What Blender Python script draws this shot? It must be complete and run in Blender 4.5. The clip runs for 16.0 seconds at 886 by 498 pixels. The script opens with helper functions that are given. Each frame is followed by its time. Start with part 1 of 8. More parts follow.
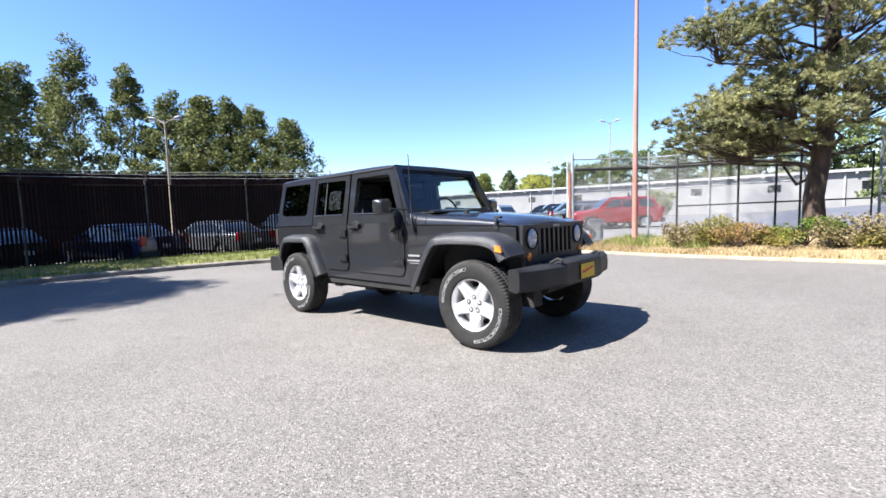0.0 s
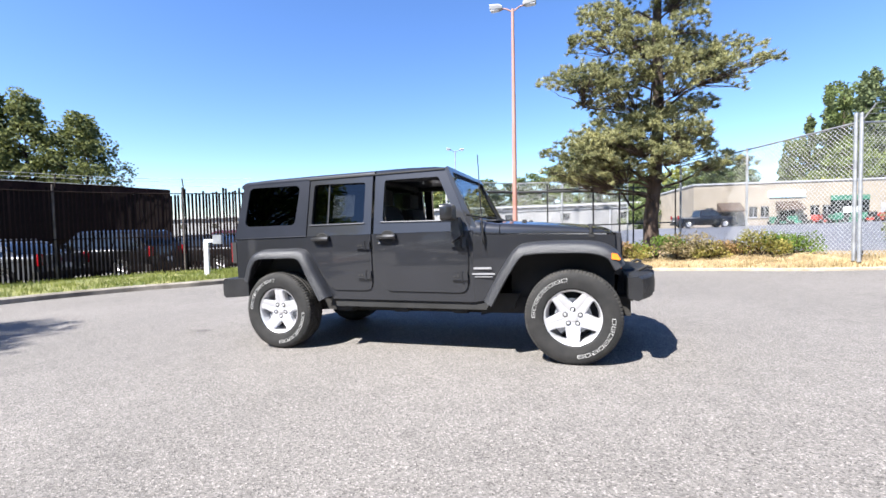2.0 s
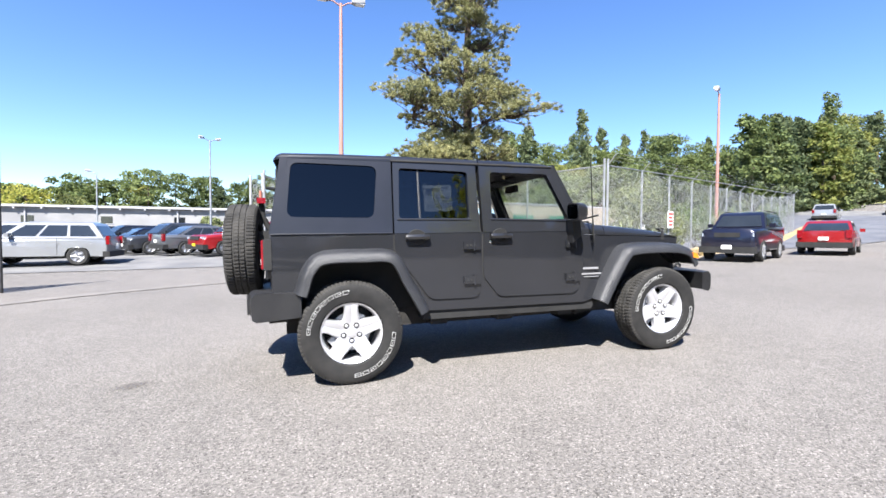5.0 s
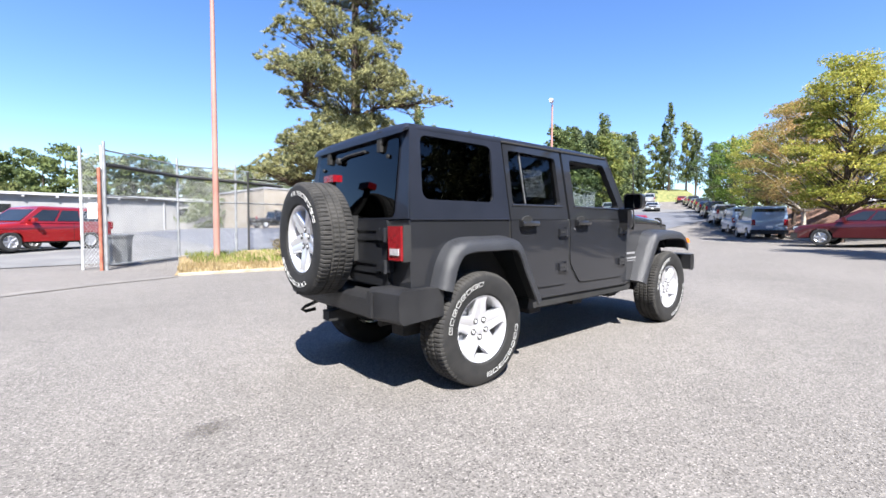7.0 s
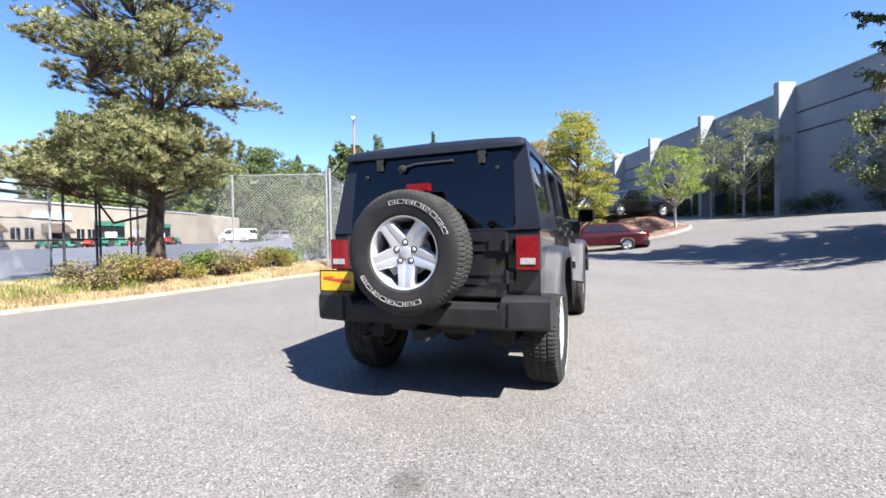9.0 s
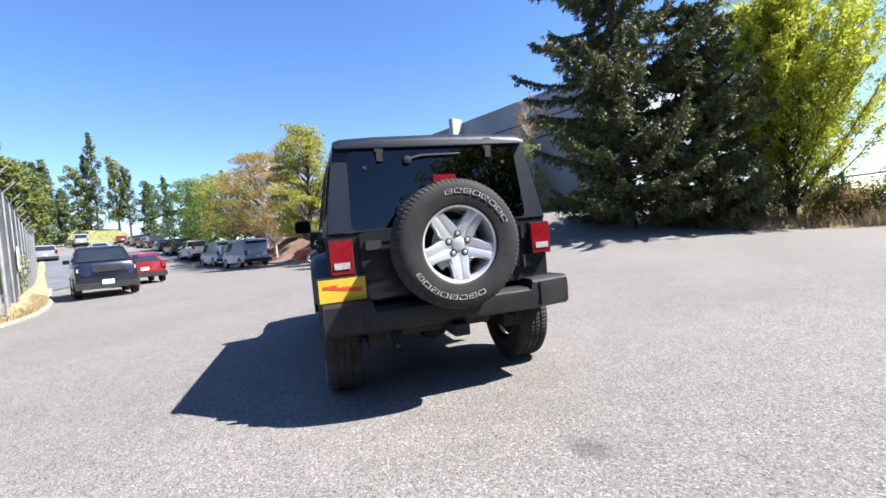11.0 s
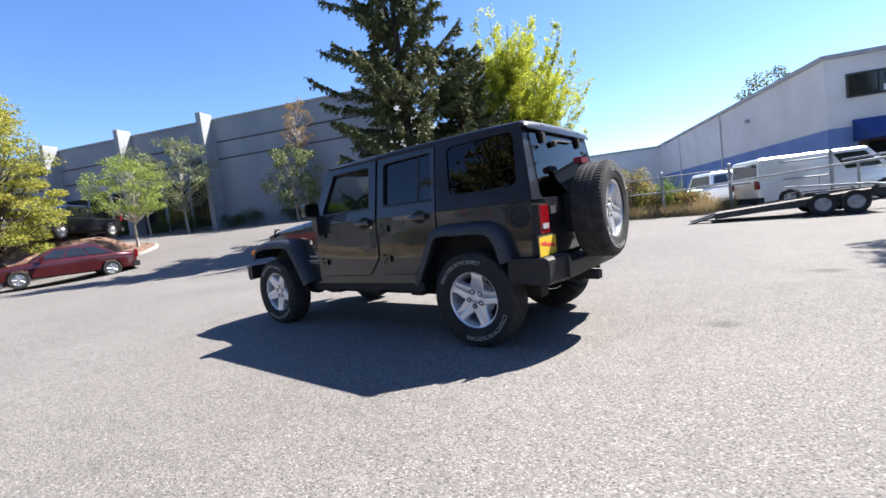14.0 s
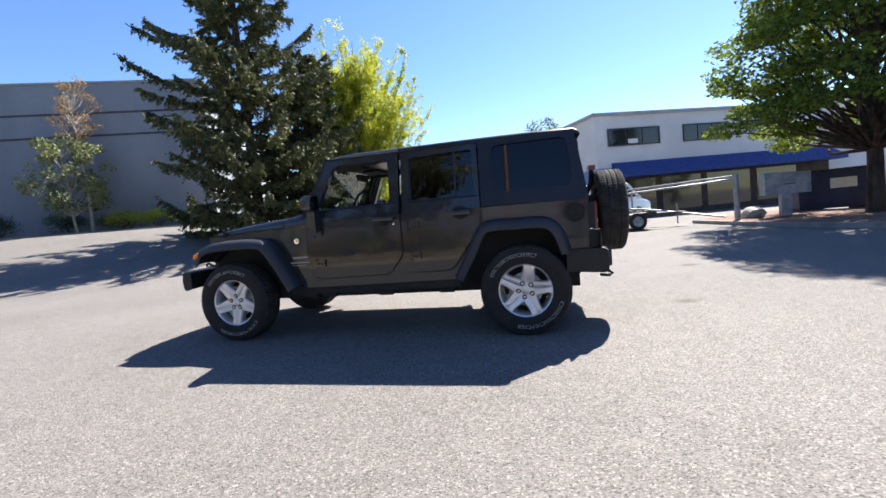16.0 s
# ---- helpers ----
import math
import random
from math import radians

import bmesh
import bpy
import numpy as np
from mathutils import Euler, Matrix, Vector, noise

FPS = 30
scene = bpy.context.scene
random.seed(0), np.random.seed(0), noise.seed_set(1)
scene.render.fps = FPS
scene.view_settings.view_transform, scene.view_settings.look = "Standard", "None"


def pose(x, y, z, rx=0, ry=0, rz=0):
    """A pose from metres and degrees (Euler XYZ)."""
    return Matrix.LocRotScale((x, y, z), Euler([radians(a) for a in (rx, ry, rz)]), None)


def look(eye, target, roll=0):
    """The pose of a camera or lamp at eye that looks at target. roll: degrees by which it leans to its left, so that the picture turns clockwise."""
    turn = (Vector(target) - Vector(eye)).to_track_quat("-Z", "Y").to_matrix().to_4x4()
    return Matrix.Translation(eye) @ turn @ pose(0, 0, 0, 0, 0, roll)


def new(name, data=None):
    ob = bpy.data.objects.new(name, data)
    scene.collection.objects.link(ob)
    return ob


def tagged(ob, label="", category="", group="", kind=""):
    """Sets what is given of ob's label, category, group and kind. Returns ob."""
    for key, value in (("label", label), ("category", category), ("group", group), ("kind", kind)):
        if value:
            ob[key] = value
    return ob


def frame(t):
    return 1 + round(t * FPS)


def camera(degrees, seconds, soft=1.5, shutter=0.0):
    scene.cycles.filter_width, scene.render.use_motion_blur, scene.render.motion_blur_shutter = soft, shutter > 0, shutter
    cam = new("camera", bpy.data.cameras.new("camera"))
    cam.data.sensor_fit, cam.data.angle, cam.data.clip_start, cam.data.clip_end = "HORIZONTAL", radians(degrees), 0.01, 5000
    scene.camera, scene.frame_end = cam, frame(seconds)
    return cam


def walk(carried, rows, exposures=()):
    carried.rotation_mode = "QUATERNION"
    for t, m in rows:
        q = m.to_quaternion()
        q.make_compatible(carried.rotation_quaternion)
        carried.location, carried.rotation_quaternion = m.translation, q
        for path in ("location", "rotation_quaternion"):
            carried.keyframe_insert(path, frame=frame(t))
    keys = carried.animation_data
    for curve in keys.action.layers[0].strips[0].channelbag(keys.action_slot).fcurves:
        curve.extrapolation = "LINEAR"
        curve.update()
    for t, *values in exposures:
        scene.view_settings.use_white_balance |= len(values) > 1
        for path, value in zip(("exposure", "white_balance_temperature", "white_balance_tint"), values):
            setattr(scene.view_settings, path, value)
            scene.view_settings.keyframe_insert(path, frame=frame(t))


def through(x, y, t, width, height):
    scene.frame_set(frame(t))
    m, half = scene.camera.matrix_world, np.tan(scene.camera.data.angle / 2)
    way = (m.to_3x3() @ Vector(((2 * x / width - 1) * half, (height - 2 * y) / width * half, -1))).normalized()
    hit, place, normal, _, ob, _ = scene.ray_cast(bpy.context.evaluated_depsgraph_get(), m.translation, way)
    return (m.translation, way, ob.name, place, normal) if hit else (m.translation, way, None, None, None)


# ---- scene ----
cam = camera(91.3, 16.0, 1.6)

PATH = [
    (0, (3.743, -3.775, 1.236), (2.415, -2.289, 1.068), -1.6),
    (0.5, (3.182, -4.041, 1.203), (1.967, -2.461, 1.034), -2.6),
    (1, (2.653, -4.254, 1.181), (1.62, -2.547, 1.039), -3.0),
    (1.5, (2.076, -4.393, 1.156), (1.203, -2.598, 1.024), -3.1),
    (2, (1.545, -4.499, 1.152), (0.913, -2.603, 1.069), -1.1),
    (2.5, (0.987, -4.644, 1.155), (0.622, -2.678, 1.101), -0.2),
    (3, (0.408, -4.644, 1.142), (0.239, -2.652, 1.06), 1.0),
    (3.5, (-0.184, -4.672, 1.133), (-0.092, -2.675, 1.056), -0.6),
    (4, (-0.749, -4.528, 1.111), (-0.502, -2.546, 1.013), -0.6),
    (4.2, (-0.968, -4.469, 1.12), (-0.665, -2.494, 1.05), 0.4),
    (6.3, (-2.965, -3.358, 1.054), (-1.931, -1.649, 0.961), -1.0),
    (6.5, (-3.134, -3.24, 1.05), (-2.049, -1.561, 0.986), 0.0),
    (7, (-3.574, -2.92, 1.055), (-2.3, -1.381, 0.959), 0.3),
    (7.5, (-3.917, -2.528, 1.049), (-2.531, -1.089, 0.968), -0.7),
    (8, (-4.316, -2.138, 1.043), (-2.717, -0.937, 1.013), -2.5),
    (8.5, (-4.611, -1.668, 1.033), (-2.876, -0.674, 0.985), -1.8),
    (9, (-4.838, -1.173, 1.034), (-2.971, -0.457, 1.004), -1.0),
    (9.5, (-4.937, -0.673, 1.004), (-2.99, -0.197, 0.937), -2.1),
    (10, (-4.969, -0.141, 1.013), (-2.983, 0.108, 0.971), -2.9),
    (10.2, (-4.986, 0.064, 1.015), (-2.986, 0.085, 0.969), -4.5),
    (12.3, (-4.42, 2.227, 0.984), (-2.744, 1.139, 0.901), -6.0),
    (12.5, (-4.351, 2.435, 1.0), (-2.743, 1.254, 0.864), -7.5),
    (13, (-4.088, 2.9, 0.986), (-2.556, 1.621, 0.852), -7.9),
    (13.5, (-3.813, 3.337, 1.001), (-2.411, 1.915, 0.905), -6.5),
    (14, (-3.498, 3.696, 1.033), (-2.261, 2.13, 0.906), -7.0),
    (14.5, (-3.095, 3.996, 1.055), (-1.992, 2.332, 0.929), -6.3),
    (15, (-2.656, 4.285, 1.069), (-1.791, 2.484, 0.975), -5.8),
    (15.5, (-2.161, 4.458, 1.066), (-1.477, 2.582, 0.949), -5.2),
    (16, (-1.655, 4.587, 1.06), (-1.207, 2.643, 0.918), -5.8),
]
walk(cam, [(t, look(eye, target, roll)) for t, eye, target, roll in PATH], ((0.0, 1.81, 6440, 10), (10.2, 1.80, 6420, 10), (12.3, 1.73, 6500, 10), (14.0, 1.71, 6530, 10), (16.0, 1.67, 6700, 10)))

# ---- daylight: a clear late-summer sky and one sun ----
TO_SUN = Vector((-0.71, -1.34, 1.82)).normalized()
SUN_EL = math.asin(TO_SUN.z)
world = bpy.data.worlds.new("sky")
scene.world = world
world.use_nodes = True
wn = world.node_tree.nodes
sky = wn.new("ShaderNodeTexSky")
sky.sky_type = "NISHITA"
sky.sun_disc = False
sky.sun_elevation = SUN_EL
sky.sun_rotation = math.atan2(TO_SUN.x, TO_SUN.y)
sky.air_density, sky.dust_density, sky.ozone_density = 1.0, 0.15, 3.6
wn["Background"].inputs["Strength"].default_value = 0.0785
deepen = wn.new("ShaderNodeHueSaturation")
deepen.inputs["Saturation"].default_value = 1.17
deepen.inputs["Hue"].default_value = 0.51
world.node_tree.links.new(sky.outputs["Color"], deepen.inputs["Color"])
world.node_tree.links.new(deepen.outputs["Color"], wn["Background"].inputs["Color"])
sun_data = bpy.data.lights.new("sun", "SUN")
sun_data.energy, sun_data.angle, sun_data.color = 5.0, radians(0.53), (1.0, 0.965, 0.92)
sun = new("sun", sun_data)
sun.matrix_world = look(TO_SUN * 60, (0, 0, 0))
scene.view_settings.exposure = 1.81

# ---- mesh helpers ----
def mesh_object(name, bm, material, parent=None, label="", smooth=None):
    me = bpy.data.meshes.new(name)
    bmesh.ops.recalc_face_normals(bm, faces=bm.faces)
    bm.to_mesh(me)
    bm.free()
    if isinstance(material, (list, tuple)):
        for m in material:
            me.materials.append(m)
    elif material:
        me.materials.append(material)
    if smooth is not None:
        me.shade_smooth()
        me.set_sharp_from_angle(angle=radians(smooth))
    ob = new(name, me)
    if parent:
        ob.parent = parent
    if label:
        ob["label"] = label
    return ob


def part(name, bm, material, parent, label="", smooth=35):
    return mesh_object(name, bm, material, parent, label, smooth)


def array_mesh(name, verts, faces, material, smooth=False):
    """A mesh from numpy arrays of corners and of faces with equally many corners."""
    verts, faces = np.asarray(verts, np.float32), np.asarray(faces, np.int32)
    me = bpy.data.meshes.new(name)
    n, k = faces.shape
    me.vertices.add(len(verts))
    me.vertices.foreach_set("co", verts.ravel())
    me.loops.add(n * k)
    me.loops.foreach_set("vertex_index", faces.ravel())
    me.polygons.add(n)
    me.polygons.foreach_set("loop_start", np.arange(0, n * k, k, dtype=np.int32))
    me.update(calc_edges=True)
    me.validate()
    if smooth:
        me.shade_smooth()
    for m in material if isinstance(material, (list, tuple)) else [material]:
        me.materials.append(m)
    return me


def bevel(bm, width, segments=2, angle=30):
    edges = [e for e in bm.edges if len(e.link_faces) == 2 and e.calc_face_angle(0) > radians(angle)]
    if edges and width > 0:
        bmesh.ops.bevel(bm, geom=edges, offset=width, segments=segments, affect="EDGES", profile=0.6)
    return bm


def box(bm, lo, hi):
    vs = [bm.verts.new((x, y, z)) for z in (lo[2], hi[2]) for y in (lo[1], hi[1]) for x in (lo[0], hi[0])]
    for f in ((0, 2, 3, 1), (4, 5, 7, 6), (0, 1, 5, 4), (2, 6, 7, 3), (0, 4, 6, 2), (1, 3, 7, 5)):
        bm.faces.new([vs[i] for i in f])
    return vs


def boxed(lo, hi, round_=0.0, segments=2):
    bm = bmesh.new()
    box(bm, lo, hi)
    return bevel(bm, round_, segments)


def move(bm, m):
    bmesh.ops.transform(bm, matrix=m, verts=bm.verts)
    return bm


def loft(rings, closed=True, caps=True, bm=None):
    """Skin rings of equally many points; closed rings wrap round."""
    bm = bm or bmesh.new()
    rows = [[bm.verts.new(p) for p in r] for r in rings]
    n = len(rows[0])
    for a, b in zip(rows, rows[1:]):
        for i in range(n if closed else n - 1):
            j = (i + 1) % n
            bm.faces.new((a[i], a[j], b[j], b[i]))
    if caps and closed:
        bm.faces.new(rows[0][::-1])
        bm.faces.new(rows[-1])
    return bm


def prism(outline, place, a, b, bm=None):
    """A flat outline drawn out from a to b: place(u, v, w) gives the corner."""
    return loft([[place(u, v, w) for u, v in outline] for w in (a, b)], bm=bm)


def tube(points, radius, sides=8, bm=None, caps=True):
    """A round bar along points; radius may be one number or one for each point."""
    bm = bm or bmesh.new()
    pts = [Vector(p) for p in points]
    rad = radius if isinstance(radius, (list, tuple)) else [radius] * len(pts)
    rings, up = [], None
    for i, p in enumerate(pts):
        d = (pts[min(i + 1, len(pts) - 1)] - pts[max(i - 1, 0)]).normalized()
        if up is None:
            up = Vector((0, 0, 1)) if abs(d.z) < 0.9 else Vector((1, 0, 0))
        side = d.cross(up).normalized()
        up = side.cross(d).normalized()
        rings.append([p + (side * math.cos(a) + up * math.sin(a)) * rad[i] for a in (k * 2 * math.pi / sides for k in range(sides))])
    return loft(rings, caps=caps, bm=bm)


def lathe(profile, place, steps=48, bm=None, closed=False):
    """Turn a profile of (radius, along) round an axis; place(r, angle, along) gives the corner."""
    bm = bm or bmesh.new()
    rows = [[bm.verts.new(place(r, k * 2 * math.pi / steps, w)) for k in range(steps)] for r, w in profile]
    pairs = list(zip(rows, rows[1:])) + ([(rows[-1], rows[0])] if closed else [])
    for a, b in pairs:
        for i in range(steps):
            j = (i + 1) % steps
            bm.faces.new((a[i], a[j], b[j], b[i]))
    return bm


def smooth_path(points, per=6):
    """A Catmull-Rom curve through the points."""
    p = [np.array(q, float) for q in points]
    p = [2 * p[0] - p[1]] + p + [2 * p[-1] - p[-2]]
    out = []
    for i in range(1, len(p) - 2):
        for k in range(per):
            t = k / per
            a, b, c, d = p[i - 1:i + 3]
            out.append(0.5 * (2 * b + (c - a) * t + (2 * a - 5 * b + 4 * c - d) * t * t + (3 * b - a - 3 * c + d) * t ** 3))
    return out + [p[-2]]


def rounded(corners, r, per=5):
    """A polygon with rounded corners; r one number or one for each corner."""
    out, n = [], len(corners)
    for i in range(n):
        a, b, c = (Vector(corners[(i + k) % n]) for k in (-1, 0, 1))
        q = r[i] if isinstance(r, (list, tuple)) else r
        u, v = (a - b).normalized(), (c - b).normalized()
        half = u.angle(v) / 2
        cut = min(q / math.tan(half), 0.48 * min((a - b).length, (c - b).length))
        s, e = b + u * cut, b + v * cut
        for k in range(per + 1):
            t = k / per
            out.append(tuple((1 - t) ** 2 * s + 2 * t * (1 - t) * b + t * t * e))
    return out


def resample(loop, angles, centre):
    """Where rays from the centre at the given angles leave the loop."""
    out = []
    for a in angles:
        d = (math.cos(a), math.sin(a))
        best = None
        for i in range(len(loop)):
            (x0, y0), (x1, y1) = loop[i], loop[(i + 1) % len(loop)]
            x0, y0, x1, y1 = x0 - centre[0], y0 - centre[1], x1 - centre[0], y1 - centre[1]
            ex, ey = x1 - x0, y1 - y0
            den = d[0] * ey - d[1] * ex
            if abs(den) < 1e-12:
                continue
            k, s = (x0 * ey - y0 * ex) / den, (x0 * d[1] - y0 * d[0]) / den
            if k > 0 and -1e-6 <= s <= 1 + 1e-6 and (best is None or k > best):
                best = k
        out.append((centre[0] + d[0] * best, centre[1] + d[1] * best))
    return out


def panel_with_hole(outer, inner, place, a, b):
    """A plate from depth a to b with the outline outer and the opening inner."""
    cx, cy = (sum(p[i] for p in inner) / len(inner) for i in (0, 1))
    angles = sorted({round(math.atan2(p[1] - cy, p[0] - cx), 4) for p in list(inner) + list(outer)})
    o, n = resample(outer, angles, (cx, cy)), resample(inner, angles, (cx, cy))
    bm = bmesh.new()
    rows = [[bm.verts.new(place(u, v, w)) for u, v in loop] for loop, w in ((o, a), (n, a), (n, b), (o, b))]
    k = len(angles)
    for r, s in zip(rows, rows[1:] + rows[:1]):
        for i in range(k):
            j = (i + 1) % k
            bm.faces.new((r[i], r[j], s[j], s[i]))
    return bm


def thing(name, label, category, at=None, group="", kind=""):
    ob = new(name)
    ob.empty_display_size = 0.2
    if at is not None:
        ob.matrix_basis = at
    return tagged(ob, label, category, group, kind)


# ---- materials ----
def material(name, a, b=None, scale=6.0, rough=0.6, metal=0.0, bump=0.0, bump_scale=None, detail=6.0, coat=0.0, spec=0.5, spread=(0.35, 0.65), vary=0.0, fine=0.0, fine_scale=120.0, rough_vary=0.0, stretch=(1, 1, 1)):
    """A surface whose colour wanders between a and b, with a finer grain, relief and uneven gloss."""
    m = bpy.data.materials.new(name)
    m.use_nodes = True
    nt = m.node_tree
    bs = nt.nodes["Principled BSDF"]
    bs.inputs["Roughness"].default_value, bs.inputs["Metallic"].default_value = rough, metal
    bs.inputs["Coat Weight"].default_value, bs.inputs["Specular IOR Level"].default_value = coat, spec
    bs.inputs["Coat Roughness"].default_value = 0.04
    tc = nt.nodes.new("ShaderNodeTexCoord")
    mp = nt.nodes.new("ShaderNodeMapping")
    mp.inputs["Scale"].default_value = stretch
    nt.links.new(tc.outputs["Object"], mp.inputs["Vector"])
    no = nt.nodes.new("ShaderNodeTexNoise")
    no.inputs["Scale"].default_value, no.inputs["Detail"].default_value = scale, detail
    nt.links.new(mp.outputs["Vector"], no.inputs["Vector"])
    ramp = nt.nodes.new("ShaderNodeValToRGB")
    ramp.color_ramp.elements[0].position, ramp.color_ramp.elements[1].position = spread
    ramp.color_ramp.elements[0].color, ramp.color_ramp.elements[1].color = (*a, 1), (*(b or a), 1)
    nt.links.new(no.outputs["Fac"], ramp.inputs["Fac"])
    out = ramp.outputs["Color"]
    if fine:
        nf = nt.nodes.new("ShaderNodeTexNoise")
        nf.inputs["Scale"].default_value, nf.inputs["Detail"].default_value = fine_scale, 2.0
        nt.links.new(mp.outputs["Vector"], nf.inputs["Vector"])
        mr = nt.nodes.new("ShaderNodeMapRange")
        mr.inputs["From Min"].default_value, mr.inputs["From Max"].default_value = 0.3, 0.7
        mr.inputs["To Min"].default_value, mr.inputs["To Max"].default_value = 1 - fine, 1 + fine
        nt.links.new(nf.outputs["Fac"], mr.inputs["Value"])
        mx = nt.nodes.new("ShaderNodeVectorMath")
        mx.operation = "SCALE"
        nt.links.new(out, mx.inputs[0])
        nt.links.new(mr.outputs["Result"], mx.inputs["Scale"])
        out = mx.outputs["Vector"]
    if vary:
        info = nt.nodes.new("ShaderNodeNewGeometry")
        mr = nt.nodes.new("ShaderNodeMapRange")
        mr.inputs["To Min"].default_value, mr.inputs["To Max"].default_value = 1 - vary, 1 + vary
        nt.links.new(info.outputs["Random Per Island"], mr.inputs["Value"])
        mx = nt.nodes.new("ShaderNodeVectorMath")
        mx.operation = "SCALE"
        nt.links.new(out, mx.inputs[0])
        nt.links.new(mr.outputs["Result"], mx.inputs["Scale"])
        out = mx.outputs["Vector"]
    nt.links.new(out, bs.inputs["Base Color"])
    if rough_vary:
        mr = nt.nodes.new("ShaderNodeMapRange")
        mr.inputs["To Min"].default_value, mr.inputs["To Max"].default_value = max(rough - rough_vary, 0.02), min(rough + rough_vary, 1)
        nt.links.new(no.outputs["Fac"], mr.inputs["Value"])
        nt.links.new(mr.outputs["Result"], bs.inputs["Roughness"])
    if bump:
        nb = nt.nodes.new("ShaderNodeTexNoise")
        nb.inputs["Scale"].default_value, nb.inputs["Detail"].default_value = bump_scale or scale * 5, 4.0
        nt.links.new(mp.outputs["Vector"], nb.inputs["Vector"])
        bu = nt.nodes.new("ShaderNodeBump")
        bu.inputs["Strength"].default_value, bu.inputs["Distance"].default_value = bump, 0.02
        nt.links.new(nb.outputs["Fac"], bu.inputs["Height"])
        nt.links.new(bu.outputs["Normal"], bs.inputs["Normal"])
    return m


def glass(name, tint, rough=0.0, weight=0.0):
    """A thin tinted pane: clear to look through, mirror-like at its face."""
    m = bpy.data.materials.new(name)
    m.use_nodes = True
    nt = m.node_tree
    out, bs = nt.nodes["Material Output"], nt.nodes["Principled BSDF"]
    nt.nodes.remove(bs)
    tr, gl, mix, lw, pw, ma = (nt.nodes.new(k) for k in ("ShaderNodeBsdfTransparent", "ShaderNodeBsdfGlossy", "ShaderNodeMixShader", "ShaderNodeLayerWeight", "ShaderNodeMath", "ShaderNodeMath"))
    tr.inputs["Color"].default_value = (*tint, 1)
    gl.inputs["Roughness"].default_value = rough
    # gloss rises towards grazing views as it does on window glass
    pw.operation, ma.operation = "POWER", "MULTIPLY_ADD"
    pw.inputs[1].default_value = 5.0
    ma.inputs[1].default_value, ma.inputs[2].default_value = 0.9, 0.06 + weight
    nt.links.new(lw.outputs["Facing"], pw.inputs[0])
    nt.links.new(pw.outputs["Value"], ma.inputs[0])
    nt.links.new(ma.outputs["Value"], mix.inputs["Fac"])
    nt.links.new(tr.outputs["BSDF"], mix.inputs[1])
    nt.links.new(gl.outputs["BSDF"], mix.inputs[2])
    nt.links.new(mix.outputs["Shader"], out.inputs["Surface"])
    return m


def leaf_material(name, a, b, scale=0.6, through=0.35):
    """Foliage: each leaf its own shade between a and b, with light shining through."""
    m = bpy.data.materials.new(name)
    m.use_nodes = True
    nt = m.node_tree
    out, bs = nt.nodes["Material Output"], nt.nodes["Principled BSDF"]
    bs.inputs["Roughness"].default_value, bs.inputs["Specular IOR Level"].default_value = 0.6, 0.18
    geo, tc, no = nt.nodes.new("ShaderNodeNewGeometry"), nt.nodes.new("ShaderNodeTexCoord"), nt.nodes.new("ShaderNodeTexNoise")
    no.inputs["Scale"].default_value = scale
    nt.links.new(tc.outputs["Object"], no.inputs["Vector"])
    add = nt.nodes.new("ShaderNodeMath")
    add.operation = "MULTIPLY_ADD"
    add.inputs[1].default_value, add.inputs[2].default_value = 0.5, -0.03
    nt.links.new(geo.outputs["Random Per Island"], add.inputs[0])
    sm = nt.nodes.new("ShaderNodeMath")
    nt.links.new(no.outputs["Fac"], sm.inputs[0])
    nt.links.new(add.outputs["Value"], sm.inputs[1])
    ramp = nt.nodes.new("ShaderNodeValToRGB")
    ramp.color_ramp.elements[0].position, ramp.color_ramp.elements[1].position = 0.4, 1.05
    ramp.color_ramp.elements[0].color, ramp.color_ramp.elements[1].color = (*a, 1), (*b, 1)
    nt.links.new(sm.outputs["Value"], ramp.inputs["Fac"])
    nt.links.new(ramp.outputs["Color"], bs.inputs["Base Color"])
    tl, mix = nt.nodes.new("ShaderNodeBsdfTranslucent"), nt.nodes.new("ShaderNodeMixShader")
    nt.links.new(ramp.outputs["Color"], tl.inputs["Color"])
    mix.inputs["Fac"].default_value = through
    nt.links.new(bs.outputs["BSDF"], mix.inputs[1])
    nt.links.new(tl.outputs["BSDF"], mix.inputs[2])
    nt.links.new(mix.outputs["Shader"], out.inputs["Surface"])
    return m


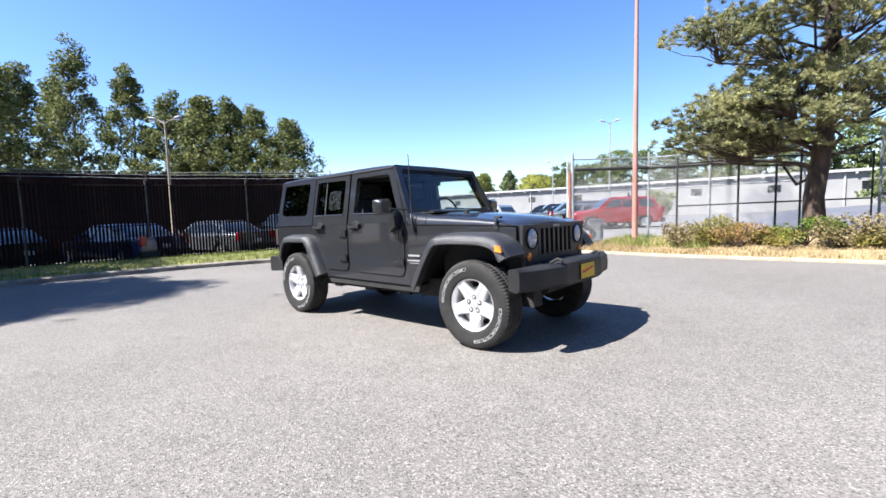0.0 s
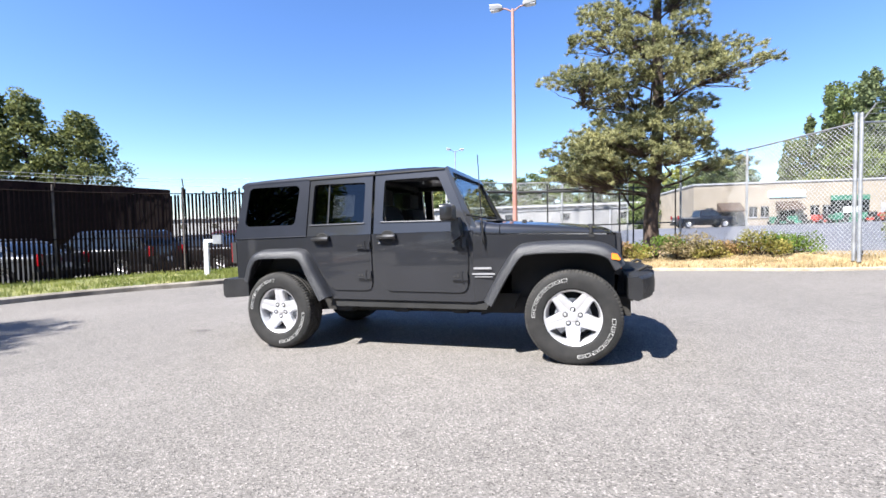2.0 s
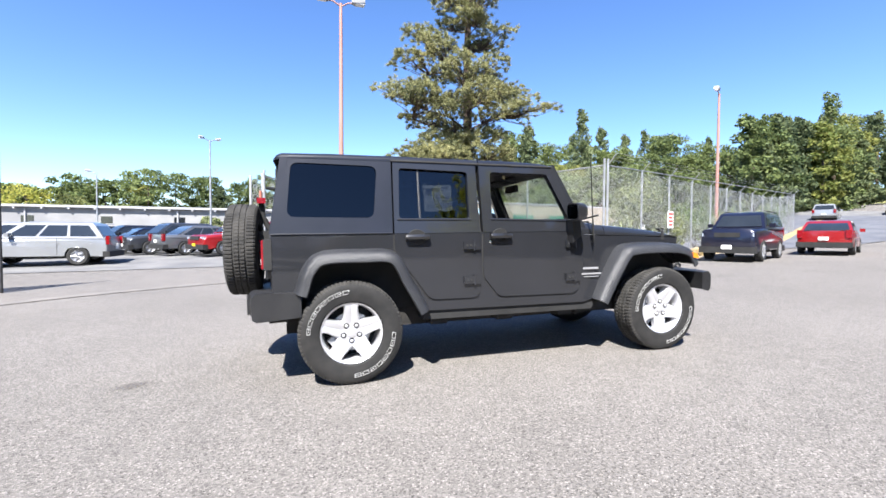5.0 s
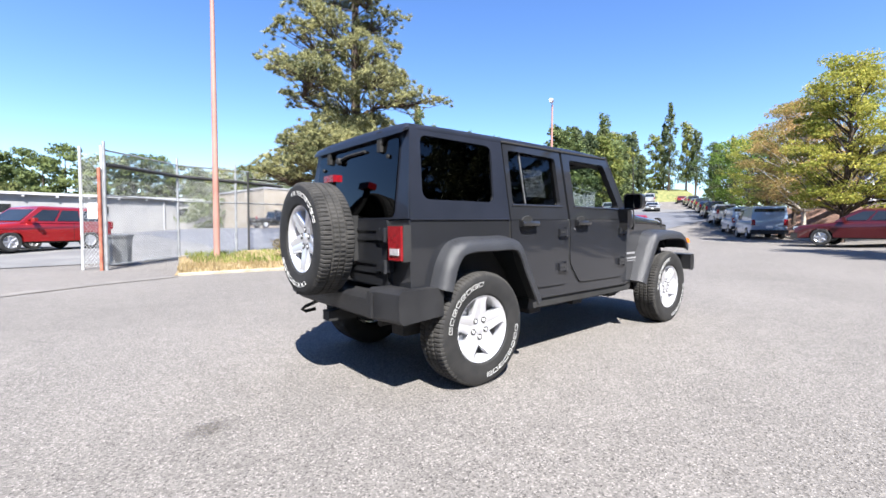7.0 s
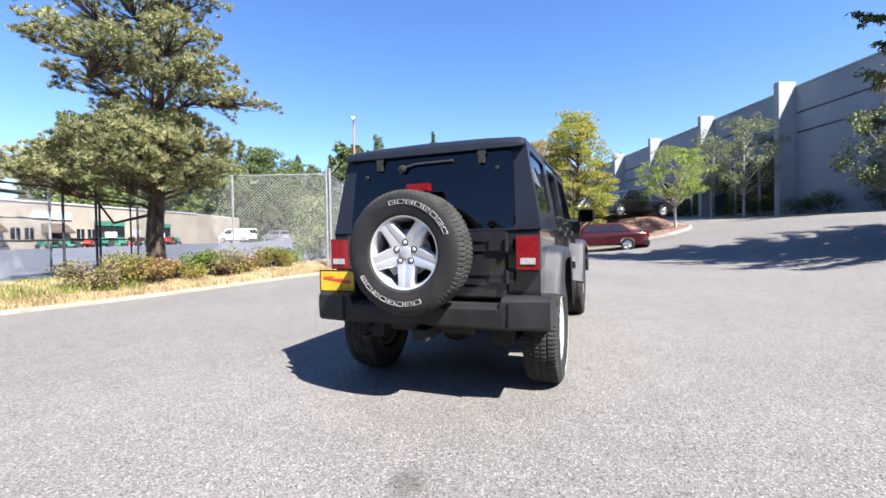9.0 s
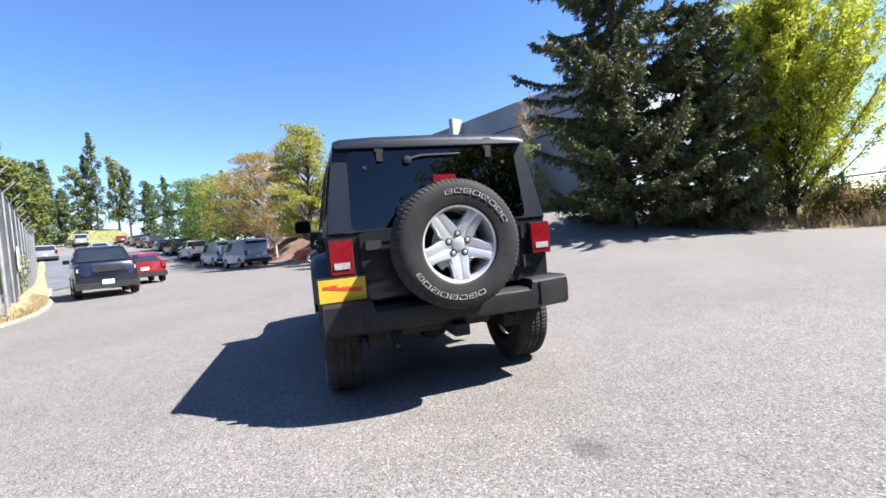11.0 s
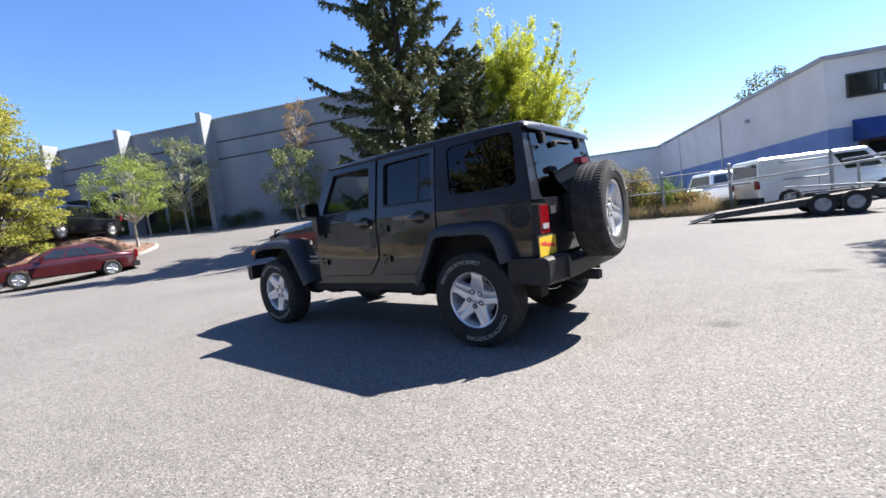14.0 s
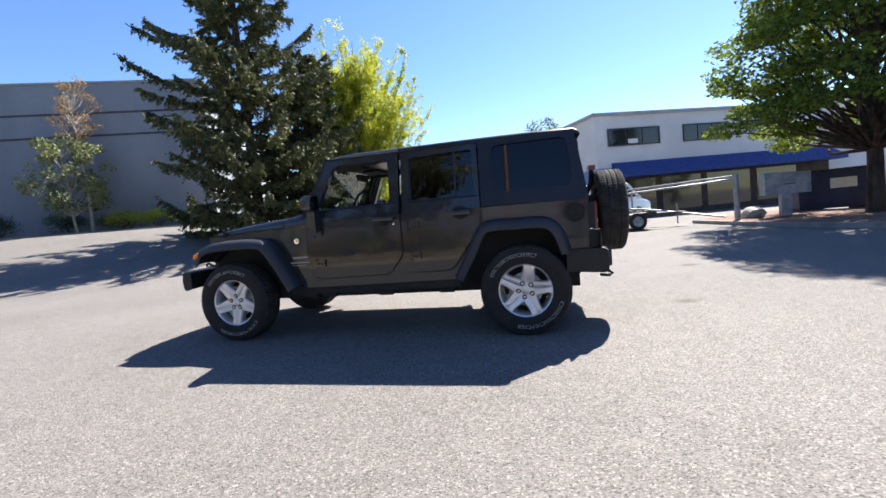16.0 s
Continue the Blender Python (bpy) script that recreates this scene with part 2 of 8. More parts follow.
def asphalt_material():
    """Sun-bleached road surface: pale stone chips in grey binder, broad stains and a few hairline cracks."""
    m = bpy.data.materials.new("asphalt")
    m.use_nodes = True
    nt = m.node_tree
    bs = nt.nodes["Principled BSDF"]
    bs.inputs["Roughness"].default_value = 0.85
    bs.inputs["Specular IOR Level"].default_value = 0.3
    tc = nt.nodes.new("ShaderNodeTexCoord")

    def noise_at(scale, detail, lo, hi, a, b):
        n = nt.nodes.new("ShaderNodeTexNoise")
        n.inputs["Scale"].default_value, n.inputs["Detail"].default_value = scale, detail
        nt.links.new(tc.outputs["Object"], n.inputs["Vector"])
        r = nt.nodes.new("ShaderNodeMapRange")
        r.inputs["From Min"].default_value, r.inputs["From Max"].default_value = lo, hi
        r.inputs["To Min"].default_value, r.inputs["To Max"].default_value = a, b
        nt.links.new(n.outputs["Fac"], r.inputs["Value"])
        return r.outputs["Result"], n

    chips = nt.nodes.new("ShaderNodeTexVoronoi")
    chips.inputs["Scale"].default_value = 128.0
    nt.links.new(tc.outputs["Object"], chips.inputs["Vector"])
    sep = nt.nodes.new("ShaderNodeSeparateColor")
    nt.links.new(chips.outputs["Color"], sep.inputs["Color"])
    ramp = nt.nodes.new("ShaderNodeValToRGB")
    e = ramp.color_ramp.elements
    e[0].position, e[0].color = 0.0, (0.045, 0.0415, 0.038, 1)
    e[1].position, e[1].color = 1.0, (0.295, 0.273, 0.251, 1)
    for at_, tone in ((0.12, 0.106), (0.50, 0.148), (0.87, 0.176)):
        k = ramp.color_ramp.elements.new(at_)
        k.color = (tone, tone * 0.925, tone * 0.853, 1)
    nt.links.new(sep.outputs["Red"], ramp.inputs["Fac"])
    broad, _ = noise_at(0.35, 5, 0.32, 0.68, 0.90, 1.08)
    mid, _ = noise_at(4.0, 6, 0.3, 0.7, 0.93, 1.06)
    coarse, _ = noise_at(60.0, 3, 0.36, 0.64, 0.88, 1.12)
    out = ramp.outputs["Color"]
    for f in (broad, mid, coarse):
        v = nt.nodes.new("ShaderNodeVectorMath")
        v.operation = "SCALE"
        nt.links.new(out, v.inputs[0])
        nt.links.new(f, v.inputs["Scale"])
        out = v.outputs["Vector"]
    nt.links.new(out, bs.inputs["Base Color"])
    bu = nt.nodes.new("ShaderNodeBump")
    bu.inputs["Strength"].default_value, bu.inputs["Distance"].default_value = 0.5, 0.006
    nt.links.new(chips.outputs["Distance"], bu.inputs["Height"])
    nt.links.new(bu.outputs["Normal"], bs.inputs["Normal"])
    return m


ASPHALT = asphalt_material()
PATCH = material("asphalt_patch", (0.092, 0.080, 0.073), (0.146, 0.136, 0.128), 9, 0.9, fine=0.3, fine_scale=160, bump=0.3, bump_scale=150)
CONCRETE = material("concrete", (0.241, 0.226, 0.204), (0.343, 0.328, 0.299), 3, 0.85, bump=0.2, fine=0.12)
DRY_GRASS_SOIL = material("dry_verge", (0.197, 0.139, 0.070), (0.336, 0.255, 0.139), 2.2, 0.95, bump=0.8, bump_scale=30, fine=0.3, fine_scale=40)
GREEN_SOIL = material("grass_soil", (0.07, 0.09, 0.025), (0.22, 0.21, 0.08), 2.0, 0.95, bump=0.8, bump_scale=30, fine=0.3, fine_scale=40)
MULCH = material("bark_mulch", (0.109, 0.058, 0.040), (0.248, 0.146, 0.106), 5, 0.95, bump=1.0, bump_scale=40, fine=0.4, fine_scale=60)
LOT = material("lot_gravel", (0.1054, 0.1054, 0.1088), (0.1615, 0.1590, 0.1547), 0.7, 0.95, bump=0.4, bump_scale=60, fine=0.2, fine_scale=30)
STEEL = material("galvanised_steel", (0.27, 0.28, 0.29), (0.40, 0.41, 0.42), 5, 0.52, 0.6, fine=0.08)
BLACK_STEEL = material("black_painted_steel", (0.015, 0.015, 0.016), (0.04, 0.04, 0.04), 8, 0.6)
ORANGE_POLE = material("faded_orange_paint", (0.292, 0.139, 0.109), (0.365, 0.204, 0.168), 2.5, 0.6, fine=0.15, stretch=(1, 1, 0.3))
BARK = material("bark", (0.034, 0.024, 0.018), (0.105, 0.074, 0.055), 7, 0.95, bump=1.0, bump_scale=24, stretch=(1, 1, 0.25))
PALE_BARK = material("pale_bark", (0.26, 0.23, 0.19), (0.48, 0.44, 0.38), 6, 0.9, bump=0.5, bump_scale=20, stretch=(1, 1, 2.5))
WHITE_PAINT = material("white_wall_paint", (0.6160, 0.6072, 0.5896), (0.6952, 0.6864, 0.6732), 0.6, 0.8, bump=0.1, bump_scale=8, fine=0.05)

# ---- the lie of the land ----
U, N = Vector((0.906, 0.423)), Vector((-0.423, 0.906))  # along the buildings' fronts, and out from them


def ss(v, a, b):
    t = min(max((v - a) / (b - a), 0.0), 1.0)
    return t * t * (3 - 2 * t)


def site(x, y):
    """How far a place is along the grey building's front, and how far out from it."""
    return x * U.x + y * U.y, x * N.x + y * N.y + 23.5


def gz(x, y):
    """The ground's height: it climbs along the street, and up to the grey building and its car park."""
    s, d = site(x, y)
    ramp = 1.7 * ss(-d, -16, -3) * ss(s, -2, 9) + 0.035 * max(s - 22, 0) * ss(-d, -14, -6) * ss(-s, -80, -60)
    bed = 2.05 * ss(s, 19.3, 24) * ss(-d, -15.2, -10.2) * ss(d, 3.5, 8.5)
    over = min(max(s - 28.0, 0.0), 84.0)
    climb = 0.088 * (over * over / 20.0 if over < 10.0 else over - 5.0) * ss(d, 9, 15) * ss(-d, -46, -34)
    return 0.019 * min(max(x, -30), 45) + max(ramp, bed) + climb


def on(x, y, yaw=0.0, lift=0.0):
    return pose(x, y, gz(x, y) + lift, 0, 0, yaw)


def grid_sheet(name, xs, ys, height, mat_):
    v = np.array([(x, y, height(x, y)) for y in ys for x in xs])
    w = len(xs)
    f = np.array([(j * w + i, j * w + i + 1, (j + 1) * w + i + 1, (j + 1) * w + i) for j in range(len(ys) - 1) for i in range(w - 1)])
    return new(name, array_mesh(name, v, f, mat_, True))


def spread(a, b, fine, out=1600):
    inner = list(np.arange(a, b + 1e-6, fine))
    lo, hi, step = [], [], fine
    x = inner[0]
    while x > -out:
        step *= 1.35
        x -= step
        lo.append(x)
    x, step = inner[-1], fine
    while x < out:
        step *= 1.35
        x += step
        hi.append(x)
    return lo[::-1] + inner + hi


ground = tagged(grid_sheet("ground", spread(-30, 60, 1.0), spread(-40, 40, 1.0), gz, ASPHALT), "sun-bleached grey asphalt with pale stone chips", "asphalt", kind="structure")


def strip(name, left, right, mat_, lift_l, lift_r, rows=8, rough_=0.03, per=6, taper=0):
    """Ground between two lines of the plan, rising from one to the other, with an uneven top."""
    a, b = smooth_path(left, per), smooth_path(right, per)
    v, f = [], []
    for i, (p, q) in enumerate(zip(a, b)):
        rise = min(1.0, i / taper) if taper else 1.0
        for k in range(rows + 1):
            t = k / rows
            x, y = p[0] + (q[0] - p[0]) * t, p[1] + (q[1] - p[1]) * t
            bump_ = rough_ * (noise.noise(Vector((x * 1.7, y * 1.7, 0))) + 0.5 * noise.noise(Vector((x * 5, y * 5, 3)))) if 0 < k else 0
            v.append((x, y, gz(x, y) + 0.006 + rise * (lift_l + (lift_r - lift_l) * (1 - (1 - t) ** 2) + bump_)))
    w = rows + 1
    for j in range(len(a) - 1):
        for i in range(rows):
            f.append((j * w + i, j * w + i + 1, (j + 1) * w + i + 1, (j + 1) * w + i))
    return new(name, array_mesh(name, v, f, mat_, True))


def kerb(line, label, width=0.15, height=0.13, per=6, side=1, mat_=None):
    """A kerb with a rounded nose along a line of the plan, in stones of about two metres."""
    pts = [Vector(p) for p in smooth_path(line, per)]
    rings = []
    for i, p in enumerate(pts):
        d = (pts[min(i + 1, len(pts) - 1)] - pts[max(i - 1, 0)]).normalized()
        n = Vector((-d.y, d.x)) * side
        sec = [(0, -0.1), (0, height * 0.75), (0.035, height), (width, height), (width, -0.1)]
        rings.append([(p.x + n.x * u, p.y + n.y * u, gz(p.x, p.y) + w) for u, w in sec])
    return tagged(mesh_object("kerb", loft(rings), mat_ or CONCRETE, smooth=40), label, "kerb", kind="structure")

# ---- the grey off-road car ----
PAINT = material("dark_grey_metallic_paint", (0.019, 0.020, 0.023), (0.022, 0.023, 0.027), 2, 0.40, 0.3, coat=0.9, spec=0.2, fine=0.10, fine_scale=900)
TOP_PAINT = material("dark_grey_hardtop", (0.010, 0.012, 0.018), (0.014, 0.016, 0.024), 3, 0.42, 0.0, bump=0.05, bump_scale=300, coat=0.25, spec=0.2, fine=0.06, fine_scale=500)
PLASTIC = material("grained_black_plastic", (0.020, 0.021, 0.024), (0.027, 0.028, 0.031), 6, 0.44, bump=0.25, bump_scale=420, rough_vary=0.06)
BUMPER = material("black_bumper_plastic", (0.011, 0.011, 0.012), (0.018, 0.018, 0.019), 6, 0.5, bump=0.2, bump_scale=420, rough_vary=0.08, spec=0.35)
RUBBER = material("tyre_rubber", (0.0065, 0.0065, 0.0065), (0.0137, 0.0130, 0.0123), 14, 0.78, bump=0.1, bump_scale=140)
TREAD_DUST = material("dusty_tread", (0.0143, 0.0137, 0.0130), (0.0358, 0.0338, 0.0312), 10, 0.9, bump=0.2, bump_scale=120)
ALLOY = material("painted_alloy", (0.60, 0.60, 0.62), (0.68, 0.68, 0.70), 4, 0.30, 0.6, coat=0.5)
BLACK = material("matt_black", (0.008, 0.008, 0.008), (0.016, 0.016, 0.016), 5, 0.8)
HANDLE = material("satin_black_handle", (0.012, 0.012, 0.013), (0.018, 0.018, 0.019), 8, 0.28, coat=0.6)
UNDERSIDE = material("dusty_underbody", (0.008, 0.0075, 0.007), (0.022, 0.020, 0.018), 9, 0.85, bump=0.3)
SEAT = material("black_cloth", (0.016, 0.016, 0.017), (0.03, 0.03, 0.031), 40, 0.9, bump=0.3, bump_scale=300)
GRILLE_PAINT = material("grille_paint", (0.022, 0.022, 0.025), (0.027, 0.027, 0.030), 2, 0.42, 0.2, fine=0.1, fine_scale=900)
BADGE = material("silver_badge", (0.24, 0.24, 0.25), (0.30, 0.30, 0.31), 6, 0.45, 0.2)
HEADLAMP = material("silvered_reflector", (0.55, 0.57, 0.60), (0.70, 0.72, 0.75), 25, 0.2, 0.4, bump=0.4, bump_scale=60)
CHROME = material("bright_chrome", (0.75, 0.75, 0.76), (0.82, 0.82, 0.83), 5, 0.12, 1.0)
RED_LENS = material("red_lamp_lens", (0.15, 0.003, 0.006), (0.22, 0.005, 0.009), 30, 0.12, coat=0.6, bump=0.2, bump_scale=160)
WHITE_LENS = material("clear_lamp_lens", (0.60, 0.60, 0.60), (0.74, 0.74, 0.74), 40, 0.1, coat=0.8)
GREY_LENS = material("smoky_lamp_lens", (0.30, 0.28, 0.29), (0.42, 0.40, 0.41), 40, 0.1, coat=0.8)
# Opaque lens: the sky's reflection is put into its mottled blue-grey.
HEAD_LENS = material("sky_toned_headlamp_lens", (0.16, 0.19, 0.24), (0.42, 0.46, 0.52), 22, 0.06, coat=1.0, spread=(0.3, 0.7))
AMBER_LENS = material("amber_lamp_lens", (0.75, 0.16, 0.015), (0.85, 0.22, 0.02), 30, 0.15, coat=0.6)
LETTER_WHITE = material("raised_white_letters", (0.292, 0.292, 0.285), (0.402, 0.402, 0.394), 20, 0.7)
YELLOW = material("yellow_card", (0.526, 0.336, 0.015), (0.584, 0.402, 0.022), 9, 0.6)
RED_INK = material("red_ink", (0.50, 0.04, 0.02), (0.55, 0.05, 0.03), 9, 0.6)
PAPER = material("white_paper", (0.68, 0.68, 0.66), (0.76, 0.76, 0.74), 6, 0.8)
INK = material("grey_ink", (0.10, 0.10, 0.11), (0.16, 0.16, 0.17), 6, 0.8)
CLEAR_GLASS = glass("clear_glass", (0.80, 0.85, 0.83))
DARK_GLASS = glass("privacy_glass", (0.035, 0.04, 0.045), 0.0, -0.01)
DOOR_GLASS = glass("tinted_door_glass", (0.15, 0.165, 0.18))
SOFT_GLASS = glass("tinted_plastic_glass", (0.03, 0.035, 0.042), 0.0, -0.015)
MIRROR = material("mirror_glass", (0.42, 0.44, 0.47), (0.46, 0.48, 0.51), 2, 0.01, 1.0)

SUV = thing("suv", "dark grey four-door off-road car with hardtop", "car", pose(0, 0, 0, 0, -1.09, 0))


def flank(z):
    """Half the body's width at a height."""
    return 0.765 if z < 1.14 else 0.765 - (z - 1.14) * 0.178


def side_of(sgn):
    return lambda x, z, w: (x, sgn * (flank(z) + w), z)


def across(x, z, w):
    return (x, w, z)


# tub and front wings
tub = [(-2.03, 0.70), (-2.035, 1.142), (0.60, 1.142), (0.60, 0.50), (-0.86, 0.515), (-0.98, 0.74), (-1.13, 0.91), (-1.42, 0.955), (-1.70, 0.92), (-1.86, 0.70)]
bm = prism(tub, across, -0.765, 0.765)
BODY = part("body", bevel(bm, 0.018, 3, 50), PAINT, SUV)


def nose_w(x):
    return 0.765 - 0.135 * ss(x, 0.56, 1.85)


bm = prism([(0.59, 0.50), (0.72, 0.52), (0.92, 0.80), (1.06, 0.92), (1.35, 0.96), (1.60, 0.93), (1.785, 0.80), (1.785, 1.062), (1.2, 1.088), (0.59, 1.108)], lambda x, z, w: (x, w * nose_w(x), z), -1, 1)
part("front_wing", bevel(bm, 0.012, 2, 40), PAINT, SUV)
part("sill", bevel(prism([(-0.90, 0.44), (-0.88, 0.52), (0.74, 0.505), (0.70, 0.43)], across, -0.745, 0.745), 0.01), BLACK, SUV, "black rocker panel")


def bonnet_ring(x, drop=0.0):
    w = nose_w(x) - 0.004
    z1 = 1.203 - 0.075 * (x - 0.84) - drop
    z0 = 1.112 - 0.033 * (x - 0.6)
    return [(x, y * w, z) for y, z in ((-1, z0), (-1, z0 + 0.4 * (z1 - z0)), (-0.965, z1 - 0.018), (-0.88, z1 - 0.006), (-0.6, z1), (-0.52, z1 + 0.014), (0, z1 + 0.022), (0.52, z1 + 0.014), (0.6, z1), (0.88, z1 - 0.006), (0.965, z1 - 0.018), (1, z0 + 0.4 * (z1 - z0)), (1, z0))]


part("bonnet", loft([bonnet_ring(x, d) for x, d in ((0.845, 0.0), (1.1, 0.0), (1.4, 0.004), (1.6, 0.012), (1.70, 0.024), (1.76, 0.044), (1.79, 0.07))]), PAINT, SUV, "dark grey bonnet reflecting the sky", 50)
part("cowl", loft([bonnet_ring(x, d) for x, d in ((0.575, -0.02), (0.70, -0.008), (0.838, 0.004))]), PAINT, SUV, smooth=50)
part("cowl_vent", boxed((0.63, -0.58, 1.222), (0.80, 0.58, 1.236), 0.004), PLASTIC, SUV, "black cowl vent")
for y in (-0.30, 0.22):
    part("washer_nozzle", boxed((0.98, y - 0.02, 1.205), (1.02, y + 0.02, 1.228), 0.006), BLACK, SUV)
    part("wiper", tube([(0.66, y * 1.6, 1.235), (0.70, y * 1.6 - 0.12, 1.25), (0.60, y * 1.6 - 0.5, 1.275)], 0.008, 6), BLACK, SUV)

# grille, lamps and bumper at the nose
bm = bmesh.new()
GX = (1.785, 1.835)
box(bm, (GX[0], -0.60, 1.035), (GX[1], 0.60, 1.075))
box(bm, (GX[0], -0.56, 0.72), (GX[1] - 0.005, 0.56, 0.80))
for s in (-1, 1):
    box(bm, (GX[0], min(s * 0.32, s * 0.60), 0.80), (GX[1] - 0.006, max(s * 0.32, s * 0.60), 1.036))
for k in range(8):
    y = -0.315 + k * 0.09
    box(bm, (GX[0], y - 0.019, 0.79), (GX[1] - 0.002, y + 0.019, 1.037))
GRILLE = part("grille", bevel(bm, 0.008, 2), GRILLE_PAINT, SUV, "body-coloured grille with seven upright slots")
part("backing", boxed((1.772, -0.56, 0.74), (1.790, 0.56, 1.04)), BLACK, GRILLE)
part("badge", boxed((1.834, -0.06, 1.045), (1.838, 0.06, 1.063), 0.002), BADGE, GRILLE)
for s in (-1, 1):
    lens = lambda r, a, w, s=s: (1.83 + w, s * 0.45 + r * math.cos(a), 0.955 + r * math.sin(a))
    lamp = part("headlight", lathe([(0.098, -0.02), (0.098, 0.012), (0.088, 0.016), (0.086, -0.002)], lens, 32), BLACK, SUV, "round headlight in a black ring")
    part("reflector", lathe([(0.086, -0.004), (0.05, -0.02), (0.002, -0.028)], lens, 32), HEADLAMP, lamp)
    part("lens", lathe([(0.087, 0.004), (0.06, 0.016), (0.03, 0.021), (0.001, 0.023)], lens, 32), HEAD_LENS, lamp)
    sig = lambda r, a, w, s=s: (1.829 + w, s * 0.50 + r * math.cos(a), 0.80 + r * math.sin(a))
    part("turn_signal", lathe([(0.036, -0.004), (0.036, 0.008), (0.02, 0.012), (0.001, 0.013)], sig, 20), AMBER_LENS, SUV)


def bumper_ring(y, front, back, low, high):
    x = front(abs(y))
    return [(back, y, low + 0.02), (x - 0.035, y, low), (x - 0.006, y, low + 0.022), (x, y, (low + high) / 2 + 0.01), (x - 0.006, y, high - 0.022), (x - 0.035, y, high), (back, y, high - 0.006)]


nose = lambda a: 2.115 - 0.05 * ss(a, 0.35, 0.62) - 0.10 * ss(a, 0.64, 0.89)
rings = [bumper_ring(y, nose, 1.86, 0.545 if abs(y) > 0.42 else 0.53, 0.735 if abs(y) > 0.36 else 0.755) for y in (-0.885, -0.868, -0.78, -0.67, -0.56, -0.44, -0.37, -0.35, 0, 0.35, 0.37, 0.44, 0.56, 0.67, 0.78, 0.868, 0.885)]
FRONT_BUMPER = part("front_bumper", bevel(loft(rings), 0.006, 1, 60), BUMPER, SUV, "black grained plastic front bumper", 40)
for s in (-1, 1):
    part("tow_hook", tube([(1.98, s * 0.40, 0.74), (2.05, s * 0.40, 0.778), (2.085, s * 0.40, 0.765), (2.075, s * 0.40, 0.742)], 0.014, 8), BLACK, FRONT_BUMPER)
part("valance", prism([(1.80, 0.50), (1.82, 0.74), (1.95, 0.72), (2.0, 0.56), (1.93, 0.47)], across, -0.40, 0.40), BLACK, SUV)


def card(name, x, y0, y1, z0, z1, out, parent):
    plate = part(name, boxed((min(x, x + out * 0.006), y0, z0), (max(x, x + out * 0.006), y1, z1), 0.002, 1), BLACK, parent, "yellow paper dealer plate with red script")
    face = x + out * 0.009
    part("paper_insert", boxed((min(x, face), y0 + 0.012, z0 + 0.012), (max(x, face), y1 - 0.012, z1 - 0.012)), YELLOW, plate)
    w, h = y1 - y0, z1 - z0
    for k, (a, b, u) in enumerate(((0.12, 0.26, 0.10), (0.24, 0.36, 0.06), (0.34, 0.5, 0.08), (0.5, 0.6, 0.05), (0.6, 0.74, 0.09), (0.74, 0.88, 0.05))):
        part("script_bar", boxed((min(face, face + out * 0.002), y0 + w * a, z0 + h * (0.38 + 0.04 * k)), (max(face, face + out * 0.002), y0 + w * b, z0 + h * (0.42 + 0.04 * k + u * 1.4))), RED_INK, plate)
    return plate


card("front_plate", 2.117, -0.125, 0.185, 0.56, 0.715, 1, SUV)

# doors
DOORS = {
    "front_door": dict(low=([(-0.375, 1.138), (-0.375, 0.77), (-0.235, 0.597), (0.545, 0.585), (0.562, 1.138)], [0.001, 0.12, 0.10, 0.09, 0.001]), top=[(-0.375, 1.142), (0.585, 1.142), (0.342, 1.712), (-0.375, 1.712)], hole=[(-0.285, 1.258), (0.462, 1.242), (0.272, 1.652), (-0.275, 1.657)], handle=-0.225, lock=-0.335, hinges=(0.49, 1.03, 0.735), glass=CLEAR_GLASS),
    "rear_door": dict(low=([(-1.125, 1.138), (-1.125, 1.0), (-0.84, 0.605), (-0.405, 0.60), (-0.405, 1.138)], [0.001, 0.16, 0.12, 0.08, 0.001]), top=[(-1.125, 1.142), (-0.405, 1.142), (-0.405, 1.715), (-1.115, 1.718)], hole=[(-1.082, 1.258), (-0.487, 1.256), (-0.482, 1.652), (-1.066, 1.668)], handle=-0.945, lock=None, hinges=(-0.47, 1.035, 0.75), glass=DOOR_GLASS),
}
